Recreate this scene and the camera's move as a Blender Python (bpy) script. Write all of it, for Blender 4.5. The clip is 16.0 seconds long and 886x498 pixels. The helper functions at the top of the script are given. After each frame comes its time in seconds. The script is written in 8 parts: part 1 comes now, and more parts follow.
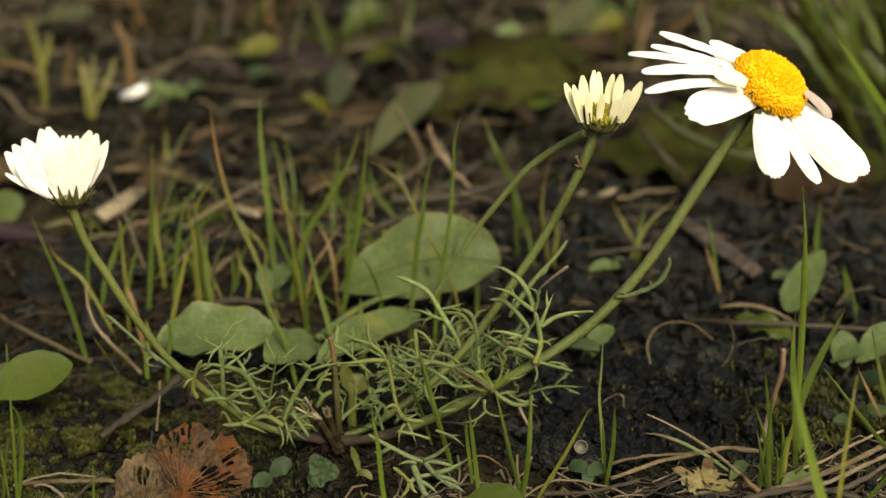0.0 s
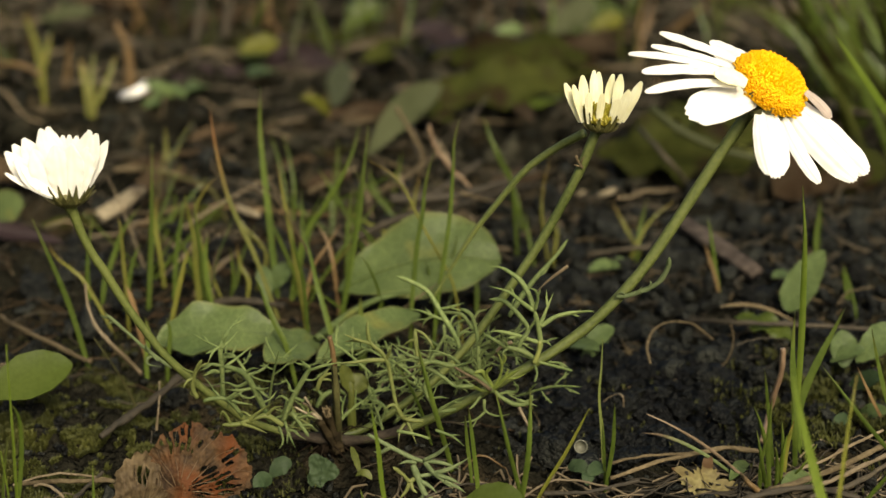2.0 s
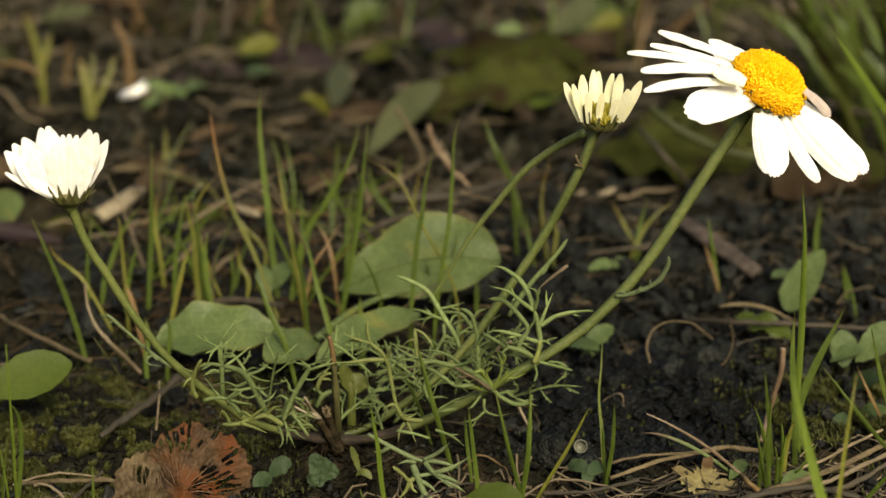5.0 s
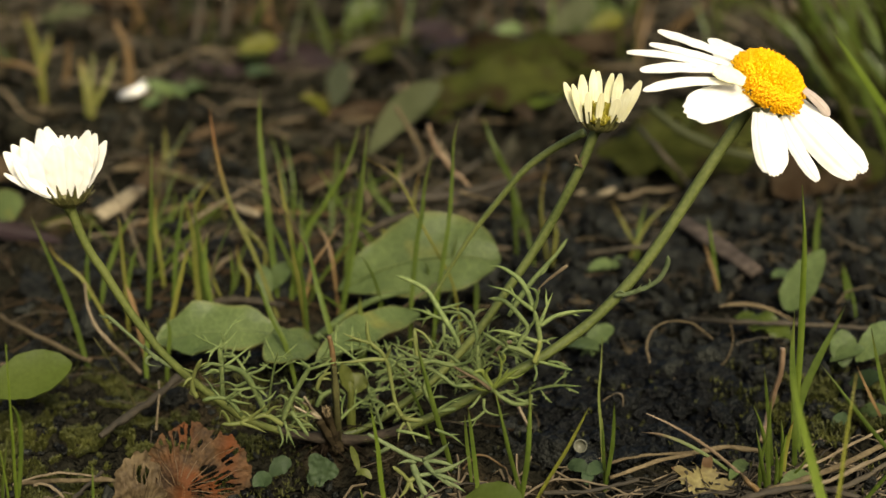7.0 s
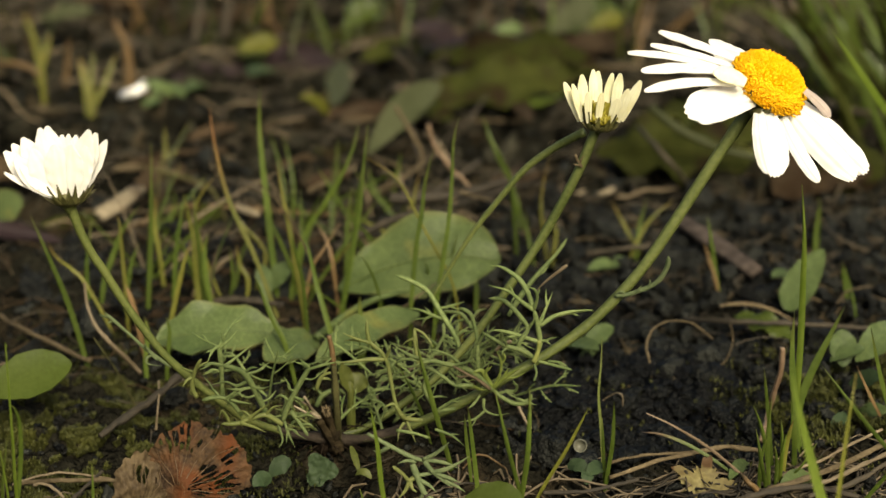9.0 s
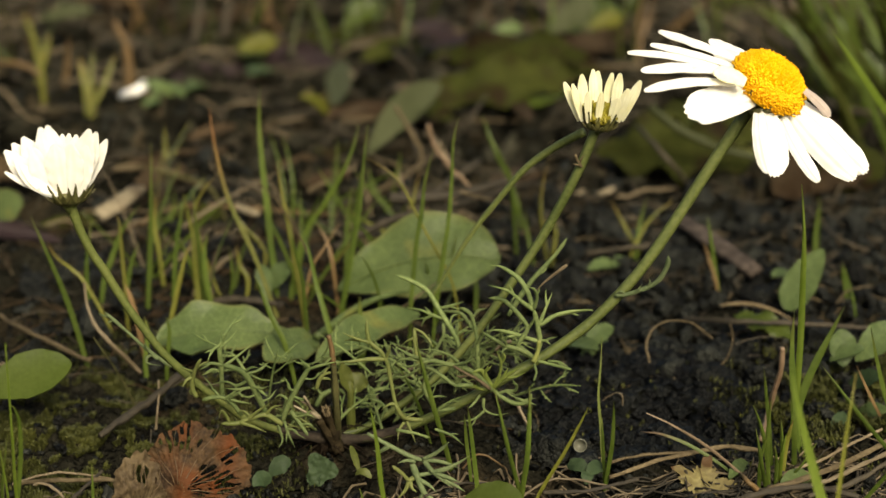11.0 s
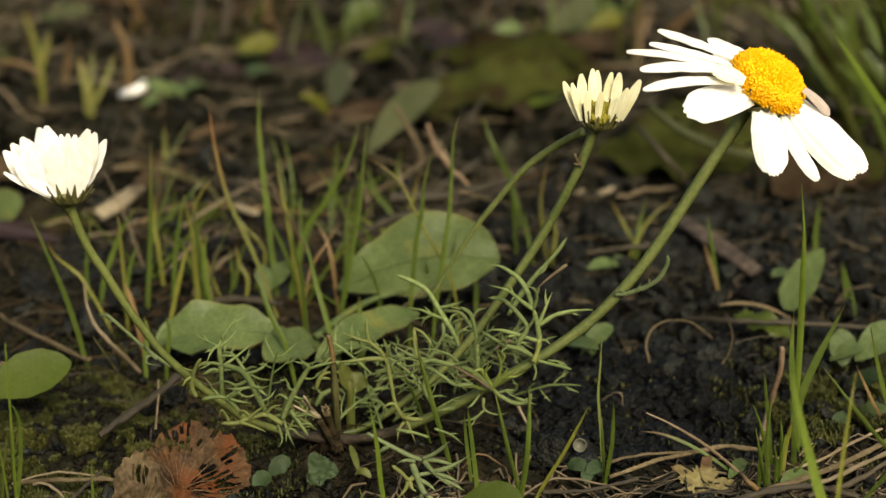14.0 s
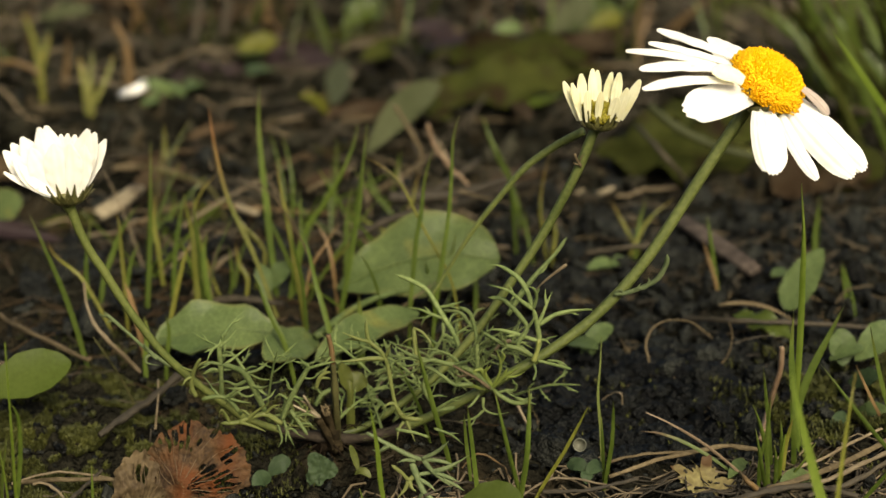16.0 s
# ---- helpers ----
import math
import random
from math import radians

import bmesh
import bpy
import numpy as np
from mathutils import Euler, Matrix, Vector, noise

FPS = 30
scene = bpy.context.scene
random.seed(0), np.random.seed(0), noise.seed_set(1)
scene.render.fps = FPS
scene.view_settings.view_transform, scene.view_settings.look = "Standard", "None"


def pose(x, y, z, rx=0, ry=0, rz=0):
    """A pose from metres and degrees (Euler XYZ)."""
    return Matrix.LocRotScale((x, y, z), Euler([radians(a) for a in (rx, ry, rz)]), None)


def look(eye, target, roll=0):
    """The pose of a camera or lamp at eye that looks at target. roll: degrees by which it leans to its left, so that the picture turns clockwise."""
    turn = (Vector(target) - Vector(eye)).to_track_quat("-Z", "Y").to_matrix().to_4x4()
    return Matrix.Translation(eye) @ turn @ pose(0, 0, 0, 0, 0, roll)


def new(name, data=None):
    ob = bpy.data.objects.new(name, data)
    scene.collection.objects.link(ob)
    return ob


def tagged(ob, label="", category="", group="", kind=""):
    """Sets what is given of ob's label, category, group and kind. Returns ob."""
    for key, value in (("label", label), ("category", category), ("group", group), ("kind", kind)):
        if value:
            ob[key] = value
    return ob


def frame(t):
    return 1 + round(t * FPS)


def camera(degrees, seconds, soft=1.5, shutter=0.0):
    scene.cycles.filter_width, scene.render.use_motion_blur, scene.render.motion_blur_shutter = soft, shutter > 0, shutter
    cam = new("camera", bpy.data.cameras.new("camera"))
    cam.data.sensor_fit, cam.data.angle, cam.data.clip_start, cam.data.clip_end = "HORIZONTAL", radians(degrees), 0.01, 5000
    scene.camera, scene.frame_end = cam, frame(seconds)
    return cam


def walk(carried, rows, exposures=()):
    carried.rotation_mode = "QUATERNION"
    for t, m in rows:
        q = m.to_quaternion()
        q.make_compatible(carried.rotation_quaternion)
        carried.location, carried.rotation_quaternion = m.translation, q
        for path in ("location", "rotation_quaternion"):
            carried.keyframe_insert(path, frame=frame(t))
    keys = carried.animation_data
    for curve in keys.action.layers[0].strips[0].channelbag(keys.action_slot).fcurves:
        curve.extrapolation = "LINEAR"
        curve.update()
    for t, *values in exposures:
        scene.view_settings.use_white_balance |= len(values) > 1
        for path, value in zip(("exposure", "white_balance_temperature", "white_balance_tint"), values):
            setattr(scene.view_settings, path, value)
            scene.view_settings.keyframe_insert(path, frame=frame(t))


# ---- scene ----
# A mayweed plant on dark soil, seen close by. Places are given in millimetres from the plant's root.
MM = 0.001

# ---- camera ----
cam = camera(30, 16.0, soft=1.5)
cam.data.dof.use_dof = True
cam.data.dof.focus_distance = 0.284
cam.data.dof.aperture_fstop = 16.5
EYE = (18.9 * MM, -270.0 * MM, 134.7 * MM)
walk(cam, [
    (0.0, pose(*EYE, 70.032, 0, 0.025)),
    (8.0, pose(*EYE, 70.0, 0, 0.0)),
    (16.0, pose(*EYE, 69.968, 0, -0.025)),
], exposures=[(0.0, 1.71, 7400, 6), (16.0, 1.71, 7400, 6)])

# ---- light: a bright overcast sky, brightest behind and above the camera ----
SUN_HEIGHT, SUN_TURN = 42, 160
world = bpy.data.worlds.new("sky")
scene.world = world
world.use_nodes = True
wn = world.node_tree.nodes
sky = wn.new("ShaderNodeTexSky")
sky.sky_type = "NISHITA"
sky.sun_disc = False
sky.sun_elevation = radians(SUN_HEIGHT)
sky.sun_rotation = radians(SUN_TURN)
sky.dust_density = 4.0
sky.air_density = 1.0
world.node_tree.links.new(sky.outputs["Color"], wn["Background"].inputs["Color"])
wn["Background"].inputs["Strength"].default_value = 0.052

sun = new("sun", bpy.data.lights.new("sun", "SUN"))
sun.data.energy = 2.2
sun.data.angle = radians(28)
sun.data.color = (1.0, 0.94, 0.84)
sa, se = radians(SUN_TURN), radians(SUN_HEIGHT)
sun_way = Vector((math.sin(sa) * math.cos(se), math.cos(sa) * math.cos(se), math.sin(se)))
sun.matrix_world = look(sun_way * 5, (0, 0, 0))


# ---- materials ----
def surface(name, dark, light, size=4.0, fine=25.0, rough=0.6, bump=0.3, glow=0.0, specular=0.25, vary=0.12, spots=None, spot_size=6.0, spot_cut=0.62, veins=0.0, crumbs=0.0, tip=None, tip_from=0.75, edge=None, spot_soft=0.08):
    """A surface whose colour wanders between two colours at two scales (size, fine: features a metre / 100), with relief and,
    for thin living things, light that passes through it (glow)."""
    m = bpy.data.materials.new(name)
    m.use_nodes = True
    nt = m.node_tree
    n, link = nt.nodes, nt.links.new
    bsdf = n["Principled BSDF"]
    co = n.new("ShaderNodeTexCoord")
    info = n.new("ShaderNodeObjectInfo")
    big = n.new("ShaderNodeTexNoise")
    big.inputs["Scale"].default_value = size * 100
    big.inputs["Detail"].default_value = 5
    small = n.new("ShaderNodeTexNoise")
    small.inputs["Scale"].default_value = fine * 100
    small.inputs["Detail"].default_value = 4
    shift = n.new("ShaderNodeVectorMath")
    shift.operation = "MULTIPLY_ADD"
    shift.inputs[1].default_value = (1, 1, 1)
    spread = n.new("ShaderNodeCombineXYZ")
    link(info.outputs["Random"], spread.inputs[0])
    link(info.outputs["Random"], spread.inputs[2])
    if crumbs:
        link(n.new("ShaderNodeNewGeometry").outputs["Position"], shift.inputs[0])
    else:
        link(co.outputs["Object"], shift.inputs[0])
    link(spread.outputs[0], shift.inputs[2])
    link(shift.outputs[0], big.inputs["Vector"])
    link(shift.outputs[0], small.inputs["Vector"])
    add = n.new("ShaderNodeMath")
    add.operation = "MULTIPLY_ADD"
    add.inputs[1].default_value = 0.45
    link(small.outputs["Fac"], add.inputs[0])
    half = n.new("ShaderNodeMath")
    half.operation = "MULTIPLY"
    half.inputs[1].default_value = 0.6
    link(big.outputs["Fac"], half.inputs[0])
    link(half.outputs[0], add.inputs[2])
    ramp = n.new("ShaderNodeValToRGB")
    ramp.color_ramp.elements[0].position = 0.36
    ramp.color_ramp.elements[0].color = (*dark, 1)
    ramp.color_ramp.elements[1].position = 0.68
    ramp.color_ramp.elements[1].color = (*light, 1)
    link(add.outputs[0], ramp.inputs["Fac"])
    colour = ramp.outputs["Color"]
    if spots:
        pat = n.new("ShaderNodeTexNoise")
        pat.inputs["Scale"].default_value = spot_size * 100
        pat.inputs["Detail"].default_value = 2
        link(shift.outputs[0], pat.inputs["Vector"])
        cut = n.new("ShaderNodeMapRange")
        cut.inputs["From Min"].default_value = spot_cut
        cut.inputs["From Max"].default_value = spot_cut + spot_soft
        link(pat.outputs["Fac"], cut.inputs["Value"])
        mix = n.new("ShaderNodeMixRGB")
        mix.inputs["Color2"].default_value = (*spots, 1)
        link(cut.outputs[0], mix.inputs["Fac"])
        link(colour, mix.inputs["Color1"])
        colour = mix.outputs["Color"]
    relief = add.outputs[0]
    if crumbs:
        # grains of two sizes, as relief
        for grain, share in ((520, 1.0), (1300, 0.5)):
            cells = n.new("ShaderNodeTexVoronoi")
            cells.inputs["Scale"].default_value = grain
            link(shift.outputs[0], cells.inputs["Vector"])
            pile = n.new("ShaderNodeMath")
            pile.operation = "MULTIPLY_ADD"
            pile.inputs[1].default_value = -crumbs * share
            link(cells.outputs["Distance"], pile.inputs[0])
            link(relief, pile.inputs[2])
            relief = pile.outputs[0]
    if veins:
        net = n.new("ShaderNodeTexVoronoi")
        net.feature = "DISTANCE_TO_EDGE"
        net.inputs["Scale"].default_value = 420
        link(shift.outputs[0], net.inputs["Vector"])
        band = n.new("ShaderNodeMapRange")
        band.inputs["From Max"].default_value = 0.10
        band.inputs["To Min"].default_value = 1 + veins
        band.inputs["To Max"].default_value = 1.0
        link(net.outputs["Distance"], band.inputs["Value"])
        lighter = n.new("ShaderNodeVectorMath")
        lighter.operation = "SCALE"
        link(colour, lighter.inputs[0])
        link(band.outputs[0], lighter.inputs["Scale"])
        colour = lighter.outputs[0]
        deep = n.new("ShaderNodeMath")
        deep.operation = "MULTIPLY_ADD"
        deep.inputs[1].default_value = -0.8
        link(band.outputs[0], deep.inputs[0])
        link(add.outputs[0], deep.inputs[2])
        relief = deep.outputs[0]
    # colour that changes towards the tip, or along the margin, of a leaf
    for name_of, other, begin in (("along", tip, tip_from), ("edge", edge, 0.97)):
        if other:
            read = n.new("ShaderNodeAttribute")
            read.attribute_name = name_of
            wander = n.new("ShaderNodeMath")
            wander.operation = "MULTIPLY_ADD"
            wander.inputs[1].default_value = 0.5
            link(big.outputs["Fac"], wander.inputs[0])
            link(read.outputs["Fac"], wander.inputs[2])
            fade = n.new("ShaderNodeMapRange")
            fade.inputs["From Min"].default_value = begin + 0.15
            fade.inputs["From Max"].default_value = begin + 0.45
            link(wander.outputs[0], fade.inputs["Value"])
            blend = n.new("ShaderNodeMixRGB")
            blend.inputs["Color2"].default_value = (*other, 1)
            link(fade.outputs[0], blend.inputs["Fac"])
            link(colour, blend.inputs["Color1"])
            colour = blend.outputs["Color"]
    hue = n.new("ShaderNodeHueSaturation")
    val = n.new("ShaderNodeMapRange")
    val.inputs["To Min"].default_value = 1 - vary
    val.inputs["To Max"].default_value = 1 + vary
    link(info.outputs["Random"], val.inputs["Value"])
    if crumbs:
        # every lump of a heap has its own tone
        island = n.new("ShaderNodeMapRange")
        island.inputs["To Min"].default_value = 0.3
        island.inputs["To Max"].default_value = 1.9
        link(n.new("ShaderNodeNewGeometry").outputs["Random Per Island"], island.inputs["Value"])
        times = n.new("ShaderNodeMath")
        times.operation = "MULTIPLY"
        link(island.outputs[0], times.inputs[0])
        link(val.outputs[0], times.inputs[1])
        link(times.outputs[0], hue.inputs["Value"])
    else:
        link(val.outputs[0], hue.inputs["Value"])
    link(colour, hue.inputs["Color"])
    colour = hue.outputs["Color"]
    link(colour, bsdf.inputs["Base Color"])
    bsdf.inputs["Roughness"].default_value = rough
    bsdf.inputs["Specular IOR Level"].default_value = specular
    if bump:
        b = n.new("ShaderNodeBump")
        b.inputs["Strength"].default_value = bump
        b.inputs["Distance"].default_value = 0.0016 if crumbs else 0.0008
        link(relief, b.inputs["Height"])
        link(b.outputs["Normal"], bsdf.inputs["Normal"])
    if glow:
        tr = n.new("ShaderNodeBsdfTranslucent")
        link(colour, tr.inputs["Color"])
        mixer = n.new("ShaderNodeMixShader")
        mixer.inputs["Fac"].default_value = glow
        link(bsdf.outputs[0], mixer.inputs[1])
        link(tr.outputs[0], mixer.inputs[2])
        link(mixer.outputs[0], n["Material Output"].inputs["Surface"])
    return m


SOIL = surface("dark damp soil", (0.0028, 0.0027, 0.0022), (0.0200, 0.0188, 0.0128), 0.6, 9, 0.95, 0.9, specular=0.0, spots=(0.0270, 0.0216, 0.0130), spot_size=0.5, spot_cut=0.55, crumbs=0.9)
CLOD = surface("peat crumb", (0.0006, 0.0007, 0.0006), (0.0163, 0.0172, 0.0138), 2.0, 14, 0.66, 1.0, specular=0.10, vary=0.5, crumbs=1.1)
STEM = surface("green stem", (0.0390, 0.0520, 0.0120), (0.1000, 0.1140, 0.0330), 0.8, 14, 0.45, 0.3, glow=0.04, specular=0.22)
STEM_YELLOW = surface("yellowish green stem", (0.046, 0.060, 0.014), (0.096, 0.108, 0.029), 0.8, 14, 0.6, 0.2, glow=0.08, specular=0.12)
OLIVE_STALK = surface("olive withered stalk", (0.022, 0.020, 0.008), (0.055, 0.052, 0.018), 1.5, 14, 0.75, 0.5, specular=0.08)
CROWN = surface("near-black root crown", (0.0035, 0.0026, 0.0018), (0.0130, 0.0090, 0.0055), 1.5, 10, 0.9, 0.9, specular=0.03)
STEM_PURPLE = surface("purplish brown stem foot", (0.016, 0.012, 0.009), (0.040, 0.032, 0.022), 2.5, 16, 0.8, 0.5, specular=0.08)
FEATHER_DULL = surface("dull grey-green feathery leaf", (0.056, 0.078, 0.033), (0.122, 0.148, 0.066), 2.2, 18, 0.6, 0.3, specular=0.10, vary=0.2, glow=0.22)
PETIOLE = surface("yellow-green fleshy petiole", (0.040, 0.048, 0.008), (0.080, 0.090, 0.018), 1.6, 12, 0.55, 0.2, glow=0.25, vary=0.1)
STEM_RED = surface("brownish stem foot", (0.009, 0.0068, 0.004), (0.026, 0.019, 0.009), 2.5, 16, 0.85, 0.7, specular=0.06)
FEATHER = surface("grey-green feathery leaf", (0.064, 0.094, 0.031), (0.158, 0.194, 0.070), 2.2, 18, 0.55, 0.3, specular=0.12, vary=0.25, glow=0.28)
FEATHER_YELLOW = surface("yellowing feathery leaf", (0.070, 0.084, 0.022), (0.128, 0.138, 0.044), 1.0, 10, 0.5, 0.15, glow=0.15, specular=0.14)
PETAL = surface("white petal", (0.75, 0.72, 0.64), (0.84, 0.83, 0.78), 1.2, 6, 0.5, 0.10, glow=0.42, vary=0.03, spots=(0.68, 0.62, 0.46), spot_size=4.0, spot_cut=0.74)
PETAL_CREAM = surface("cream young petal", (0.74, 0.70, 0.42), (0.84, 0.82, 0.62), 1.2, 6, 0.5, 0.05, glow=0.42, vary=0.05)
PETAL_PINK = surface("faded petal", (0.50, 0.42, 0.36), (0.68, 0.58, 0.50), 1.2, 6, 0.5, 0.05, glow=0.42, vary=0.05)
FLORET = surface("yellow florets", (0.58, 0.275, 0.007), (0.74, 0.405, 0.014), 3, 16, 0.6, 0.1, glow=0.08, specular=0.1)
FLORET_TIP = surface("deep yellow florets", (0.64, 0.275, 0.006), (0.78, 0.385, 0.010), 3, 16, 0.6, 0.1, glow=0.08, specular=0.1)
FLORET_GREEN = surface("unopened greenish florets", (0.13, 0.115, 0.008), (0.20, 0.17, 0.014), 2, 12, 0.5, 0.1)
BRACT = surface("green bract", (0.036, 0.036, 0.010), (0.115, 0.108, 0.036), 3, 12, 0.5, 0.1, edge=(0.028, 0.020, 0.008))
GRASS = surface("green grass", (0.036, 0.058, 0.0070), (0.072, 0.100, 0.0170), 0.7, 9, 0.42, 0.15, glow=0.28, vary=0.22, tip=(0.078, 0.084, 0.0200), tip_from=0.86)
GRASS_YELLOW = surface("yellowing grass", (0.0716, 0.0774, 0.0120), (0.1252, 0.1204, 0.0224), 0.7, 9, 0.45, 0.15, glow=0.25, vary=0.2, tip=(0.1400, 0.0800, 0.0240), tip_from=0.86)
GRASS_RUSTY = surface("yellow-green grass with a rusty tip", (0.060, 0.070, 0.014), (0.105, 0.105, 0.026), 0.7, 9, 0.45, 0.15, glow=0.25, vary=0.1, tip=(0.150, 0.072, 0.026), tip_from=0.66)
GRASS_RED = surface("withered orange grass", (0.0750, 0.0480, 0.0200), (0.1500, 0.0920, 0.0380), 0.7, 9, 0.5, 0.2, glow=0.2, vary=0.2)
STRAW = surface("pale straw", (0.0786, 0.0576, 0.0318), (0.1429, 0.1112, 0.0671), 0.8, 9, 0.6, 0.3, vary=0.3)
TWIG = surface("brown twig", (0.0171, 0.0139, 0.0084), (0.0397, 0.0310, 0.0181), 0.8, 9, 0.75, 0.6, vary=0.3)
LEAF = surface("broad green leaf", (0.0350, 0.0530, 0.0165), (0.0790, 0.1030, 0.0350), 0.9, 16, 0.42, 0.3, glow=0.2, vary=0.08, spots=(0.094, 0.098, 0.026), spot_size=1.1, spot_cut=0.58, spot_soft=0.16, specular=0.14, veins=0.22, edge=(0.1077, 0.1026, 0.0329))
LEAF_BLUE = surface("grey-green seedling leaf", (0.0374, 0.0578, 0.0195), (0.0684, 0.0931, 0.0311), 0.7, 12, 0.5, 0.2, glow=0.2, vary=0.15, specular=0.14, veins=0.22)
LEAF_FRESH = surface("fresh green leaf", (0.034, 0.049, 0.0068), (0.055, 0.073, 0.0140), 0.6, 12, 0.4, 0.15, glow=0.3, vary=0.12, specular=0.14, veins=0.05)
LEAF_DULL = surface("dull olive leaf", (0.0105, 0.0125, 0.0028), (0.0290, 0.0320, 0.0072), 0.45, 8, 0.6, 0.4, glow=0.12, vary=0.3, spots=(0.0120, 0.0080, 0.0040), spot_size=0.8, spot_cut=0.50, spot_soft=0.14, specular=0.02)
LEAF_DEAD = surface("red-brown dead leaf", (0.012, 0.007, 0.004), (0.074, 0.044, 0.020), 2.6, 16, 0.7, 0.9, glow=0.1, vary=0.1, spots=(0.063, 0.019, 0.005), spot_size=1.3, spot_cut=0.44, spot_soft=0.24, specular=0.1)
# Dimmed copy of LEAF_TAN: the background's dimness is put into the colour.
LEAF_TAN_DIM = surface("dimmed tan dry leaf", (0.0190, 0.0125, 0.0065), (0.0480, 0.0320, 0.0165), 0.9, 8, 0.7, 0.5, glow=0.1, vary=0.25, spots=(0.0249, 0.0151, 0.0072), spot_size=0.6, spot_cut=0.52, specular=0.08)
LEAF_GREY = surface("grey-green withered leaf", (0.025, 0.029, 0.012), (0.048, 0.052, 0.025), 0.6, 9, 0.6, 0.3, glow=0.15, vary=0.1, specular=0.06, veins=0.15)
GRASS_BRIGHT = surface("bright green grass", (0.0639, 0.0980, 0.0093), (0.1052, 0.1430, 0.0218), 0.7, 9, 0.42, 0.15, glow=0.3, vary=0.1)
GRASS_PALE = surface("pale yellow-green grass", (0.0946, 0.1015, 0.0138), (0.1419, 0.1419, 0.0258), 0.7, 9, 0.45, 0.15, glow=0.28, vary=0.1, tip=(0.1462, 0.0731, 0.0206), tip_from=0.98)
GRASS_DRYING = surface("grass withering from its tip", (0.060, 0.085, 0.020), (0.100, 0.120, 0.035), 0.7, 9, 0.5, 0.2, glow=0.2, vary=0.1, tip=(0.120, 0.085, 0.052), tip_from=0.58)
GRASS_STRAW = surface("pale pinkish dry blade", (0.085, 0.058, 0.034), (0.165, 0.120, 0.076), 0.9, 9, 0.55, 0.3, vary=0.1, specular=0.2)
DRY_STALK = surface("dull straw-coloured stalk", (0.034, 0.025, 0.013), (0.100, 0.076, 0.042), 1.6, 12, 0.75, 0.6, vary=0.25, specular=0.1)
GREY_CRUMB = surface("greyish soil crumb", (0.010, 0.010, 0.008), (0.045, 0.042, 0.034), 1.5, 14, 0.8, 0.6, specular=0.05, vary=0.4)
PEAT_BLACK = surface("near-black peat", (0.0006, 0.0007, 0.0006), (0.0030, 0.0034, 0.0028), 1.5, 14, 0.60, 1.0, specular=0.12, vary=0.4, crumbs=0.9)
LEAF_TAN = surface("tan dead leaf", (0.030, 0.019, 0.009), (0.110, 0.080, 0.042), 1.8, 12, 0.7, 0.8, glow=0.12, vary=0.1, spots=(0.060, 0.026, 0.008), spot_size=1.0, spot_cut=0.56, specular=0.14)
LEAF_YELLOW_GREEN = surface("yellow-green leaf", (0.048, 0.050, 0.006), (0.080, 0.078, 0.012), 0.6, 9, 0.5, 0.2, glow=0.25, vary=0.1, specular=0.1)
LEAF_YELLOW = surface("yellow dead leaf", (0.058, 0.044, 0.016), (0.140, 0.118, 0.046), 1.4, 12, 0.6, 0.6, glow=0.15, vary=0.15, specular=0.14, spots=(0.050, 0.028, 0.012), spot_size=1.8, spot_cut=0.55)
# The shade at the plant's foot is put into this darker green.
SEEDLING_SHADED = surface("green seedling leaf, shade in its colour", (0.0160, 0.0270, 0.0125), (0.0310, 0.0470, 0.0210), 0.7, 12, 0.5, 0.2, glow=0.15, vary=0.2, specular=0.06, veins=0.12)
MOSS = surface("green moss", (0.0125, 0.0150, 0.0017), (0.052, 0.0540, 0.0078), 1.5, 15, 0.7, 0.2, glow=0.15, vary=0.1)
WHITE_CHIP = surface("bleached chip", (0.085, 0.066, 0.040), (0.215, 0.180, 0.118), 0.9, 9, 0.8, 0.6, vary=0.15, spots=(0.06, 0.045, 0.028), spot_size=2.0, spot_cut=0.56, specular=0.1)
STALK = surface("pinkish dry stalk", (0.0988, 0.0600, 0.0319), (0.1976, 0.1360, 0.0836), 0.8, 9, 0.5, 0.3, vary=0.1)
LEAF_PURPLE = surface("dark purple withered leaf", (0.0090, 0.0055, 0.0060), (0.0225, 0.0140, 0.0140), 0.5, 8, 0.6, 0.3, vary=0.1, specular=0.08)
VEIN = surface("pale dry vein", (0.046, 0.029, 0.014), (0.110, 0.074, 0.038), 1.5, 9, 0.6, 0.3, vary=0.15)
FRESH_NODE = surface("pale yellow-green leaf base", (0.14, 0.16, 0.035), (0.22, 0.24, 0.070), 1.0, 10, 0.45, 0.15, glow=0.3, vary=0.1)
SHOOT = surface("fresh yellow-green shoot", (0.085, 0.115, 0.020), (0.155, 0.185, 0.045), 1.0, 10, 0.45, 0.15, glow=0.3, vary=0.1)
BARK = surface("grey-brown bark", (0.014, 0.011, 0.009), (0.085, 0.066, 0.052), 2.6, 20, 0.85, 1.0, vary=0.1, specular=0.08)
SHELL = surface("pale translucent shell", (0.0903, 0.0903, 0.0644), (0.1419, 0.1393, 0.1006), 2, 15, 0.3, 0.2, glow=0.3)


# ---- building helpers ----
ORIGIN = {}


def root(name, at, label, category, group="", kind=""):
    """An Empty at the base of a thing."""
    ob = new(name)
    ob.empty_display_size = 0.005
    ob.location = Vector(at) * MM
    ORIGIN[ob] = Vector(at)
    return tagged(ob, label, category, group, kind)


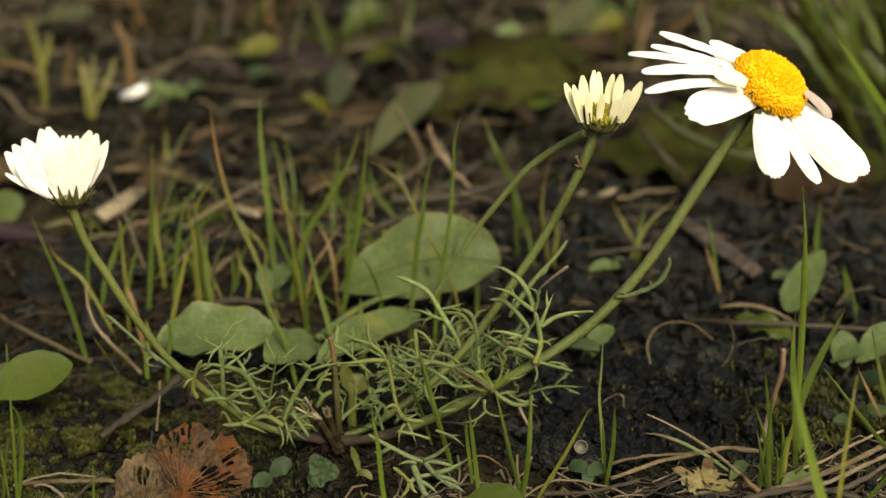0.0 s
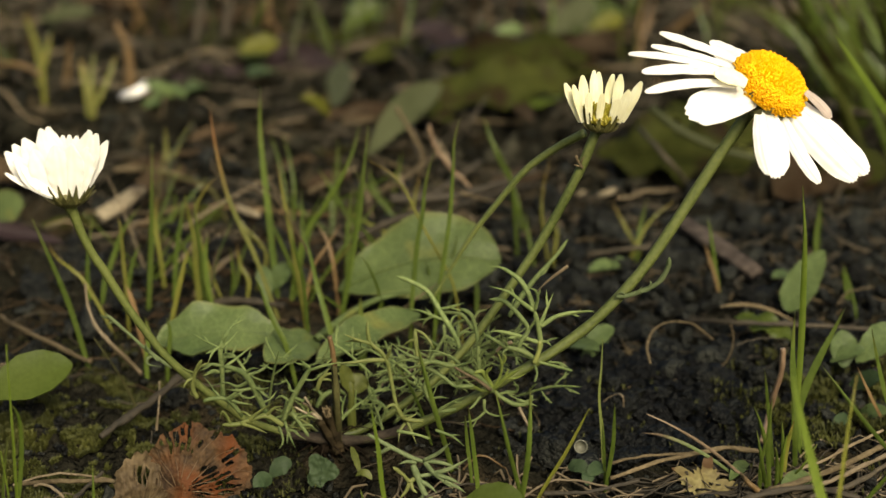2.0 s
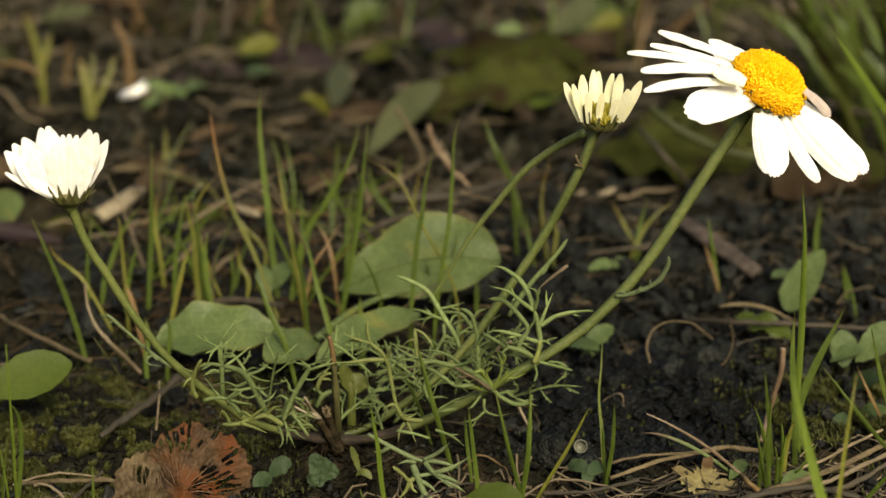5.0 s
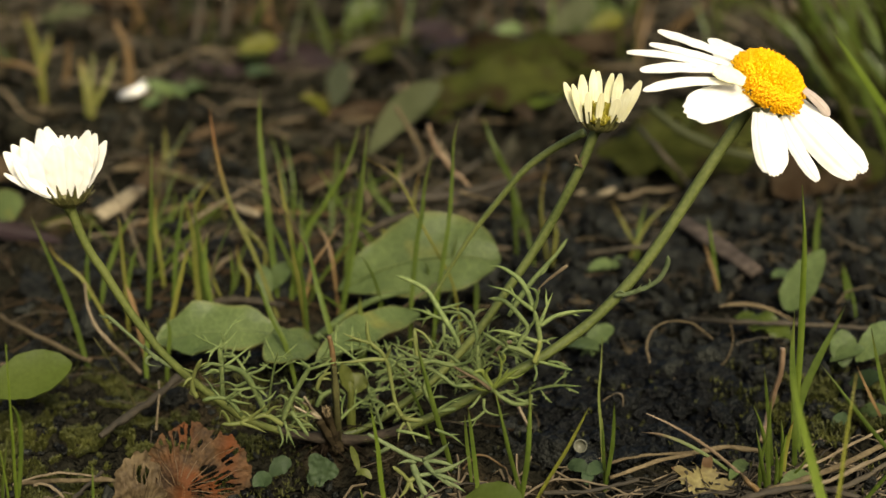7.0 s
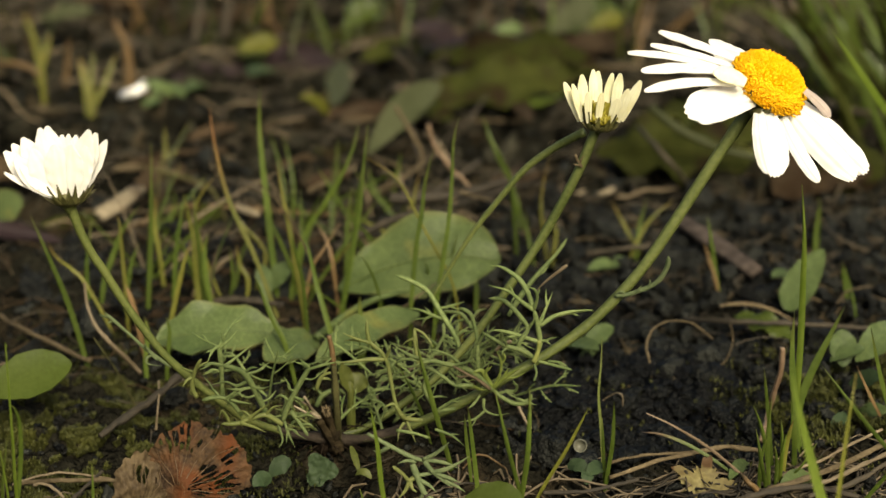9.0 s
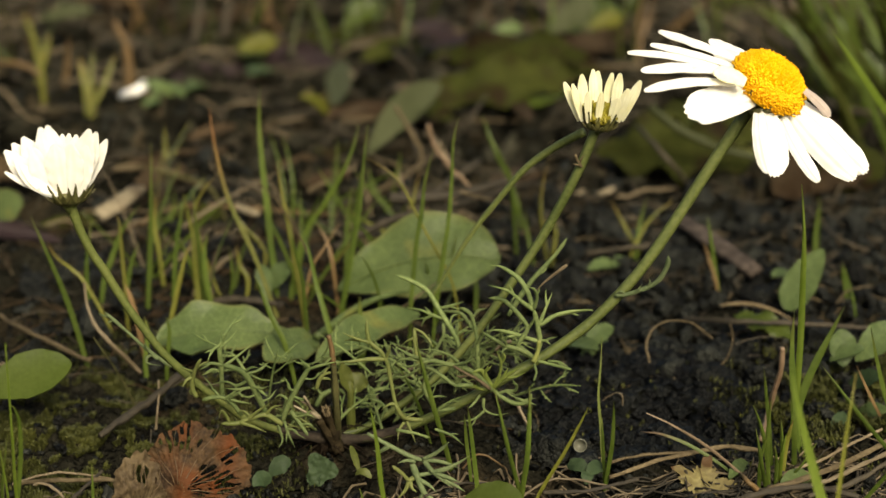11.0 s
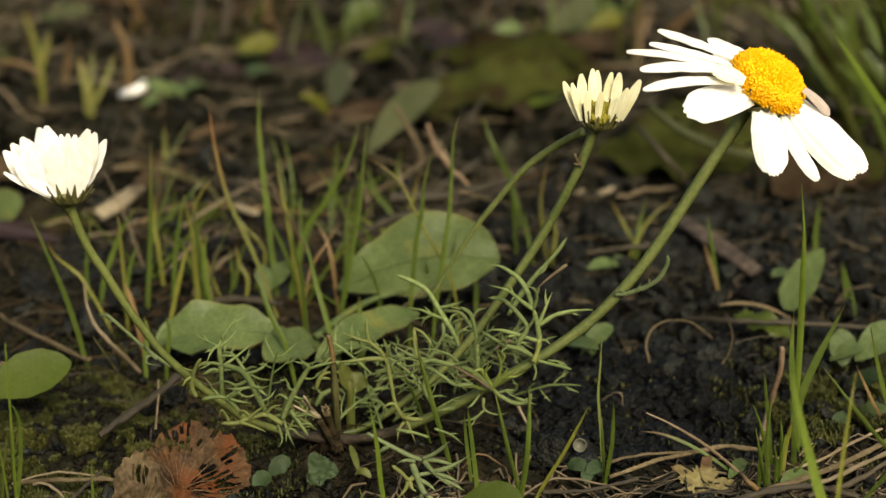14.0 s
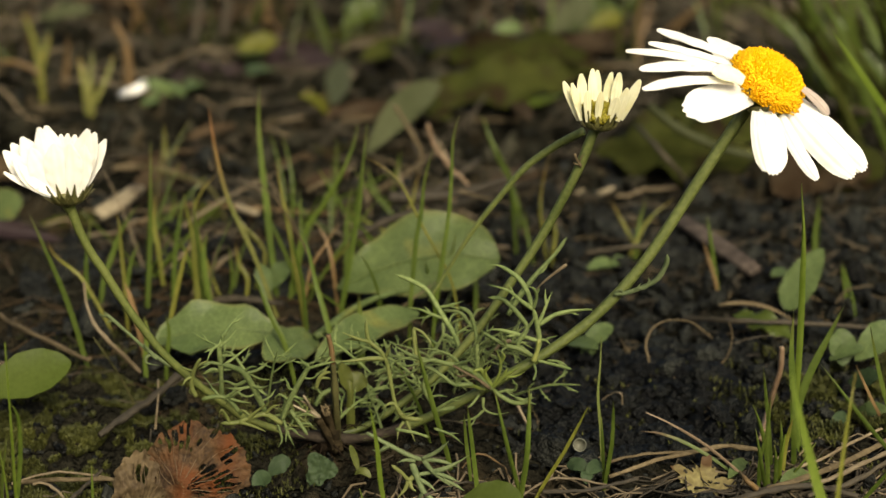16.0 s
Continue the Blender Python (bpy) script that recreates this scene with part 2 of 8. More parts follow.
def part(name, bm, material, parent=None, label="", at=None, smooth=True):
    """Links a bmesh, drawn in millimetres from the plant's root, as one mesh object under a thing, or as a thing of its own at 'at'."""
    origin = ORIGIN[parent] if parent is not None else Vector(at)
    bm.transform(Matrix.Scale(MM, 4) @ Matrix.Translation(-origin))
    bmesh.ops.recalc_face_normals(bm, faces=bm.faces)
    me = bpy.data.meshes.new(name)
    bm.to_mesh(me)
    bm.free()
    if smooth:
        me.shade_smooth()
        if name in ("blade", "petal", "leaf", "bract"):
            me.set_sharp_from_angle(angle=radians(60))
    for mm in (material if isinstance(material, (list, tuple)) else [material]):
        me.materials.append(mm)
    ob = new(name, me)
    if parent is not None:
        ob.parent = parent
    else:
        ob.location = origin * MM
    ORIGIN[ob] = origin
    if label:
        ob["label"] = label
    return ob


def spline(points, steps):
    """A smooth line through the points."""
    p = [Vector(q) for q in points]
    if len(p) == 2:
        return [p[0].lerp(p[1], i / steps) for i in range(steps + 1)]
    p = [p[0] * 2 - p[1]] + p + [p[-1] * 2 - p[-2]]
    n = len(p) - 3
    out = []
    for k in range(steps + 1):
        s = k / steps * n
        i = min(int(s), n - 1)
        t = s - i
        a, b, c, d = p[i:i + 4]
        out.append(0.5 * (2 * b + (c - a) * t + (2 * a - 5 * b + 4 * c - d) * t * t + (3 * b - a - 3 * c + d) * t ** 3))
    return out


def frames_along(line):
    """Tangent, side and normal at each point of a line, carried along without twist."""
    out, side = [], None
    for i, p in enumerate(line):
        t = (line[min(i + 1, len(line) - 1)] - line[max(i - 1, 0)]).normalized()
        if side is None:
            side = t.cross(Vector((0, -1, 0.2)))
            if side.length < 0.05:
                side = t.cross(Vector((1, 0, 0)))
        side = (side - t * side.dot(t)).normalized()
        out.append((t, side, t.cross(side)))
    return out


def tube(bm, points, r0, r1, sides=6, steps=12, ribs=0.0, material=0, wobble=0.0, soft_ends=False):
    line = spline(points, steps)
    rings = []
    for i, (p, (t, s, nrm)) in enumerate(zip(line, frames_along(line))):
        r = r0 + (r1 - r0) * i / steps
        if soft_ends:
            r *= min(1.0, 0.25 + 6.0 * i / steps, 0.3 + 4.0 * (steps - i) / steps)
        if wobble:
            r *= 1 + wobble * noise.noise(p * 0.35)
        ring = []
        for k in range(sides):
            a = 2 * math.pi * k / sides
            rr = r * (1 + ribs * (k % 2))
            ring.append(bm.verts.new(p + (s * math.cos(a) + nrm * math.sin(a)) * rr))
        rings.append(ring)
    faces = []
    for a, b in zip(rings, rings[1:]):
        for k in range(sides):
            faces.append(bm.faces.new((a[k], a[(k + 1) % sides], b[(k + 1) % sides], b[k])))
    faces.append(bm.faces.new(rings[0][::-1]))
    faces.append(bm.faces.new(rings[-1]))
    for fc in faces:
        fc.material_index = material
    return line


def strip(bm, line, widths, facing, thick, cup=0.15, teeth=0, ripple=0.0, vein=0.0, across=6, seed=0, groove=0.0):
    """A thin sheet along a line: width by width, cupped, with a waved edge, side veins and teeth at its tip; closed, with thickness."""
    n = len(line)
    facing = Vector(facing)
    top, low = [], []
    along, edge = bm.verts.layers.float.new("along"), bm.verts.layers.float.new("edge")
    rnd = random.Random(seed)
    ph = rnd.uniform(0, 9)
    for i, p in enumerate(line):
        t = (line[min(i + 1, n - 1)] - line[max(i - 1, 0)]).normalized()
        side = t.cross(facing).normalized()
        nrm = side.cross(t).normalized()
        w = widths[i] / 2
        ru, rl = [], []
        for k in range(across + 1):
            u = k / across * 2 - 1
            h = cup * w * u * u + ripple * math.sin(i * 24.2 / n + ph + u * 2) * u * u * w
            if vein:
                h += vein * (0.5 * math.cos(7 * (i / n * 5 - abs(u) * 1.2)) * abs(u) - 1.2 * math.exp(-(u * 7) ** 2))
            if groove:
                h += groove * w * math.cos(u * 3 * math.pi + ph * 0.3) * (1 - abs(u))
            q = p + side * (u * w) + nrm * h
            if teeth and i == n - 1:
                q += t * (abs(math.cos(u * math.pi * teeth / 2)) - 0.4) * w * 0.35 + t * (1 - u * u) * w * 0.55
            elif i >= n - 3 and teeth:
                q += t * (1 - u * u) * w * 0.35
            ru.append(bm.verts.new(q + nrm * thick / 2))
            rl.append(bm.verts.new(q - nrm * thick / 2))
            for v in (ru[-1], rl[-1]):
                v[along], v[edge] = i / n, max(abs(u), 2 * abs(i / n - 0.5) ** 1.5)
        top.append(ru)
        low.append(rl)
    for i in range(n - 1):
        for k in range(across):
            bm.faces.new((top[i][k], top[i][k + 1], top[i + 1][k + 1], top[i + 1][k]))
            bm.faces.new((low[i][k + 1], low[i][k], low[i + 1][k], low[i + 1][k + 1]))
        bm.faces.new((top[i][0], top[i + 1][0], low[i + 1][0], low[i][0]))
        bm.faces.new((top[i + 1][across], top[i][across], low[i][across], low[i + 1][across]))
    for k in range(across):
        bm.faces.new((top[0][k + 1], top[0][k], low[0][k], low[0][k + 1]))
        bm.faces.new((top[-1][k], top[-1][k + 1], low[-1][k + 1], low[-1][k]))


def bent(a, b, bow, rise=0.0, steps=12):
    """A line from a to b that bows sideways (to the right) and upwards."""
    a, b = Vector(a), Vector(b)
    c = (a + b) / 2 + Vector((bow, 0, rise)) * 2
    return [a * (1 - t) ** 2 + c * 2 * t * (1 - t) + b * t * t for t in (i / steps for i in range(steps + 1))]


SEED = [0]


def blade(parent, base, tip, width, bow=0.0, material=None, name="blade"):
    """A folded grass blade from its base to its tip, bowed a little."""
    SEED[0] += 1
    rnd = random.Random(SEED[0])
    base, tip = Vector(base), Vector(tip)
    size = (tip - base).length
    side = Vector((bow + rnd.gauss(0, 0.022) * size, rnd.gauss(0, 0.05) * size, rnd.uniform(0, 0.03) * size))
    foot = base - (tip - base).normalized() * 4 - Vector((side.x * 0.3, 0, 1.5))
    return blade_along(parent, [foot, base.lerp(tip, 0.12) + side * 0.45, base.lerp(tip, 0.45) + side, base.lerp(tip, 0.78) + side * 0.6, tip], width, material, name, rnd, 16)


def grass_blade(parent, points, width, material=None, name="blade"):
    """A folded grass blade that bends through the given places."""
    SEED[0] += 1
    return blade_along(parent, points, width * 1.2, material, name, random.Random(SEED[0]), 24)


def blade_along(parent, points, width, material, name, rnd, steps):
    """A grass blade with a keel, tapering to a fine tip."""
    line = spline(points, steps)
    bm = bmesh.new()
    along = bm.verts.layers.float.new("along")
    turn = rnd.uniform(-0.5, 0.5)
    rings = []
    for i, (p, (t, s, nrm)) in enumerate(zip(line, frames_along(line))):
        u = i / steps
        w = width * 0.42 * (0.62 + 0.42 * math.sin(min(u * 2.4, 1.57))) * (1 - u ** 3.2) * (1 + 0.1 * noise.noise(p * 0.3)) + 0.03
        a = turn + u * 0.7 * turn
        x = s * math.cos(a) + nrm * math.sin(a)
        z = nrm * math.cos(a) - s * math.sin(a)
        th = 0.10 * min(1, width)
        rings.append([bm.verts.new(p + x * w + z * w * 0.2), bm.verts.new(p + x * w * 0.5 + z * (w * 0.10 + th)), bm.verts.new(p + z * th), bm.verts.new(p - x * w * 0.5 + z * (w * 0.10 + th)),
                      bm.verts.new(p - x * w + z * w * 0.2), bm.verts.new(p - z * th * 1.4)])
        for v in rings[-1]:
            v[along] = u
    for a, b in zip(rings, rings[1:]):
        for k in range(6):
            bm.faces.new((a[k], a[(k + 1) % 6], b[(k + 1) % 6], b[k]))
    bm.faces.new(rings[0][::-1])
    bm.faces.new(rings[-1])
    return part(name, bm, material or GRASS, parent)


def tuft(at, label, group="grass tufts"):
    return root("grass_tuft", at, label, "grass", group)


def broad_leaf(parent, base, tip, width, facing, material, bow=0.0, rise=0.0, shape=0.55, cup=0.12, ripple=0.11, name="leaf", vein=0.25, at=None, thick=0.3, label="", across=12, steps=34, serrate=0.0):
    """A rounded leaf blade with midrib and side veins; shape: where along it is widest."""
    SEED[0] += 1
    fine = bent(base, tip, bow, rise, 200)
    line, ws = [], []
    for i in range(steps + 1):
        u = 0.5 - 0.5 * math.cos(math.pi * i / steps)
        line.append(fine[round(u * 200)] if 0 < i < steps else fine[-(i > 0)])
        v = u ** (math.log(0.5) / math.log(shape))
        ws.append(max(0.03, math.sin(math.pi * v) ** 0.62) * width * (1 + serrate * (i * 0.5 % 1 - 0.3)) * (1 + 0.09 * noise.noise(Vector((u * 7.7, SEED[0], 0))) + 0.035 * min(1, ripple * 12) * noise.noise(Vector((u * 24, SEED[0], 3)))))
    bm = bmesh.new()
    strip(bm, line, ws, facing, thick, cup, 0, ripple, vein * width / 25, across, SEED[0])
    ob = part(name, bm, material, parent, label, at)
    if width > 4:
        bm = bmesh.new()
        down = Vector(facing).normalized() * (-0.45 * thick)
        tube(bm, [q + down for q in line[:-2:3]], 0.025 * width + 0.1, 0.1, 6, 14)
        part("midrib", bm, material, ob)
    return ob


def bump_height(x, y):
    """The soil's height in millimetres."""
    v = Vector((x, y, 0))
    far = max(0.0, min(1.0, (y - 60) / 200))
    h = 2.4 * noise.noise(v / 28) + 6.0 * far * noise.noise(v / 75 + Vector((7, 3, 1))) + 5.0 * far * noise.noise(v / 24) + 6.0 * far * (abs(noise.noise(v / 13 + Vector((2, 5, 9)))) - 0.25)
    h += 3.4 * (abs(noise.noise(v / 9)) - 0.25) + 2.2 * (abs(noise.noise(v / 4.2 + Vector((3, 8, 2)))) - 0.2) + 0.9 * (abs(noise.noise(v / 1.9)) - 0.2)
    # hollows in the bare soil beside the grass and under the plant's crown; those in the litter behind are added to
    # make dark pockets
    for cx, cy, rx, ry, deep in ((60, 11, 13, 9, 5.5), (76, 5, 8, 6, 3.0), (-6, -10, 9, 5, 1.5),
                                (44, 205, 16, 12, 13.0), (5, 181, 10, 9, 9.0), (99, 175, 12, 10, 9.0), (-29, 185, 12, 10, 8.0), (-15, 192, 10, 9, 8.0), (-58, 213, 14, 12, 8.0), (33, 180, 9, 8, 7.0)):
        h -= deep * math.exp(-((x - cx) / rx) ** 2 - ((y - cy) / ry) ** 2)
    return h - 2.4


# ---- the ground ----
def steps_between(stops):
    """Places along an axis: (from, to, first step, last step) stretch by stretch."""
    out = []
    for a, b, s0, s1 in stops:
        x = a
        while x < b - 1e-6:
            out.append(x)
            x += s0 + (s1 - s0) * (x - a) / (b - a)
    out.append(stops[-1][1])
    return out


def build_ground():
    side = steps_between([(100, 180, 1.2, 4), (180, 420, 4, 30), (420, 60000, 30, 9000)])
    xs = [38 - (s - 0) for s in reversed(side)] + steps_between([(-61, 137, 0.75, 0.75)]) + [38 + s for s in side]
    ys = [-80 - s for s in reversed(steps_between([(2, 300, 3, 40), (300, 60000, 40, 9000)]))] + steps_between([(-80, -35, 1.5, 0.75), (-35, 110, 0.75, 0.9), (110, 480, 1.0, 5), (480, 60000, 5, 9000)])
    verts = []
    for y in ys:
        for x in xs:
            near = abs(x) < 500 and -400 < y < 900
            verts.append((x * MM, y * MM, bump_height(x, y) * MM if near else -0.001))
    w = len(xs)
    faces = [(j * w + i, j * w + i + 1, (j + 1) * w + i + 1, (j + 1) * w + i) for j in range(len(ys) - 1) for i in range(w - 1)]
    me = bpy.data.meshes.new("ground")
    me.from_pydata(verts, [], faces)
    me.shade_smooth()
    me.materials.append(SOIL)
    tagged(new("ground", me), "dark damp crumbly soil with brown patches", "ground", kind="structure")


build_ground()


def lump_mesh(name, seed, rough, detail=2, material=None):
    """An angular crumb of soil: a ball cut flat by planes, then roughened."""
    rnd = random.Random(seed)
    planes = [(Vector((rnd.gauss(0, 1), rnd.gauss(0, 1), rnd.gauss(0, 1))).normalized(), rnd.uniform(0.42, 0.85)) for _ in range(9)]
    bm = bmesh.new()
    bmesh.ops.create_icosphere(bm, subdivisions=detail, radius=1)
    off = Vector((seed * 3.7, seed, 0))
    for v in bm.verts:
        c = v.co.normalized()
        d = min([1.15] + [h / c.dot(p) for p, h in planes if c.dot(p) > 0.3])
        d += rough * (0.26 * noise.noise(c * 1.7 + off) + 0.36 * (abs(noise.noise(c * 3.2 + off)) - 0.2) + 0.26 * (abs(noise.noise(c * 7 + off)) - 0.2))
        v.co = c * d
        v.co.z *= 0.8
    me = bpy.data.meshes.new(name)
    bm.to_mesh(me)
    bm.free()
    me.shade_smooth()
    me.materials.append(material or CLOD)
    return me


def clod_place(rnd, lo, hi):
    """A place on the soil, more often on the bare stretch beside the plant, and a size."""
    while True:
        x, y = rnd.uniform(-75, 150), rnd.uniform(-32, 175)
        if y < -6 and lo > 1.2:
            continue
        if rnd.random() < (1.0 if (36 < x < 128 and -8 < y < 130) or (x < -18 and 35 < y < 120) else 0.05 if x < -18 and y < 40 and lo > 1.2 else 0.4):
            return x, y, lo + (hi - lo) * rnd.random() ** 2.0


def blackish(x, y):
    """Whether a place lies in the hollow beside the grass, where the lumps are blackest."""
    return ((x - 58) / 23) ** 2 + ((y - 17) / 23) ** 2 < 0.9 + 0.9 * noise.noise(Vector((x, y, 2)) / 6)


def build_clods():
    shapes = [lump_mesh("soil_clod", s, 1.0, 3) for s in range(10)]
    blacker = [lump_mesh("soil_clod", s, 1.0, 3, PEAT_BLACK) for s in range(10)]
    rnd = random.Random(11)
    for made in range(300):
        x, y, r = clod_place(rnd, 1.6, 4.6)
        ob = new("soil_clod", (blacker if blackish(x, y) else shapes)[made % 10])
        ob.location = Vector((x, y, bump_height(x, y) + r * rnd.uniform(0.2, 0.7))) * MM
        ob.rotation_euler = (rnd.uniform(-0.7, 0.7), rnd.uniform(-0.7, 0.7), rnd.uniform(0, 6.3))
        ob.scale = Vector((r * rnd.uniform(0.8, 1.5), r * rnd.uniform(0.7, 1.1), r * rnd.uniform(0.7, 1.1))) * MM
        tagged(ob, "near-black clod of peaty soil in the hollow" if blackish(x, y) else "black crumbly clod of damp soil on the ground", "soil clod", "clods of soil")
    # broad slabs broken flat, lying about the hollow
    slabs = [lump_mesh("soil_clod", s + 200, 0.85, 3, PEAT_BLACK if s % 2 else CLOD) for s in range(6)]
    for made in range(44):
        x, y, r = rnd.uniform(42, 84), rnd.uniform(2, 62), 1.6 + 2.0 * rnd.random() ** 1.6
        ob = new("soil_clod", slabs[made % 6])
        ob.location = Vector((x, y, bump_height(x, y) + r * rnd.uniform(0.35, 0.7))) * MM
        ob.rotation_euler = (rnd.uniform(0.1, 0.9), rnd.uniform(-0.5, 0.5), rnd.uniform(-0.8, 0.8))
        ob.scale = Vector((r * rnd.uniform(1.0, 1.7), r * rnd.uniform(0.8, 1.2), r * rnd.uniform(0.5, 0.8))) * MM
        tagged(ob, "flat broken slab of black peaty soil", "soil clod", "clods of soil")
    # smaller lumps between them
    for detail, number, lo, hi in ((2, 900, 0.8, 2.4), (1, 2600, 0.3, 0.9)):
        verts, faces, count = [], [], 0
        small = [lump_mesh("lump", s + 20 * detail, 1.0, detail) for s in range(8)]
        data = [(np.array([v.co[:] for v in m.vertices]), np.array([p.vertices[:] for p in m.polygons])) for m in small]
        for m in small:
            bpy.data.meshes.remove(m)
        for k in range(number):
            x, y, r = clod_place(rnd, lo, hi)
            if blackish(x, y):
                continue
            co, fa = data[k % 8]
            turn = np.array(Euler((rnd.uniform(-1, 1), rnd.uniform(-1, 1), rnd.uniform(0, 6.3))).to_matrix())
            verts.append((co * r * np.array((rnd.uniform(0.6, 1.6), rnd.uniform(0.6, 1.3), rnd.uniform(0.5, 1.1)))) @ turn.T + np.array((x, y, bump_height(x, y) + r * rnd.uniform(0.0, 0.8))))
            faces.append(fa + count)
            count += len(co)
        me = bpy.data.meshes.new("soil_lumps")
        me.from_pydata((np.concatenate(verts) * MM).tolist(), [], np.concatenate(faces).tolist())
        me.shade_smooth()
        me.materials.append(CLOD)
        tagged(new("soil_lumps", me), "small black lumps of damp soil", "soil", kind="stuff")


build_clods()


def build_heap():
    """Rough lumps heaped on the bare stretch, with dark gaps between them; the blackest lie in the hollow."""
    rnd = random.Random(41)
    small = [lump_mesh("lump", s + 120, 1.3, 3) for s in range(10)]
    data = [(np.array([v.co[:] for v in m.vertices]), np.array([p.vertices[:] for p in m.polygons])) for m in small]
    for m in small:
        bpy.data.meshes.remove(m)
    heaps = {True: ([], [], [0]), False: ([], [], [0])}
    placed = []
    while len(placed) < 1150:
        y = -5 + 135 * rnd.random() ** 1.2
        x = rnd.uniform(30, 70 + 0.35 * (y + 60))
        r = 0.7 + 1.7 * rnd.random() ** 2 + max(0, y - 40) / 150
        if any((x - p) ** 2 + (y - q) ** 2 < (0.8 * (r + s)) ** 2 for p, q, s in placed):
            if rnd.random() < 0.985:
                continue
        placed.append((x, y, r))
        verts, faces, count = heaps[blackish(x, y)]
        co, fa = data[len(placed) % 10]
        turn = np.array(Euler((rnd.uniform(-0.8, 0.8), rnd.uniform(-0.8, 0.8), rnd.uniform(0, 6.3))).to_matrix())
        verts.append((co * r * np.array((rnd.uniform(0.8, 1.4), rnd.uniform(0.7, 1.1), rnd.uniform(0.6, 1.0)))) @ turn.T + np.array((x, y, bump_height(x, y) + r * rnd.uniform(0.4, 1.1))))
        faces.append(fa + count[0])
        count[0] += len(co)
    for blacker, (verts, faces, count) in heaps.items():
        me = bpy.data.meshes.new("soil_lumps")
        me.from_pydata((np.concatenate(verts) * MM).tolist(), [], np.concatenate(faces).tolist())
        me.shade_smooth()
        me.materials.append(PEAT_BLACK if blacker else CLOD)
        tagged(new("soil_lumps", me), "near-black lumps of peat in the hollow" if blacker else "heaped black lumps of crumbly soil", "soil", kind="stuff")


build_heap()


def hollow_place(rnd):
    x, y = rnd.uniform(26, 90), rnd.uniform(-10, 46)
    return (x, y) if blackish(x, y) else (None, None)


def build_far_lumps():
    rnd = random.Random(31)
    small = [lump_mesh("lump", s + 70, 1.0, 2) for s in range(8)]
    data = [(np.array([v.co[:] for v in m.vertices]), np.array([p.vertices[:] for p in m.polygons])) for m in small]
    for m in small:
        bpy.data.meshes.remove(m)
    verts, faces, count = [], [], 0
    for k in range(1500):
        y = 150 + 330 * rnd.random() ** 1.3
        x = rnd.uniform(20 - 0.32 * (y + 270), 20 + 0.32 * (y + 270))
        r = 1.5 + 4.0 * rnd.random() ** 2
        co, fa = data[k % 8]
        turn = np.array(Euler((rnd.uniform(-1, 1), rnd.uniform(-1, 1), rnd.uniform(0, 6.3))).to_matrix())
        verts.append((co * r * np.array((rnd.uniform(0.6, 1.7), rnd.uniform(0.6, 1.3), rnd.uniform(0.5, 1.1)))) @ turn.T + np.array((x, y, bump_height(x, y) + r * rnd.uniform(0.0, 0.5))))
        faces.append(fa + count)
        count += len(co)
    me = bpy.data.meshes.new("soil_lumps")
    me.from_pydata((np.concatenate(verts) * MM).tolist(), [], np.concatenate(faces).tolist())
    me.shade_smooth()
    me.materials.append(SOIL)
    tagged(new("soil_lumps", me), "dark brown lumps of soil farther back", "soil", kind="stuff")


build_far_lumps()


def scatter(name, label, category, material, count, seed, where, make):
    """One object of many small pieces that nobody could count."""
    rnd = random.Random(seed)
    verts, faces = [], []
    done = 0
    while done < count:
        x, y = where(rnd)
        if x is None:
            continue
        make(rnd, x, y, verts, faces)
        done += 1
    me = bpy.data.meshes.new(name)
    me.from_pydata([(a * MM, b * MM, c * MM) for a, b, c in verts], [], faces)
    me.shade_smooth()
    me.materials.append(material)
    return tagged(new(name, me), label, category, kind="stuff")


def crumb(rnd, x, y, verts, faces):
    r = rnd.choice((0.3, 0.4, 0.5, 0.7, 0.9)) * (1 + max(0, y - 80) / 160)
    z = bump_height(x, y) + r * 0.3
    k = len(verts)
    for a, b, c in ((1, 0, 0), (-1, 0, 0), (0, 1, 0), (0, -1, 0), (0, 0, 1), (0, 0, -1), (0.7, 0.7, 0.4), (-0.7, 0.6, 0.5), (0.6, -0.7, 0.5), (-0.6, -0.7, 0.4)):
        s = r * rnd.uniform(0.6, 1.3)
        verts.append((x + a * s, y + b * s, z + c * s * 0.8))
    for q in ((4, 6, 7), (4, 7, 9), (4, 9, 8), (4, 8, 6), (6, 2, 7), (7, 1, 9), (9, 3, 8), (8, 0, 6), (0, 2, 6), (2, 1, 7), (1, 3, 9), (3, 0, 8), (5, 2, 0), (5, 1, 2), (5, 3, 1), (5, 0, 3)):
        faces.append(tuple(k + j for j in q))


def fibre(rnd, x, y, verts, faces):
    ln = rnd.uniform(4, 16) * (1 + max(0, y - 60) / 120)
    a = rnd.uniform(0, math.pi)
    w = rnd.uniform(0.10, 0.30) * (1 + max(0, y - 60) / 150)
    k = len(verts)
    bend = rnd.uniform(-0.25, 0.25)
    for i in range(5):
        u = (i / 4 - 0.5) * ln
        px, py = x + math.cos(a) * u - math.sin(a) * bend * ln * (1 - (i / 2 - 1) ** 2), y + math.sin(a) * u + math.cos(a) * bend * ln * (1 - (i / 2 - 1) ** 2)
        z = bump_height(px, py) + 0.6 + rnd.uniform(0, 0.9) * (1 + max(0, y - 80) / 60)
        nx, ny = -math.sin(a) * w, math.cos(a) * w
        verts.extend([(px + nx, py + ny, z), (px - nx, py - ny, z), (px, py, z + w * 1.2)])
    for i in range(4):
        b = k + i * 3
        faces.extend([(b, b + 1, b + 4, b + 3), (b + 1, b + 2, b + 5, b + 4), (b + 2, b, b + 3, b + 5)])


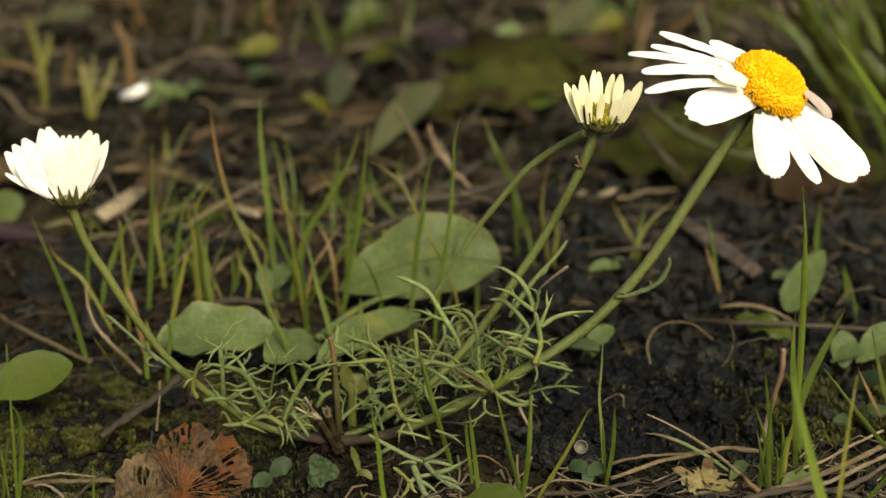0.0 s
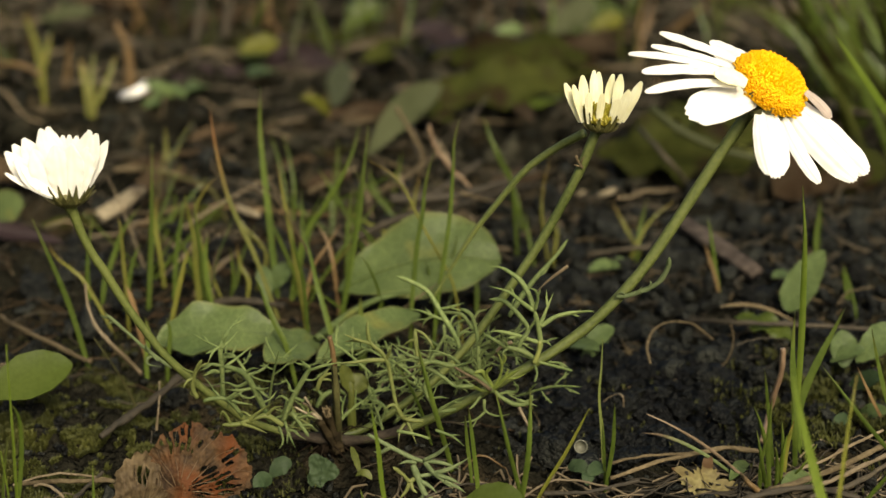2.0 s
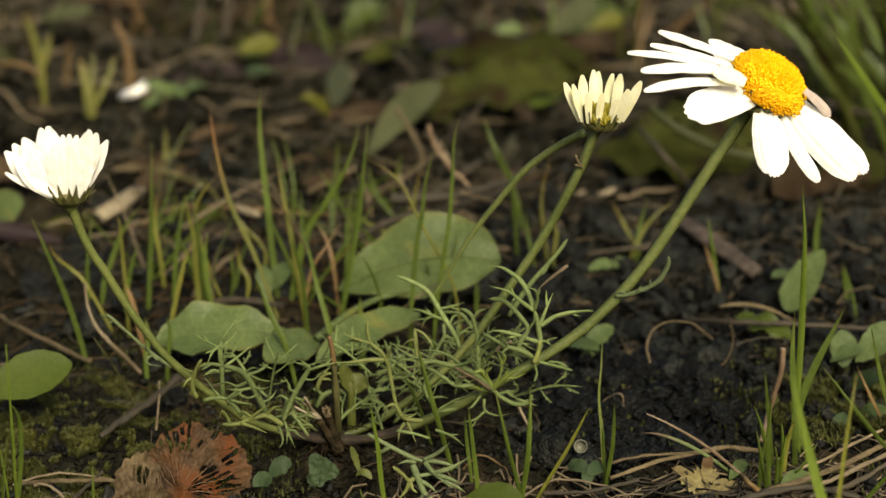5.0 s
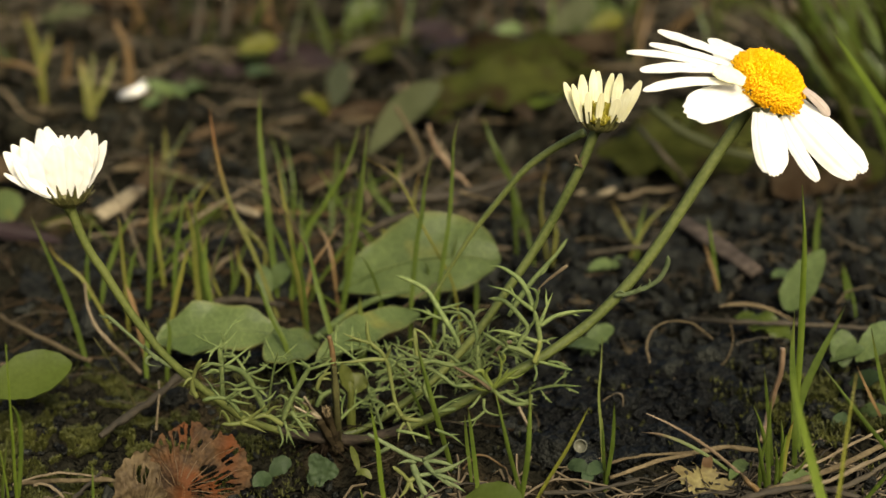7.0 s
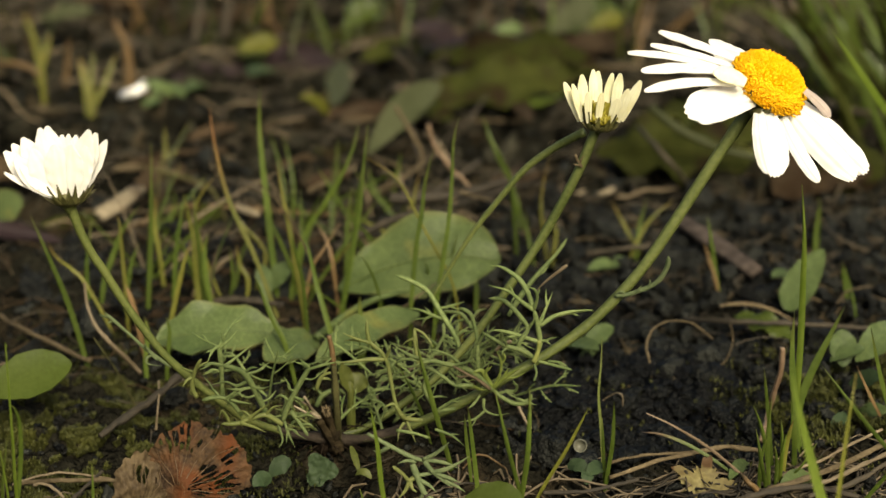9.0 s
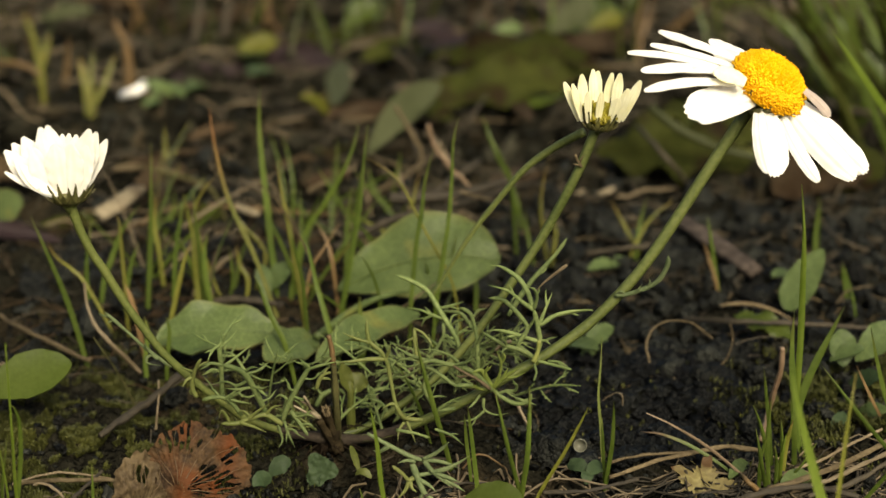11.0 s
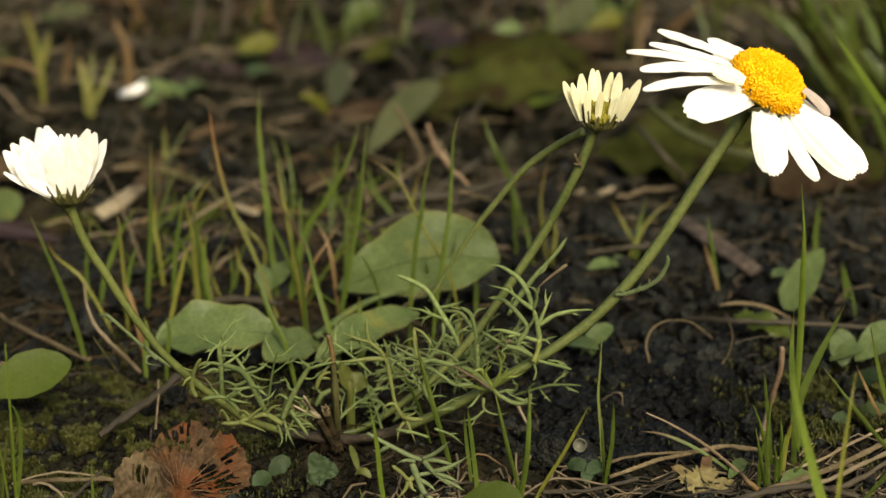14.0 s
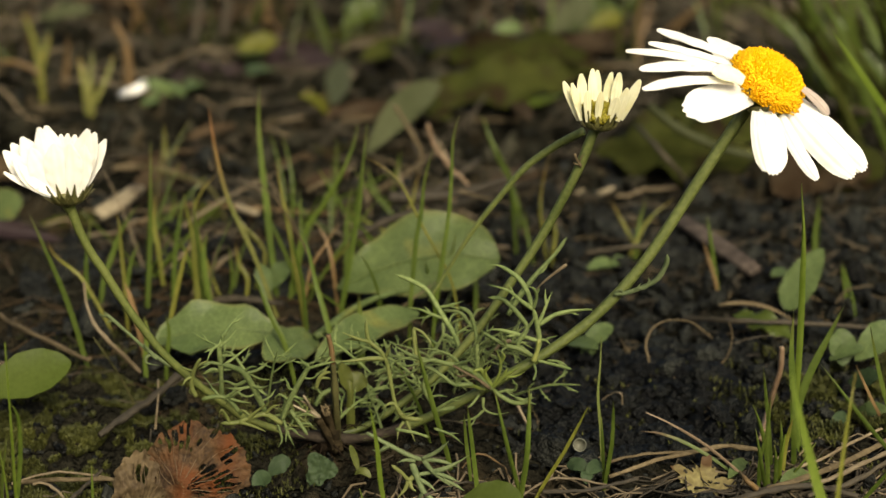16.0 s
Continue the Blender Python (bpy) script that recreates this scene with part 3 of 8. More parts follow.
def moss_leaf(rnd, x, y, verts, faces):
    z = bump_height(x, y) + (rnd.uniform(0.8, 2.4) if x > 30 else 0)
    for _ in range(3):
        a, h, sp = rnd.uniform(0, 6.3), rnd.uniform(0.3, 1.1), rnd.uniform(0.25, 0.8)
        k = len(verts)
        dx, dy = math.cos(a), math.sin(a)
        verts.extend([(x - dy * 0.10, y + dx * 0.10, z - 0.2), (x + dy * 0.10, y - dx * 0.10, z - 0.2), (x + dx * sp * 0.6 - dy * 0.12, y + dy * sp * 0.6 + dx * 0.12, z + h * 0.6),
                      (x + dx * sp * 0.6 + dy * 0.12, y + dy * sp * 0.6 - dx * 0.12, z + h * 0.6), (x + dx * sp, y + dy * sp, z + h)])
        faces.extend([(k, k + 1, k + 3, k + 2), (k + 2, k + 3, k + 4)])


def near_soil(rnd):
    return rnd.uniform(-75, 150), rnd.uniform(-35, 160)


def far_soil(rnd):
    y = 90 + 420 * rnd.random() ** 1.3
    return rnd.uniform(20 - 0.33 * (y + 270), 20 + 0.33 * (y + 270)), y


def patchy(cx, cy, rx, ry):
    def where(rnd):
        x, y = rnd.gauss(cx, rx), rnd.gauss(cy, ry)
        if noise.noise(Vector((x, y, 5)) / 7) + 0.5 * noise.noise(Vector((x, y, 9)) / 2.2) < -0.05:
            return None, None
        return x, y
    return where


scatter("soil_crumbs", "fine black crumbs of damp soil", "soil", CLOD, 2500, 3, near_soil, crumb)
def hollow_lump(rnd, x, y, verts, faces):
    k = len(verts)
    crumb(rnd, x, y, verts, faces)
    s = rnd.uniform(1.2, 3.4)
    z = bump_height(x, y)
    for i in range(k, len(verts)):
        p, q, h = verts[i]
        verts[i] = (x + (p - x) * s, y + (q - y) * s, z + (h - z) * s * 0.8)


scatter("soil_lumps", "near-black crumbs of peat in the hollow", "soil", PEAT_BLACK, 2300, 16, hollow_place, hollow_lump)
scatter("soil_crumbs", "scattered dark crumbs of soil farther back", "soil", CLOD, 2600, 4, far_soil, crumb)
scatter("plant_litter", "thin dry brown plant fibres lying on the soil", "litter", TWIG, 130, 5, near_soil, fibre)
scatter("plant_litter", "dry straw-coloured bits lying on the soil", "litter", STRAW, 45, 6, near_soil, fibre)
scatter("plant_litter", "brown dry stalks matted on the soil farther back", "litter", TWIG, 800, 7, far_soil, fibre)
scatter("plant_litter", "pale dry stalks matted on the soil farther back", "litter", STRAW, 70, 8, far_soil, fibre)
scatter("plant_litter", "matted dry brown fibres at the foot of the grass", "litter", TWIG, 170, 13, patchy(82, -17, 14, 5), fibre)
scatter("plant_litter", "short dry straw bits at the foot of the grass", "litter", STRAW, 60, 14, patchy(88, -14, 16, 6), fibre)
scatter("plant_litter", "short dry straw bits among the thin grass", "litter", STRAW, 50, 15, patchy(32, -18, 12, 5), fibre)
scatter("plant_litter", "dry brown bits matted between the grass", "litter", LEAF_TAN_DIM, 220, 17, patchy(-18, 75, 32, 30), fibre)
scatter("plant_litter", "fine dry fibres strewn over the bare soil", "litter", DRY_STALK, 120, 18, patchy(80, 68, 30, 34), fibre)
scatter("plant_litter", "fine brown fibres strewn over the bare soil", "litter", TWIG, 130, 19, patchy(82, 60, 32, 38), fibre)
scatter("soil_crumbs", "greyish crumbs lying loose on the bare soil", "soil", GREY_CRUMB, 420, 20, patchy(80, 62, 32, 38), crumb)
scatter("moss", "low olive-green moss growing on the soil", "moss", MOSS, 21000, 9, patchy(-46, 6, 15, 16), moss_leaf)
scatter("moss", "thin green moss beside the grass", "moss", MOSS, 5200, 10, patchy(97, 14, 10, 11), moss_leaf)
scatter("moss", "sparse moss on the dark soil", "moss", MOSS, 190, 12, patchy(64, 18, 16, 8), moss_leaf)


# ---- the mayweed plant ----
def petal(parent, base, tip, width, facing, material=None, bow=0.0, rise=0.0, cup=-0.12, teeth=3, seed=0, name="petal", label="", point=0.42, begin=0.82, groove=0.06):
    line = bent(base, tip, bow, rise, 16)
    ws = []
    for i in range(17):
        u = i / 16
        ws.append(width * (1 + 0.07 * noise.noise(Vector((u * 3.5, seed * 1.7, 0)))) * (0.38 + 0.62 * math.sin(math.pi * min(1, 0.10 + u * 0.62)) ** 0.9) * (1 if u < begin else 1 - ((u - begin) / (1 - begin)) ** 2 * point))
    bm = bmesh.new()
    strip(bm, line, ws, facing, 0.14, cup, teeth, 0.07, 0.0, 14, seed, groove)
    return part(name, bm, material or PETAL, parent, label)


def axis_frame(axis):
    z = Vector(axis).normalized()
    x = z.cross(Vector((0, 0, 1))).normalized()
    return z, x, z.cross(x)


def floret_disc(parent, centre, axis, radius, height, count, materials, size, label):
    """The dome of the head, packed with tiny cup-shaped florets in spirals."""
    z, x, y = axis_frame(axis)
    centre = Vector(centre)
    bm = bmesh.new()
    rnd = random.Random(count)
    rings = []
    for i in range(9):
        a = i / 8 * math.pi / 2 * 0.985
        r = radius * 0.93 * math.cos(a) ** 0.8
        rings.append([bm.verts.new(centre + (x * math.cos(b) + y * math.sin(b)) * r + z * (height * 0.93 * math.sin(a))) for b in (2 * math.pi * k / 24 for k in range(24))])
    for a, b in zip(rings, rings[1:]):
        for k in range(24):
            bm.faces.new((a[k], a[(k + 1) % 24], b[(k + 1) % 24], b[k]))
    bm.faces.new(rings[0][::-1])
    bm.faces.new(rings[-1])
    for i in range(count):
        u = (i + 0.5) / count
        a = math.acos(math.sqrt(u)) if u < 1 else 0
        b = i * 2.39996
        rr = radius * math.cos(a) ** 0.8
        outw = (x * math.cos(b) + y * math.sin(b))
        p = centre + outw * rr * 0.95 + z * height * 0.95 * math.sin(a)
        nz = (outw * math.cos(a) * height + z * math.sin(a) * radius + z * 0.2 * radius).normalized()
        nz = (nz + Vector((rnd.uniform(-0.25, 0.25), rnd.uniform(-0.25, 0.25), rnd.uniform(-0.25, 0.25)))).normalized()
        fx = nz.cross(z + Vector((0.01, 0.02, 0))).normalized()
        fy = nz.cross(fx)
        s = size * rnd.uniform(0.8, 1.2) * (0.85 + 0.3 * math.cos(a))
        h = s * rnd.uniform(1.3, 3.0)
        young = 1 if math.sin(a) > 0.72 and rnd.random() < 0.8 else 0
        lo = [bm.verts.new(p + (fx * math.cos(c) + fy * math.sin(c)) * s * 0.36 - nz * s * 0.2) for c in (math.pi * 2 * k / 5 for k in range(5))]
        hi = [bm.verts.new(p + (fx * math.cos(c) + fy * math.sin(c)) * s * (0.30 if young else 0.58) + nz * h) for c in (math.pi * 2 * k / 5 + 0.3 for k in range(5))]
        mid = bm.verts.new(p + nz * h * (1.15 if young else 0.65))
        for k in range(5):
            for fc in (bm.faces.new((lo[k], lo[(k + 1) % 5], hi[(k + 1) % 5], hi[k])), bm.faces.new((hi[k], hi[(k + 1) % 5], mid))):
                fc.material_index = young
    return part("disc", bm, materials, parent, label)


def bracts(parent, centre, axis, radius, depth, count, seed, belly=0.86, tall=0.62):
    """Overlapping pointed scales round the foot of a head, each a part."""
    z, x, y = axis_frame(axis)
    centre = Vector(centre)
    rnd = random.Random(seed)
    for i in range(count):
        row = i % 2
        b = 2 * math.pi * i / count + rnd.uniform(-0.1, 0.1)
        o = x * math.cos(b) + y * math.sin(b)
        foot = centre - z * depth + o * radius * 0.28
        mid = centre - z * depth * 0.62 + o * radius * (belly + 0.06 * row)
        tip = centre + z * depth * (tall - 0.55 * row + rnd.uniform(-0.3, 0.2)) + o * radius * (1.04 + rnd.uniform(0, 0.08))
        line = spline([foot, mid, tip], 8)
        ws = [radius * (0.40 if count < 30 else 0.30) * max(0.08, math.sin(math.pi * (0.25 + 0.72 * k / 8))) for k in range(9)]
        bm = bmesh.new()
        strip(bm, line, ws, o, 0.18, -0.3, 0, 0, 0.08, 4, i)
        part("bract", bm, BRACT, parent)
    bm = bmesh.new()
    bmesh.ops.create_uvsphere(bm, u_segments=16, v_segments=10, radius=1)
    rot = Matrix((x, y, z)).transposed()
    for v in bm.verts:
        q = v.co.copy()
        v.co = centre - z * depth * 0.35 + rot @ Vector((q.x * radius * 0.72, q.y * radius * 0.72, q.z * depth * 0.6))
    part("receptacle", bm, BRACT, parent)
    bm = bmesh.new()
    rings = [[bm.verts.new(centre - z * depth * d + (x * math.cos(b) + y * math.sin(b)) * radius * r) for b in (2 * math.pi * k / 18 for k in range(18))] for d, r in ((1.5, 0.14), (1.25, 0.22), (1.02, 0.31), (0.85, 0.42), (0.7, 0.5))]
    for a, b in zip(rings, rings[1:]):
        for k in range(18):
            bm.faces.new((a[k], a[(k + 1) % 18], b[(k + 1) % 18], b[k]))
    bm.faces.new(rings[0][::-1])
    bm.faces.new(rings[-1])
    part("stem_top", bm, STEM, parent)


def feather(parent, points, pairs=4, reach=6.0, thin=0.42, material=None, seed=0, forks=True, name="feathery_leaf"):
    """A finely cut leaf: a thin midrib with loose, wandering thread-like lobes, some of them forked."""
    rnd = random.Random(seed * 17 + 3)
    thin *= 1.04
    bm = bmesh.new()
    line = tube(bm, points, thin * 1.15, thin * 0.6, 8, 22, 0.10, wobble=0.25, soft_ends=True)
    fr = frames_along(line)

    def shake(k):
        return Vector((rnd.uniform(-k, k), rnd.uniform(-k, k), rnd.uniform(-k, k)))

    for i in range(pairs * 2):
        u = 0.2 + 0.75 * (i + rnd.uniform(-0.4, 0.4)) / (pairs * 2)
        k = max(1, min(21, int(u * 22)))
        t, s, nrm = fr[k]
        sgn = 1 if i % 2 else -1
        a = rnd.uniform(-1.0, 1.0)
        out = s * sgn * math.cos(a) + nrm * math.sin(a)
        ln = reach * rnd.uniform(0.6, 1.5) * (1 - 0.4 * u)
        d = (t * rnd.uniform(0.3, 1.1) + out + shake(0.15)).normalized()
        p0 = line[k]
        turn = t * rnd.uniform(-0.2, 0.9) + shake(0.3)
        p1 = p0 + d * ln * 0.4
        p2 = p1 + (d + turn * 0.45).normalized() * ln * 0.35
        p3 = p2 + (d + turn).normalized() * ln * 0.35
        tube(bm, [p0, p1, p2, p3], thin * 0.72, thin * 0.52, 6, 10, wobble=0.3, soft_ends=True)
        if forks:
            for g, q0, share in ((-1, p1, 0.35), (1, p1.lerp(p2, 0.6), 0.55), (-1, p2, 0.55)):
                if rnd.random() < share:
                    q = (d * 0.7 + s * g * 0.7 + shake(0.7)).normalized()
                    e = q0 + q * ln * rnd.uniform(0.18, 0.36)
                    tube(bm, [q0, q0.lerp(e, 0.5) + shake(0.06 * ln), e + d * ln * 0.07], thin * 0.62, thin * 0.46, 6, 6, wobble=0.2, soft_ends=True)
    return part(name, bm, material or FEATHER, parent)


def lobe(bm, points, r0, rnd, keep=0.0):
    """One flattened thread of a cut leaf: a shallow channel along it, swelling a little, drawn to a blunt point."""
    steps = max(8, 4 * len(points))
    line = spline(points, steps)
    turn = rnd.uniform(-0.6, 0.6)
    rings = []
    for i, (p, (t, s, nrm)) in enumerate(zip(line, frames_along(line))):
        u = i / steps
        r = r0 * (1.0 + 0.12 * math.sin(u * 5 + turn * 4)) * (1 - (0.46 - 0.31 * keep) * u) * min(1.0, 0.12 + (2.6 + 9 * keep) * (1 - u)) * min(1.0, 0.82 + 2 * u) * (1 + 0.16 * noise.noise(p * 0.6))
        x, z = s * math.cos(turn) + nrm * math.sin(turn), nrm * math.cos(turn) - s * math.sin(turn)
        rings.append([bm.verts.new(p + x * (r * a) + z * (r * b)) for a, b in ((1, 0), (0.72, 0.52), (0, 0.34), (-0.72, 0.52), (-1, 0), (-0.6, -0.6), (0, -0.78), (0.6, -0.6))])
    for a, b in zip(rings, rings[1:]):
        for k in range(8):
            bm.faces.new((a[k], a[(k + 1) % 8], b[(k + 1) % 8], b[k]))
    bm.faces.new(rings[0][::-1])
    bm.faces.new(rings[-1])
    return line


def cut_leaf(parent, branches, material, name="feathery_leaf"):
    """A finely cut leaf of forking threads: (half width, line) for the midrib and for each lobe; longer lobes carry small side teeth."""
    SEED[0] += 1
    rnd = random.Random(SEED[0] * 31)
    bm = bmesh.new()
    for k, (r, points) in enumerate(branches):
        line = lobe(bm, points, r * (1.05 if k else 1.2), rnd, 0.0 if k else 1.0)
        if k and material in (FEATHER, SHOOT) and rnd.random() < 0.55:
            i = int(len(line) * rnd.uniform(0.35, 0.6))
            t = (line[i + 1] - line[i - 1]).normalized()
            side = t.cross(Vector((0, -1, 0.3))).normalized() * rnd.choice((-1, 1))
            ln = rnd.uniform(1.2, 2.4)
            lobe(bm, [line[i], line[i] + (t * 0.8 + side * 0.5) * ln * 0.6, line[i] + (t * 1.2 + side * 0.6) * ln], r * 0.75, rnd)
    return part(name, bm, material, parent)


PLANT = root("mayweed_plant", (0, 0, 0), "flowering mayweed with white ray petals, yellow disc and feathery leaves", "flower")


def flower_stem(points, r0, r1, label, material=None):
    bm = bmesh.new()
    tube(bm, points, r0, r1, 20, 64, 0.20, wobble=0.08)
    return part("flower_stem", bm, material or STEM, PLANT, label)


# the open flower
BIG = flower_stem([(0.5, 0, -0.1), (5.3, -3, 1.4), (10.7, -4.5, 3.5), (15.7, -5, 6.0), (20.7, -5, 8.5), (25.7, -5, 11.5), (30.6, -4, 14.1), (35.6, -3.4, 17.0), (40.5, -2.7, 20.2), (45.4, -2, 24.1), (51.2, -1, 30.2), (54.9, -0.4, 35.1), (58.6, 0.3, 40.9), (62.3, 1, 47.0), (65.9, 1.6, 53.0), (68.6, 2, 57.3), (71.1, 2, 61.7)], 0.66, 0.92, "ribbed green stem leaning outward")
BIG_AXIS = (0.46, -0.36, 0.81)
BIG_C = (73.3, 2.0, 64.7)
floret_disc(BIG, BIG_C, BIG_AXIS, 6.85, 4.9, 2300, [FLORET, FLORET_TIP], 0.27, "domed yellow disc of tiny florets")
bracts(BIG, Vector(BIG_C) - Vector(BIG_AXIS) * 0.6, BIG_AXIS, 6.0, 3.2, 16, 5)
petal(BIG, (68.3, 4, 69.3), (56.5, 12, 72.2), 2.07, (0.1, -0.5, 0.85), rise=0.2, seed=1, groove=0.09)
petal(BIG, (67.8, 2, 68.5), (54.6, 8, 70.8), 1.72, (0.1, -0.5, 0.85), rise=0.3, seed=2, groove=0.09)
petal(BIG, (66.5, 0, 68.1), (50.5, 6, 69.9), 1.67, (0.1, -0.5, 0.85), rise=0.8, seed=3, groove=0.09)
petal(BIG, (67.7, -3, 68.4), (51.7, -5, 69.5), 2.3, (0.1, -0.5, 0.85), rise=0.8, seed=4, teeth=1, groove=0.09)
petal(BIG, (66.9, -5, 67.2), (51.9, -8, 66.9), 1.8, (0.1, -0.6, 0.75), rise=0.9, seed=5, teeth=1)
petal(BIG, (70.5, -2.4, 64.6), (59.1, -9.0, 63.7), 6.0, (0.1, -0.85, 0.5), rise=0.2, seed=6)
petal(BIG, (72.2, -2.7, 62.3), (73.4, -10, 53.6), 5.2, (-0.05, -1, 0.25), bow=0.4, seed=7, teeth=4)
petal(BIG, (71.5, -2.9, 62.4), (72.1, -10.5, 54.0), 2.6, (-0.35, -1, 0.25), bow=-0.5, seed=17, teeth=2)
petal(BIG, (75.3, -1.7, 61.4), (81.3, -7, 51.3), 2.4, (-0.2, -1, 0.2), bow=-0.5, seed=8)
petal(BIG, (77.3, -0.8, 61.7), (87.4, -5.6, 51.5), 4.4, (-0.2, -1, 0.35), bow=-0.6, seed=9, teeth=4)
petal(BIG, (78.3, -0.8, 62.7), (89.6, -4, 52.2), 4.5, (-0.2, -1, 0.45), bow=0.1, seed=10, teeth=4)
petal(BIG, (79.0, -2.6, 65.5), (83.7, -1.4, 60.8), 1.6, (-0.2, -0.9, 0.3), PETAL_PINK, bow=0.4, seed=11, label="faded pinkish petal")
petal(BIG, (71.2, 7.0, 69.1), (65.5, 13.0, 70.4), 2.4, (0.1, -0.7, 0.8), rise=-0.2, seed=12)
petal(BIG, (68.6, 6.0, 68.4), (65.9, 10.0, 69.2), 2.2, (0.1, -0.7, 0.8), seed=13)
petal(BIG, (68.5, -5.5, 67.6), (63.0, -6.5, 69.5), 2.9, (0.1, -0.8, 0.6), PETAL_CREAM, rise=0.5, seed=14, teeth=0, point=0.6, begin=0.6, groove=0.02)
cut_leaf(BIG, [(0.42, [(48.8, -2.4, 28.7), (50.9, -2.8, 29.1), (53.3, -2.8, 30.0), (55.5, -3, 31.2), (56.7, -3.4, 32.8), (57.5, -3.8, 35.0), (57.5, -4.2, 36.8)]), (0.24, [(51.9, -2.9, 29.3), (52.6, -3.2, 30.0), (53.3, -3.4, 31.2)]), (0.22, [(50.5, -2.8, 29.1), (49.7, -2.9, 29.7), (48.6, -2.6, 29.0)]), (0.20, [(52.8, -2.9, 29.8), (53.7, -3.3, 30.0), (54.7, -3.6, 30.4)]), (0.20, [(54.3, -3, 30.5), (54.7, -3.2, 31.5), (54.5, -3.2, 32.1)])], FEATHER_DULL, "stem_leaf")

# the half-open flower
MID = flower_stem([(-0.1, 3.0, -0.9), (5.0, 4.0, 0.3), (14.4, 5.0, 6.7), (20.5, 6.0, 12.4), (25.7, 7.0, 18.7), (30.7, 8.0, 26.0), (36.7, 9.0, 35.4), (42.5, 9.0, 47.1), (45.3, 9.0, 54.5), (46.0, 9.0, 56.6)], 0.52, 0.80, "slim green stem")
MID_AXIS = (0.10, -0.25, 0.96)
MID_C = (46.3, 9.0, 57.6)
floret_disc(MID, MID_C, MID_AXIS, 3.0, 1.5, 240, [FLORET_GREEN, FLORET_GREEN], 0.36, "unopened greenish-yellow disc")
bracts(MID, (46.3, 9.0, 58.1), MID_AXIS, 3.5, 2.7, 26, 6)
petal(MID, (42.8, 8.5, 57.1), (39.9, 8.0, 64.0), 1.5, (0.3, -0.9, 0.1), PETAL_CREAM, seed=21, teeth=2, point=0.6, begin=0.7)
petal(MID, (43.2, 7.5, 57.3), (41.2, 6.5, 64.1), 1.3, (0.2, -0.9, 0.1), PETAL_CREAM, seed=22, teeth=2, point=0.6, begin=0.7)
petal(MID, (43.8, 10.0, 57.3), (43.1, 11.0, 64.6), 1.7, (0, -1, 0.1), PETAL_CREAM, seed=23, teeth=2, point=0.6, begin=0.7)
petal(MID, (45.3, 10.5, 57.2), (45.1, 11.5, 65.4), 1.5, (0, -1, 0.1), PETAL_CREAM, seed=24, teeth=2, point=0.6, begin=0.7)
petal(MID, (46.1, 11.0, 57.1), (46.0, 12.0, 65.0), 1.5, (0, -1, 0.1), PETAL_CREAM, seed=25, teeth=2, point=0.6, begin=0.7)
petal(MID, (46.9, 11.0, 57.3), (48.5, 12.0, 64.6), 1.5, (-0.4, -1, 0.1), PETAL_CREAM, seed=26, teeth=2, point=0.6, begin=0.7)
petal(MID, (48.7, 10.0, 57.1), (49.7, 10.5, 64.9), 1.8, (-0.2, -1, 0.1), PETAL_CREAM, seed=27, teeth=2, point=0.6, begin=0.7)
petal(MID, (49.9, 9.0, 57.0), (53.1, 9.0, 64.0), 1.8, (-0.4, -0.9, 0.1), PETAL_CREAM, seed=28, teeth=2, point=0.6, begin=0.7)
petal(MID, (49.2, 7.5, 57.2), (50.7, 6.5, 63.2), 1.6, (-0.3, -0.9, 0.1), PETAL_CREAM, seed=29, teeth=2, point=0.6, begin=0.7)
petal(MID, (44.1, 6.5, 57.3), (43.7, 5.0, 63.1), 1.3, (0, -1, 0.2), PETAL_CREAM, seed=30, teeth=2, point=0.6, begin=0.7)
petal(MID, (45.7, 6.5, 57.2), (46.1, 5.0, 63.0), 1.3, (0, -1, 0.2), PETAL_CREAM, seed=31, teeth=2, point=0.6, begin=0.7)
petal(MID, (47.9, 6.5, 57.3), (49.0, 5.5, 61.8), 1.8, (-0.2, -1, 0.2), PETAL_CREAM, seed=32, teeth=2, point=0.6, begin=0.7)
cut_leaf(MID, [(0.25, [(43.3, 8.0, 48.8), (42.5, 7.5, 50.2), (42.0, 7.0, 51.5)]), (0.20, [(43.1, 7.9, 49.1), (42.3, 7.4, 49.4), (41.7, 6.9, 49.8)]), (0.20, [(42.9, 7.8, 49.3), (43.2, 7.3, 50.7), (43.8, 6.8, 51.3)])], DRY_STALK, "stem_leaf")

# the closing flower on the far side
LEFT = flower_stem([(0.6, -2, 1.3), (-7.8, -3.5, 2.5), (-15.6, -5, 6.0), (-19.3, -6, 9.3), (-24.4, -7, 14.3), (-29.3, -8, 20.1), (-32.4, -8, 24.7), (-34.6, -8, 28.1), (-36.8, -8, 32.1), (-38.5, -8, 35.4), (-40.2, -8, 38.3), (-41.4, -8, 41.0), (-42.3, -8, 43.5), (-43.0, -8, 46.1), (-43.3, -8, 47.7)], 0.56, 0.68, "yellowish green stem leaning outward", STEM_YELLOW)
bracts(LEFT, (-43.5, -8, 50.0), (-0.03, 0.0, 1.0), 4.1, 2.9, 30, 7, 0.68, 0.66)
petal(LEFT, (-46.6, -8, 49.3), (-53.2, -8.5, 56.5), 3.6, (0.4, -0.9, 0.3), rise=0, seed=41, point=0.75, begin=0.55, cup=-0.10, teeth=3, groove=0.03)
petal(LEFT, (-46.5, -7, 48.9), (-52.2, -7, 57.3), 3.8, (0.4, -0.9, 0.3), rise=0, seed=42, point=0.75, begin=0.55, cup=-0.10, teeth=3, groove=0.03)
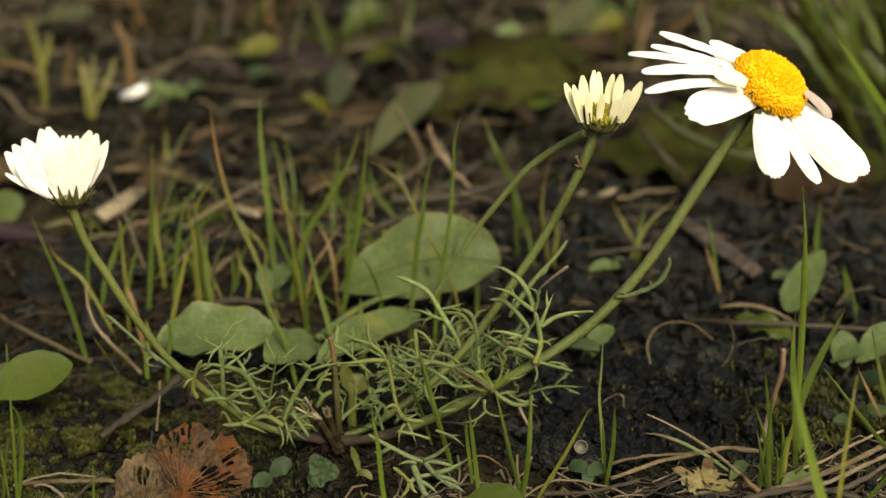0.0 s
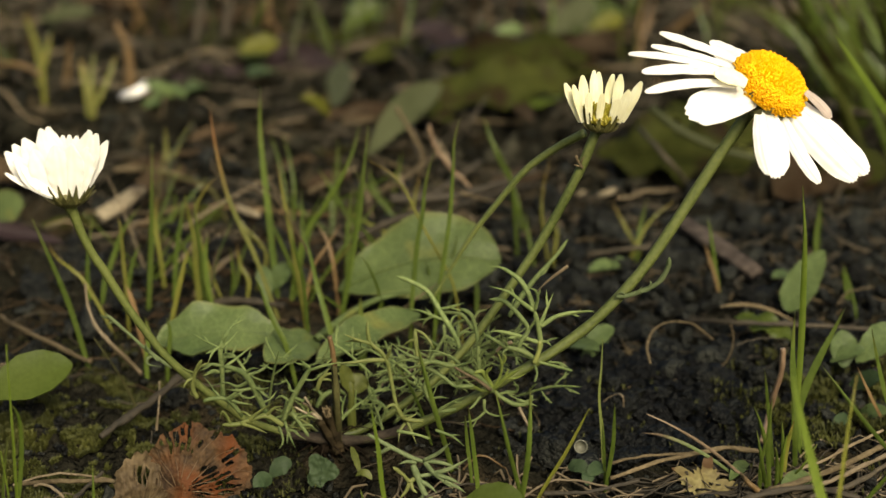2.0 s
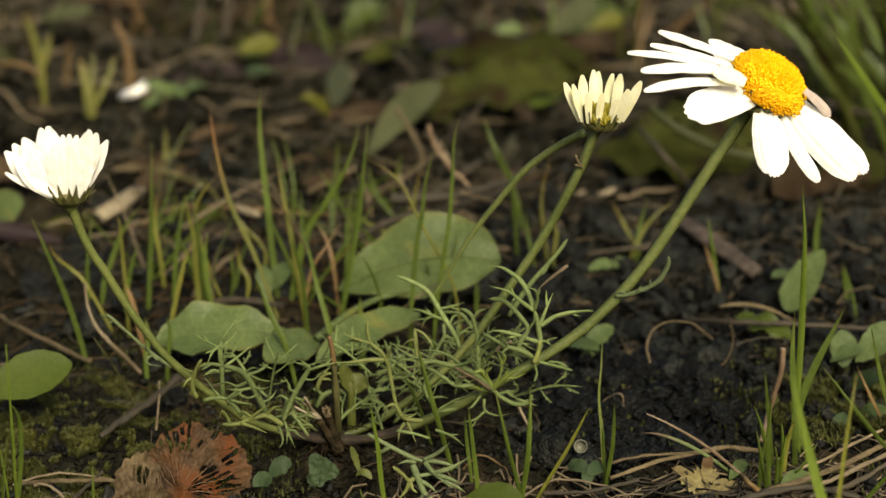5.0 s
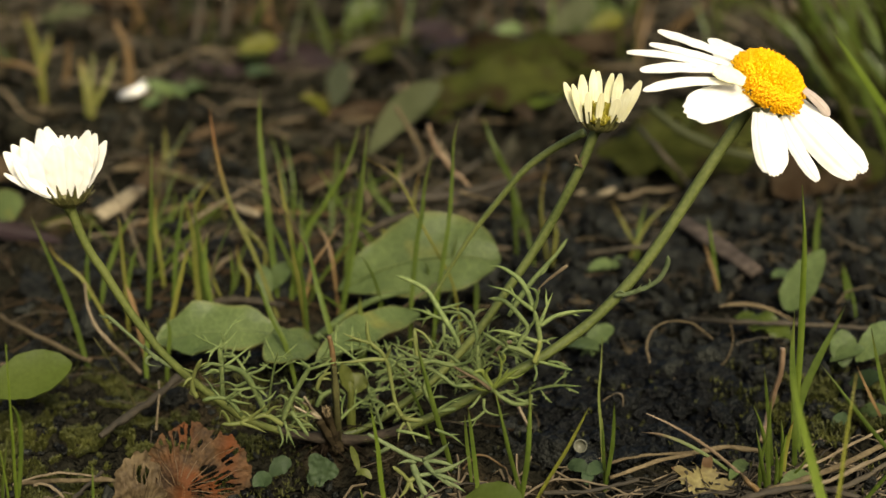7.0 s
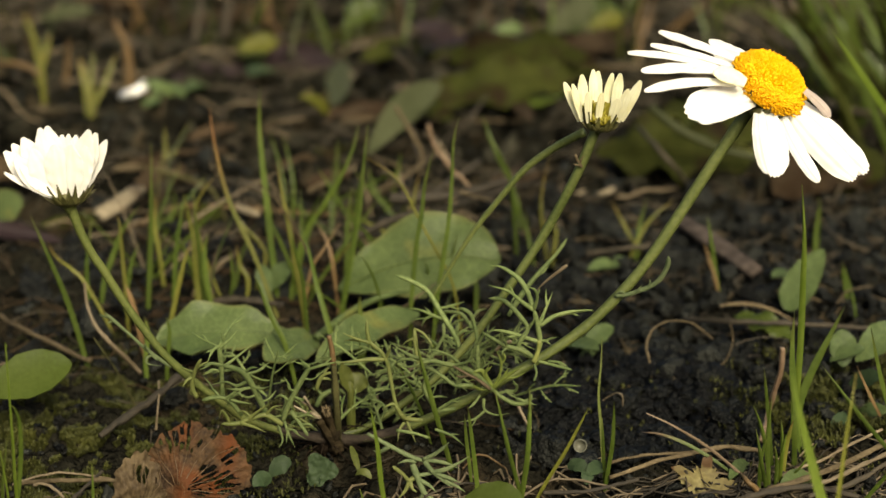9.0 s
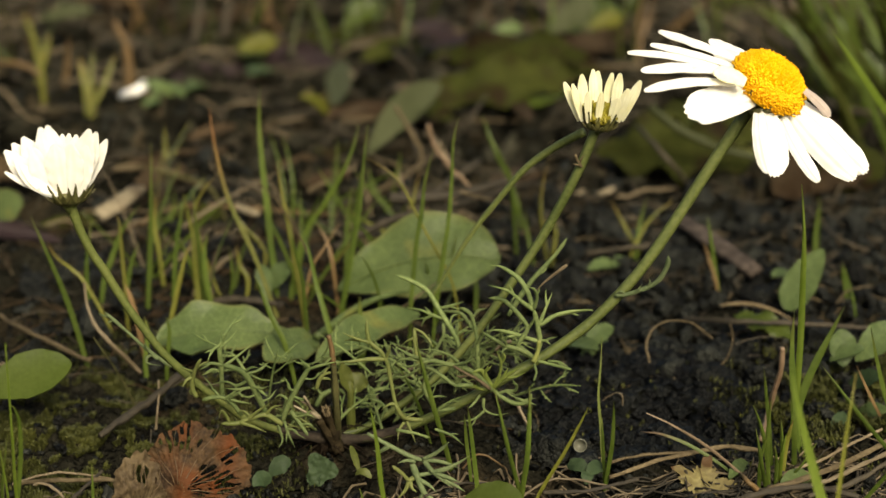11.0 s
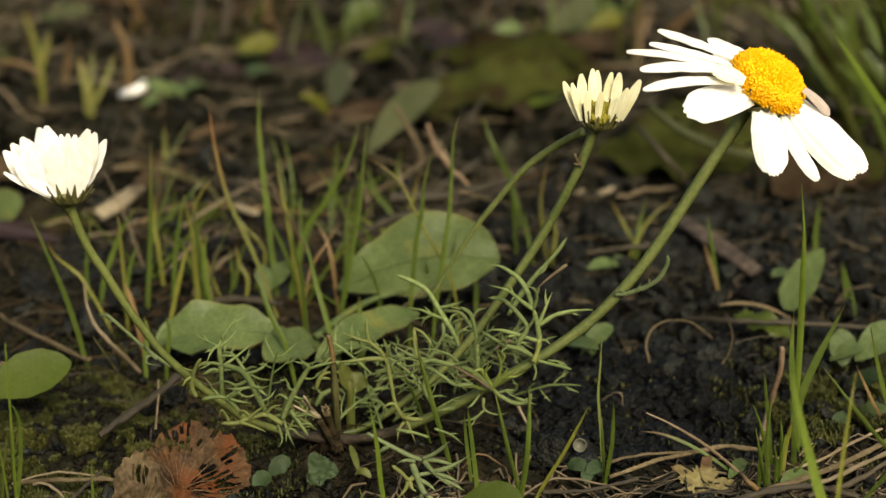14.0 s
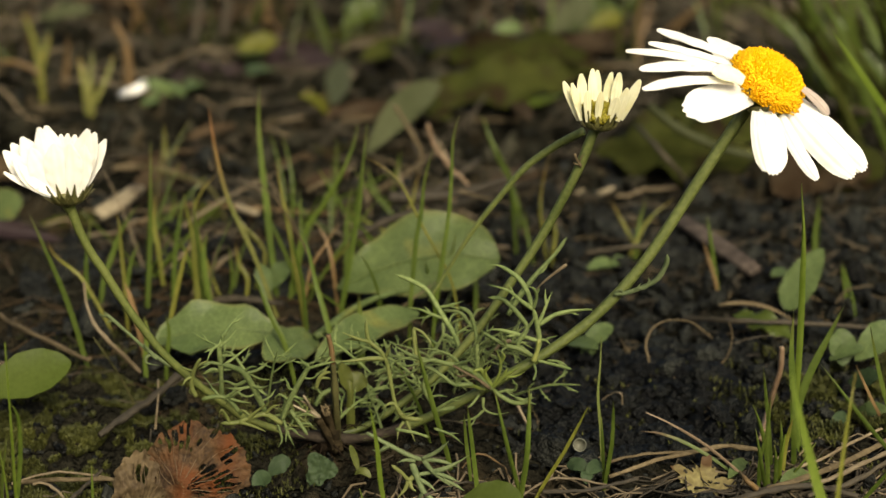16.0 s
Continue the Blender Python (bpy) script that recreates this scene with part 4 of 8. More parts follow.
petal(LEFT, (-45.6, -8.5, 49.3), (-49.9, -9, 58.9), 4.2, (0.3, -0.9, 0.2), rise=0, seed=43, point=0.75, begin=0.55, cup=-0.10, teeth=3, groove=0.03)
petal(LEFT, (-44.3, -10, 49.5), (-46.5, -11, 61.1), 4.0, (0.1, -1, 0.1), rise=0, seed=44, point=0.75, begin=0.55, cup=-0.10, teeth=3, groove=0.03)
petal(LEFT, (-44.7, -9, 49.5), (-45.6, -9.6, 61.0), 4.4, (0.1, -1, 0.1), rise=0, seed=45, point=0.75, begin=0.55, cup=-0.10, teeth=3, groove=0.03)
petal(LEFT, (-44.5, -6.5, 48.7), (-44.2, -6, 58.6), 3.0, (0, -1, 0), rise=0, seed=46, point=0.75, begin=0.55, cup=-0.10, teeth=3, groove=0.03)
petal(LEFT, (-44.2, -6.5, 48.7), (-43.1, -6, 58.7), 2.8, (0, -1, 0), rise=0, seed=47, point=0.75, begin=0.55, cup=-0.10, teeth=3, groove=0.03)
petal(LEFT, (-43.2, -9, 49.2), (-41.1, -9.5, 59.5), 3.0, (0, -1, 0.1), rise=0, seed=48, point=0.75, begin=0.55, cup=-0.10, teeth=3, groove=0.03)
petal(LEFT, (-42.2, -10, 49.5), (-38.6, -11, 60.8), 4.0, (-0.2, -1, 0.1), rise=0, seed=49, point=0.75, begin=0.55, cup=-0.10, teeth=3, groove=0.03)
petal(LEFT, (-42.0, -9, 49.7), (-37.8, -9.6, 59.9), 3.6, (-0.3, -0.9, 0.1), rise=0, seed=50, point=0.75, begin=0.55, cup=-0.10, teeth=3, groove=0.03)
petal(LEFT, (-41.5, -8, 49.5), (-36.5, -8, 58.3), 2.8, (-0.5, -0.9, 0.1), rise=0, seed=51, point=0.75, begin=0.55, cup=-0.10, teeth=3, groove=0.03)
petal(LEFT, (-43.8, -10.4, 49.6), (-44.2, -11.5, 58.5), 4.6, (0.1, -1, 0.2), rise=0, seed=52, point=0.75, begin=0.55, cup=-0.10, teeth=3, groove=0.03)
petal(LEFT, (-42.7, -10.4, 49.6), (-41.6, -11.4, 58.5), 4.4, (-0.1, -1, 0.2), rise=0, seed=53, point=0.75, begin=0.55, cup=-0.10, teeth=3, groove=0.03)
petal(LEFT, (-44.6, -10, 49.8), (-48.0, -11.2, 57.7), 4.6, (0.3, -1, 0.2), rise=-0.1, seed=54, point=0.75, begin=0.55, cup=-0.10, teeth=3, groove=0.03)
petal(LEFT, (-41.5, -10.2, 50.0), (-39.3, -11, 58.0), 3.8, (-0.2, -1, 0.2), rise=0, seed=55, point=0.75, begin=0.55, cup=-0.10, teeth=3, groove=0.03)
petal(LEFT, (-44.4, -9.9, 50.1), (-50.7, -11.2, 56.1), 4.4, (0.4, -0.8, 0.4), rise=-0.5, seed=56, point=0.6, begin=0.5)
petal(LEFT, (-44.0, -10.2, 50.1), (-49.8, -11.4, 54.7), 3.0, (0.4, -0.7, 0.5), rise=-0.6, seed=57, point=0.6, begin=0.5)
petal(LEFT, (-44.9, -9.4, 50.5), (-52.8, -11, 53.7), 1.4, (0.3, -0.6, 0.75), rise=-0.8, seed=58, point=0.6, begin=0.5)
cut_leaf(LEFT, [(0.30, [(-28.1, -8.0, 17.6), (-31.9, -8.2, 20.8), (-35.2, -8.6, 24.4), (-38.7, -9.0, 28.2)]), (0.25, [(-31.7, -8.2, 20.7), (-32.2, -8.7, 21.7), (-32.0, -9.2, 22.8)]), (0.25, [(-31.2, -8.2, 20.0), (-32.2, -8.4, 19.4), (-32.0, -8.6, 18.5), (-29.6, -9.2, 18.3)]), (0.25, [(-31.4, -8.2, 20.2), (-30.4, -8.8, 19.4), (-29.7, -9.2, 19.8)]), (0.20, [(-37.0, -8.8, 26.4), (-37.9, -8.8, 26.4), (-38.5, -8.8, 25.9)]), (0.20, [(-38.0, -8.9, 27.3), (-39.0, -8.5, 27.3), (-40.1, -7.9, 27.5)])], FEATHER_DULL, "stem_leaf")

# a fourth stem behind, hidden at its top by the half-open flower
bm = bmesh.new()
tube(bm, [(16.3, 28.0, 15.3), (20.6, 28.0, 22.9), (24.9, 27.0, 30.4), (29.1, 26.0, 36.4), (34.3, 25.0, 43.2), (39.9, 24.0, 47.8), (44.8, 22.0, 51.2)], 0.30, 0.78, 10, 30, 0.08)
part("side_stem", bm, STEM, PLANT)

# feathery leaves at the foot: midribs and the lobes that branch from them
cut_leaf(PLANT, [(0.45, [(-20.1, -4.0, 7.9), (-20.0, -4.7, 11.7), (-19.8, -5.7, 16.0), (-19.8, -7.3, 21.3)]), (0.30, [(-19.8, -7.3, 21.1), (-18.6, -6.2, 23.2), (-17.3, -4.8, 24.7), (-15.7, -3.3, 25.9)]), (0.30, [(-19.8, -7.3, 21.3), (-20.9, -7.9, 20.5), (-21.7, -9.3, 18.9)]), (0.20, [(-20.1, -7.4, 21.3), (-22.6, -6.1, 21.9), (-24.8, -4.4, 22.6)]), (0.25, [(-19.6, -7.3, 20.9), (-17.9, -6.3, 22.2), (-16.8, -5.3, 23.3)]), (0.25, [(-19.8, -5.7, 16.3), (-17.9, -4.9, 17.5), (-15.7, -3.6, 18.9), (-14.5, -2.7, 19.6)]), (0.25, [(-19.9, -5.5, 15.4), (-21.2, -5.8, 16.1), (-22.7, -6.3, 15.7)]), (0.25, [(-19.8, -6.7, 19.4), (-19.0, -7.2, 21.9), (-18.5, -7.7, 23.8)])], FEATHER)
cut_leaf(PLANT, [(0.35, [(-23.7, -10.0, 12.7), (-24.3, -10.3, 14.6), (-24.0, -10.8, 16.9), (-23.1, -11.5, 19.3), (-22.2, -12.0, 20.9)]), (0.30, [(-24.1, -10.8, 16.9), (-25.0, -11.5, 16.6), (-25.6, -12.8, 15.9)]), (0.25, [(-23.3, -11.3, 18.7), (-22.3, -10.9, 19.4), (-21.0, -10.3, 19.7)]), (0.25, [(-23.6, -11.0, 17.9), (-25.2, -10.0, 18.0), (-26.3, -9.0, 18.0)]), (0.20, [(-24.1, -10.4, 14.9), (-24.8, -10.1, 13.7), (-24.0, -9.7, 12.7)])], FEATHER_YELLOW)
cut_leaf(PLANT, [(0.50, [(-11.3, -9.0, 7.5), (-12.7, -9.6, 11.6), (-14.0, -10.3, 15.2), (-15.2, -10.9, 17.7), (-17.2, -11.6, 19.1), (-18.7, -12.0, 19.6)]), (0.30, [(-18.7, -12.0, 19.6), (-20.5, -12.4, 20.2), (-22.3, -13.0, 19.9)]), (0.35, [(-15.0, -10.8, 17.4), (-12.6, -9.9, 17.9), (-11.1, -8.8, 18.8)]), (0.30, [(-14.0, -10.3, 15.0), (-12.4, -11.1, 14.9), (-10.7, -12.3, 15.9)]), (0.30, [(-14.5, -10.5, 16.2), (-16.6, -9.9, 14.9), (-18.8, -9.0, 15.2), (-22.2, -7.5, 13.7)]), (0.30, [(-14.0, -10.3, 14.8), (-16.3, -11.1, 14.7), (-18.4, -12.3, 15.5)]), (0.25, [(-15.2, -10.9, 17.7), (-13.9, -11.3, 18.9), (-12.5, -11.8, 19.1)]), (0.25, [(-16.6, -9.9, 14.9), (-17.7, -9.6, 12.9), (-19.0, -9.2, 12.1)]), (0.30, [(-12.7, -9.6, 11.6), (-11.2, -8.8, 12.0), (-10.1, -7.6, 13.1)]), (0.25, [(-13.2, -9.9, 13.3), (-14.6, -10.8, 13.1), (-15.8, -11.9, 14.0)])], FEATHER)
cut_leaf(PLANT, [(0.35, [(-15.9, -11.0, 9.8), (-18.0, -11.3, 12.9), (-20.3, -11.7, 13.5), (-22.5, -12.0, 13.1)]), (0.30, [(-18.0, -11.3, 12.9), (-16.1, -12.4, 14.6), (-15.2, -13.3, 14.1)]), (0.30, [(-17.7, -11.5, 13.0), (-15.9, -11.9, 12.7), (-13.9, -12.5, 12.7)]), (0.30, [(-18.6, -11.4, 13.0), (-17.2, -11.7, 14.2), (-16.3, -12.0, 15.1)]), (0.25, [(-19.4, -11.6, 13.3), (-20.4, -11.1, 14.5), (-21.2, -10.9, 14.6)])], FEATHER)
cut_leaf(PLANT, [(0.40, [(-8.8, -12.0, 8.5), (-11.6, -12.4, 10.5), (-14.5, -13.0, 10.0), (-16.4, -13.4, 9.4), (-19.1, -14.0, 9.6)]), (0.35, [(-14.5, -13.0, 10.0), (-12.6, -13.7, 11.9), (-10.1, -15.0, 14.2)]), (0.35, [(-16.0, -13.3, 9.5), (-13.6, -14.1, 9.1), (-11.2, -15.3, 8.6)]), (0.25, [(-17.6, -13.7, 9.4), (-18.2, -14.0, 11.3), (-18.9, -14.3, 12.2), (-19.3, -14.7, 10.9)]), (0.25, [(-13.8, -12.8, 10.1), (-15.5, -12.3, 11.2), (-16.8, -11.9, 10.3)]), (0.30, [(-11.6, -12.4, 10.5), (-10.2, -12.7, 12.1), (-8.6, -13.2, 12.7)])], FEATHER_YELLOW)
cut_leaf(PLANT, [(0.40, [(-9.4, -6.0, 6.3), (-8.1, -6.4, 9.8), (-6.6, -7.0, 13.0), (-4.8, -7.7, 16.4), (-4.1, -8.0, 17.7)]), (0.35, [(-4.3, -7.9, 17.5), (-5.1, -8.4, 18.5), (-5.8, -8.9, 19.5)]), (0.30, [(-4.5, -7.8, 17.0), (-2.0, -8.2, 18.0), (1.2, -8.8, 19.0)]), (0.30, [(-6.8, -6.9, 12.6), (-7.7, -7.2, 12.9), (-8.3, -7.6, 14.0)]), (0.25, [(-7.9, -6.5, 10.2), (-9.5, -5.9, 11.2), (-10.8, -5.4, 10.3)]), (0.25, [(-5.5, -7.5, 15.2), (-3.9, -7.7, 15.1), (-2.5, -8.1, 16.1)]), (0.25, [(-7.4, -6.7, 11.4), (-5.7, -7.6, 11.2), (-4.3, -8.7, 12.3)])], FEATHER)
cut_leaf(PLANT, [(0.35, [(-7.7, -8.0, 9.2), (-6.2, -9.1, 7.5), (-4.5, -11.0, 5.8)]), (0.30, [(-8.9, -8.0, 7.3), (-8.1, -9.2, 5.3), (-6.9, -11.0, 3.6)]), (0.30, [(-10.0, -8.2, 6.6), (-9.2, -9.3, 4.3), (-9.8, -10.2, 3.0)]), (0.30, [(-6.8, -8.7, 8.2), (-4.6, -9.7, 9.2), (-3.0, -10.7, 9.0)]), (0.25, [(-5.9, -9.4, 7.2), (-4.3, -9.7, 7.4), (-3.5, -10.0, 6.7)]), (0.25, [(-8.4, -8.8, 6.0), (-7.0, -9.2, 6.0), (-6.0, -9.8, 5.0)])], FEATHER)
cut_leaf(PLANT, [(0.30, [(-3.2, -7.0, 12.8), (-2.5, -7.2, 14.9), (-1.3, -7.5, 16.1), (0.9, -8.0, 16.5)]), (0.25, [(-2.3, -7.3, 15.1), (-0.7, -6.9, 14.7), (0.5, -6.4, 13.4)]), (0.25, [(-1.9, -7.4, 15.6), (-1.1, -7.0, 16.9), (0.4, -6.3, 16.8)])], FEATHER_YELLOW)
cut_leaf(PLANT, [(0.36, [(12.2, -9.0, 7.7), (10.7, -8.7, 10.8), (10.0, -8.2, 14.3), (9.2, -7.6, 18.3), (7.9, -7.2, 20.4), (6.3, -6.8, 21.7), (5.8, -6.4, 23.7), (5.8, -6.0, 25.6)]), (0.35, [(6.4, -6.8, 21.6), (4.1, -7.2, 22.5), (1.6, -7.8, 23.9)]), (0.40, [(8.8, -7.5, 18.8), (6.0, -8.0, 19.0), (3.1, -8.7, 18.9), (0.2, -9.5, 19.1)]), (0.35, [(9.0, -7.5, 19.0), (9.5, -7.9, 20.3), (10.0, -8.5, 21.6)]), (0.30, [(4.8, -7.0, 22.2), (3.3, -6.6, 22.1), (1.7, -6.0, 21.6)]), (0.35, [(10.8, -8.7, 10.7), (9.7, -9.0, 10.9), (8.3, -9.7, 10.2)])], FEATHER_YELLOW)
cut_leaf(PLANT, [(0.40, [(15.4, -10.0, 8.3), (13.1, -10.3, 8.7), (11.8, -10.6, 9.5), (10.7, -11.0, 11.7)]), (0.25, [(12.8, -10.3, 8.5), (12.1, -10.8, 9.7), (11.3, -11.3, 9.8)]), (0.30, [(12.6, -10.3, 8.3), (13.4, -11.1, 6.7), (14.2, -12.3, 5.1)]), (0.30, [(12.2, -10.3, 8.1), (11.3, -11.1, 6.9), (11.1, -12.3, 5.4)]), (0.30, [(12.2, -10.6, 8.9), (13.6, -10.3, 9.5), (14.4, -10.0, 9.9)])], FEATHER_YELLOW)
cut_leaf(PLANT, [(0.40, [(27.5, -9.0, 13.5), (25.1, -9.4, 16.3), (22.4, -10.0, 18.3), (19.5, -10.7, 19.3), (17.0, -11.4, 20.2), (14.7, -12.0, 19.8)]), (0.30, [(22.4, -10.0, 18.3), (20.4, -10.5, 20.6), (17.6, -11.2, 22.1), (14.8, -12.0, 22.6)]), (0.35, [(16.8, -11.5, 20.2), (14.5, -11.0, 20.6), (12.3, -10.4, 21.4), (9.8, -9.5, 23.0)]), (0.30, [(20.5, -10.5, 18.9), (22.8, -11.3, 19.9), (24.8, -12.5, 21.3)]), (0.25, [(15.0, -11.9, 19.8), (12.9, -11.4, 19.1), (11.2, -10.9, 19.3)]), (0.30, [(16.1, -11.6, 20.0), (14.6, -11.2, 18.5), (12.2, -10.3, 16.7), (10.4, -9.6, 16.4)]), (0.25, [(14.7, -11.1, 20.0), (12.7, -10.8, 20.3), (11.3, -10.4, 19.7), (10.8, -10.1, 18.7)])], FEATHER)
cut_leaf(PLANT, [(0.35, [(14.8, -7.0, 15.8), (14.3, -6.3, 19.5), (13.9, -5.0, 23.7)]), (0.25, [(13.9, -5.0, 23.5), (15.4, -5.5, 22.9), (16.7, -6.4, 21.6), (17.3, -7.0, 20.6)]), (0.25, [(14.0, -5.6, 21.9), (12.8, -5.2, 21.3), (11.8, -4.6, 20.2)])], FEATHER_YELLOW)
cut_leaf(PLANT, [(0.25, [(27.1, -11.0, 14.7), (24.8, -11.3, 16.7), (22.6, -11.6, 18.1), (20.6, -12.0, 19.6)]), (0.25, [(23.3, -11.5, 17.6), (21.9, -11.0, 17.0), (21.0, -10.5, 17.4)])], DRY_STALK)
cut_leaf(PLANT, [(0.40, [(25.2, -8.0, 13.5), (25.0, -7.8, 18.6), (24.8, -7.5, 22.7), (24.3, -7.3, 25.2), (23.6, -7.2, 27.2), (21.8, -7.0, 28.3)]), (0.30, [(25.0, -7.7, 19.4), (26.1, -8.7, 21.3), (27.2, -9.7, 22.4)]), (0.30, [(24.8, -7.6, 21.6), (25.8, -8.7, 24.0), (25.5, -9.6, 25.4)]), (0.25, [(25.0, -7.8, 17.5), (23.9, -8.3, 19.6), (23.9, -8.8, 21.7)]), (0.25, [(24.5, -7.4, 24.2), (23.2, -6.7, 23.4), (22.0, -5.4, 21.6)]), (0.25, [(25.0, -7.9, 16.4), (26.1, -8.3, 18.2), (25.6, -8.9, 20.3)])], FEATHER)
cut_leaf(PLANT, [(0.35, [(24.2, -10.0, 15.1), (21.0, -9.8, 15.0), (19.1, -9.5, 16.3), (17.0, -9.2, 17.7), (15.8, -9.0, 18.0)]), (0.25, [(19.1, -9.5, 16.3), (17.7, -9.0, 14.8), (16.5, -8.5, 13.7)]), (0.25, [(21.0, -9.8, 15.0), (22.2, -10.3, 16.7), (22.8, -10.8, 17.8)])], FEATHER)
cut_leaf(PLANT, [(0.35, [(21.1, -9.0, 10.1), (17.9, -8.8, 9.7), (16.6, -8.6, 11.6), (15.6, -8.3, 13.8), (16.4, -8.0, 16.1)]), (0.30, [(17.9, -8.8, 9.7), (20.5, -9.7, 11.9), (22.8, -10.8, 13.5)]), (0.25, [(16.5, -8.5, 11.8), (18.1, -8.9, 12.4), (19.7, -9.5, 12.5)]), (0.25, [(16.1, -8.4, 12.8), (14.8, -7.9, 13.2), (14.0, -7.4, 12.6)])], FEATHER)
cut_leaf(PLANT, [(0.44, [(35.0, -4.0, 16.9), (35.6, -4.2, 19.3), (35.8, -4.3, 21.1), (35.3, -4.6, 24.1), (34.6, -5.0, 27.3)]), (0.45, [(34.6, -5.0, 27.1), (33.6, -4.5, 29.9), (32.2, -3.8, 32.1), (30.2, -3.1, 33.5), (28.7, -2.5, 34.1), (27.1, -2.0, 34.1)]), (0.40, [(34.6, -5.0, 27.0), (32.7, -5.3, 28.5), (30.1, -6.0, 30.9), (26.6, -7.0, 32.4)]), (0.40, [(34.6, -5.0, 27.1), (35.1, -5.9, 29.6), (34.5, -7.0, 31.6), (33.2, -8.0, 32.5)]), (0.35, [(35.5, -4.6, 23.6), (36.8, -3.7, 26.8), (38.0, -2.6, 29.4)]), (0.40, [(35.7, -4.6, 23.8), (38.3, -4.1, 25.5), (41.3, -3.5, 26.1), (45.1, -2.6, 26.1)]), (0.30, [(38.6, -4.0, 25.5), (40.1, -3.6, 25.7), (44.2, -1.7, 25.6), (45.5, -1.0, 25.0)]), (0.40, [(35.7, -4.3, 20.7), (34.1, -4.5, 21.3), (31.3, -5.0, 22.5), (28.3, -5.7, 23.5), (26.1, -6.3, 23.4)]), (0.30, [(35.7, -4.3, 20.7), (36.8, -5.0, 21.2), (37.7, -6.3, 20.9)])], FEATHER)
cut_leaf(PLANT, [(0.40, [(31.7, -6.0, 19.9), (32.4, -5.8, 21.7), (33.6, -5.3, 23.7), (32.2, -4.8, 25.8), (30.5, -4.1, 27.5), (29.1, -3.7, 28.4), (26.8, -3.0, 28.4)]), (0.30, [(33.6, -5.3, 23.5), (34.5, -5.9, 25.2), (34.7, -6.3, 26.4)]), (0.25, [(30.6, -4.1, 27.3), (31.1, -3.3, 28.4), (32.3, -2.1, 28.7)])], FEATHER)
cut_leaf(PLANT, [(0.35, [(34.6, -6.0, 18.6), (32.4, -6.2, 20.0), (29.9, -6.4, 20.8), (27.9, -6.7, 22.1), (25.5, -7.0, 23.7)]), (0.30, [(29.9, -6.4, 20.7), (29.7, -7.1, 21.9), (28.8, -8.4, 23.1)]), (0.25, [(30.3, -6.4, 20.6), (29.3, -6.9, 20.1), (29.1, -7.4, 19.4)]), (0.25, [(31.7, -6.2, 20.2), (32.6, -5.8, 21.1), (33.9, -5.2, 20.6)])], FEATHER)
cut_leaf(PLANT, [(0.40, [(27.8, -8.0, 13.3), (26.5, -8.6, 15.5), (25.5, -9.3, 17.5), (24.1, -10.0, 17.4)]), (0.40, [(27.7, -8.0, 13.5), (29.1, -8.7, 15.5), (30.8, -9.7, 17.3), (32.6, -11.0, 18.9)]), (0.35, [(27.5, -8.1, 13.5), (28.7, -8.9, 16.4), (28.9, -10.0, 19.3), (28.1, -11.1, 21.9)]), (0.30, [(28.8, -9.8, 18.9), (29.5, -10.3, 20.3), (29.1, -10.8, 21.6)]), (0.35, [(27.4, -8.1, 13.3), (25.4, -8.6, 13.6), (23.6, -9.4, 14.8), (22.2, -10.1, 14.3)]), (0.30, [(27.6, -8.0, 13.3), (25.9, -8.9, 15.2), (24.4, -10.0, 16.1), (23.0, -11.0, 16.2)]), (0.30, [(29.4, -9.0, 16.1), (31.4, -9.5, 16.3), (33.1, -10.0, 17.4)]), (0.30, [(26.9, -8.4, 14.5), (26.3, -9.4, 17.1), (26.8, -10.4, 19.1)])], SHOOT)
cut_leaf(PLANT, [(0.35, [(27.6, -8.0, 13.3), (29.3, -8.4, 11.9), (31.5, -8.9, 11.0), (33.7, -9.5, 11.6), (34.3, -10.0, 13.4)]), (0.30, [(31.5, -8.8, 11.9), (33.6, -9.3, 11.5), (35.2, -9.8, 11.1)]), (0.30, [(29.7, -8.3, 13.2), (31.4, -9.0, 13.5), (31.7, -9.7, 15.0), (30.8, -10.3, 15.4)]), (0.30, [(26.0, -8.0, 11.6), (26.2, -8.4, 9.6), (28.2, -9.1, 8.9), (30.4, -10.0, 9.7)]), (0.25, [(26.2, -8.4, 9.4), (24.4, -8.8, 8.0), (21.7, -9.4, 7.7)]), (0.30, [(25.4, -8.0, 12.2), (24.2, -9.1, 11.0), (23.2, -10.0, 10.5)]), (0.25, [(28.3, -8.2, 12.5), (29.9, -8.5, 13.1), (31.6, -9.2, 12.8)])], FEATHER)
cut_leaf(PLANT, [(0.25, [(35.6, -4.0, 16.9), (38.8, -4.9, 16.4), (41.5, -6.0, 16.1)]), (0.25, [(37.3, -4.4, 17.1), (39.3, -4.9, 17.1), (40.8, -5.4, 16.4)])], FEATHER)
cut_leaf(PLANT, [(0.25, [(34.8, -4.0, 16.7), (35.3, -4.9, 15.1), (34.8, -6.0, 13.9)])], FEATHER)
cut_leaf(PLANT, [(0.30, [(31.1, 0.0, 19.0), (29.5, 0.4, 18.2), (28.2, 1.0, 16.6)]), (0.30, [(40.6, 0.0, 33.4), (39.3, 0.4, 32.2), (36.9, 1.7, 29.6), (35.0, 3.0, 26.9)])], STRAW)
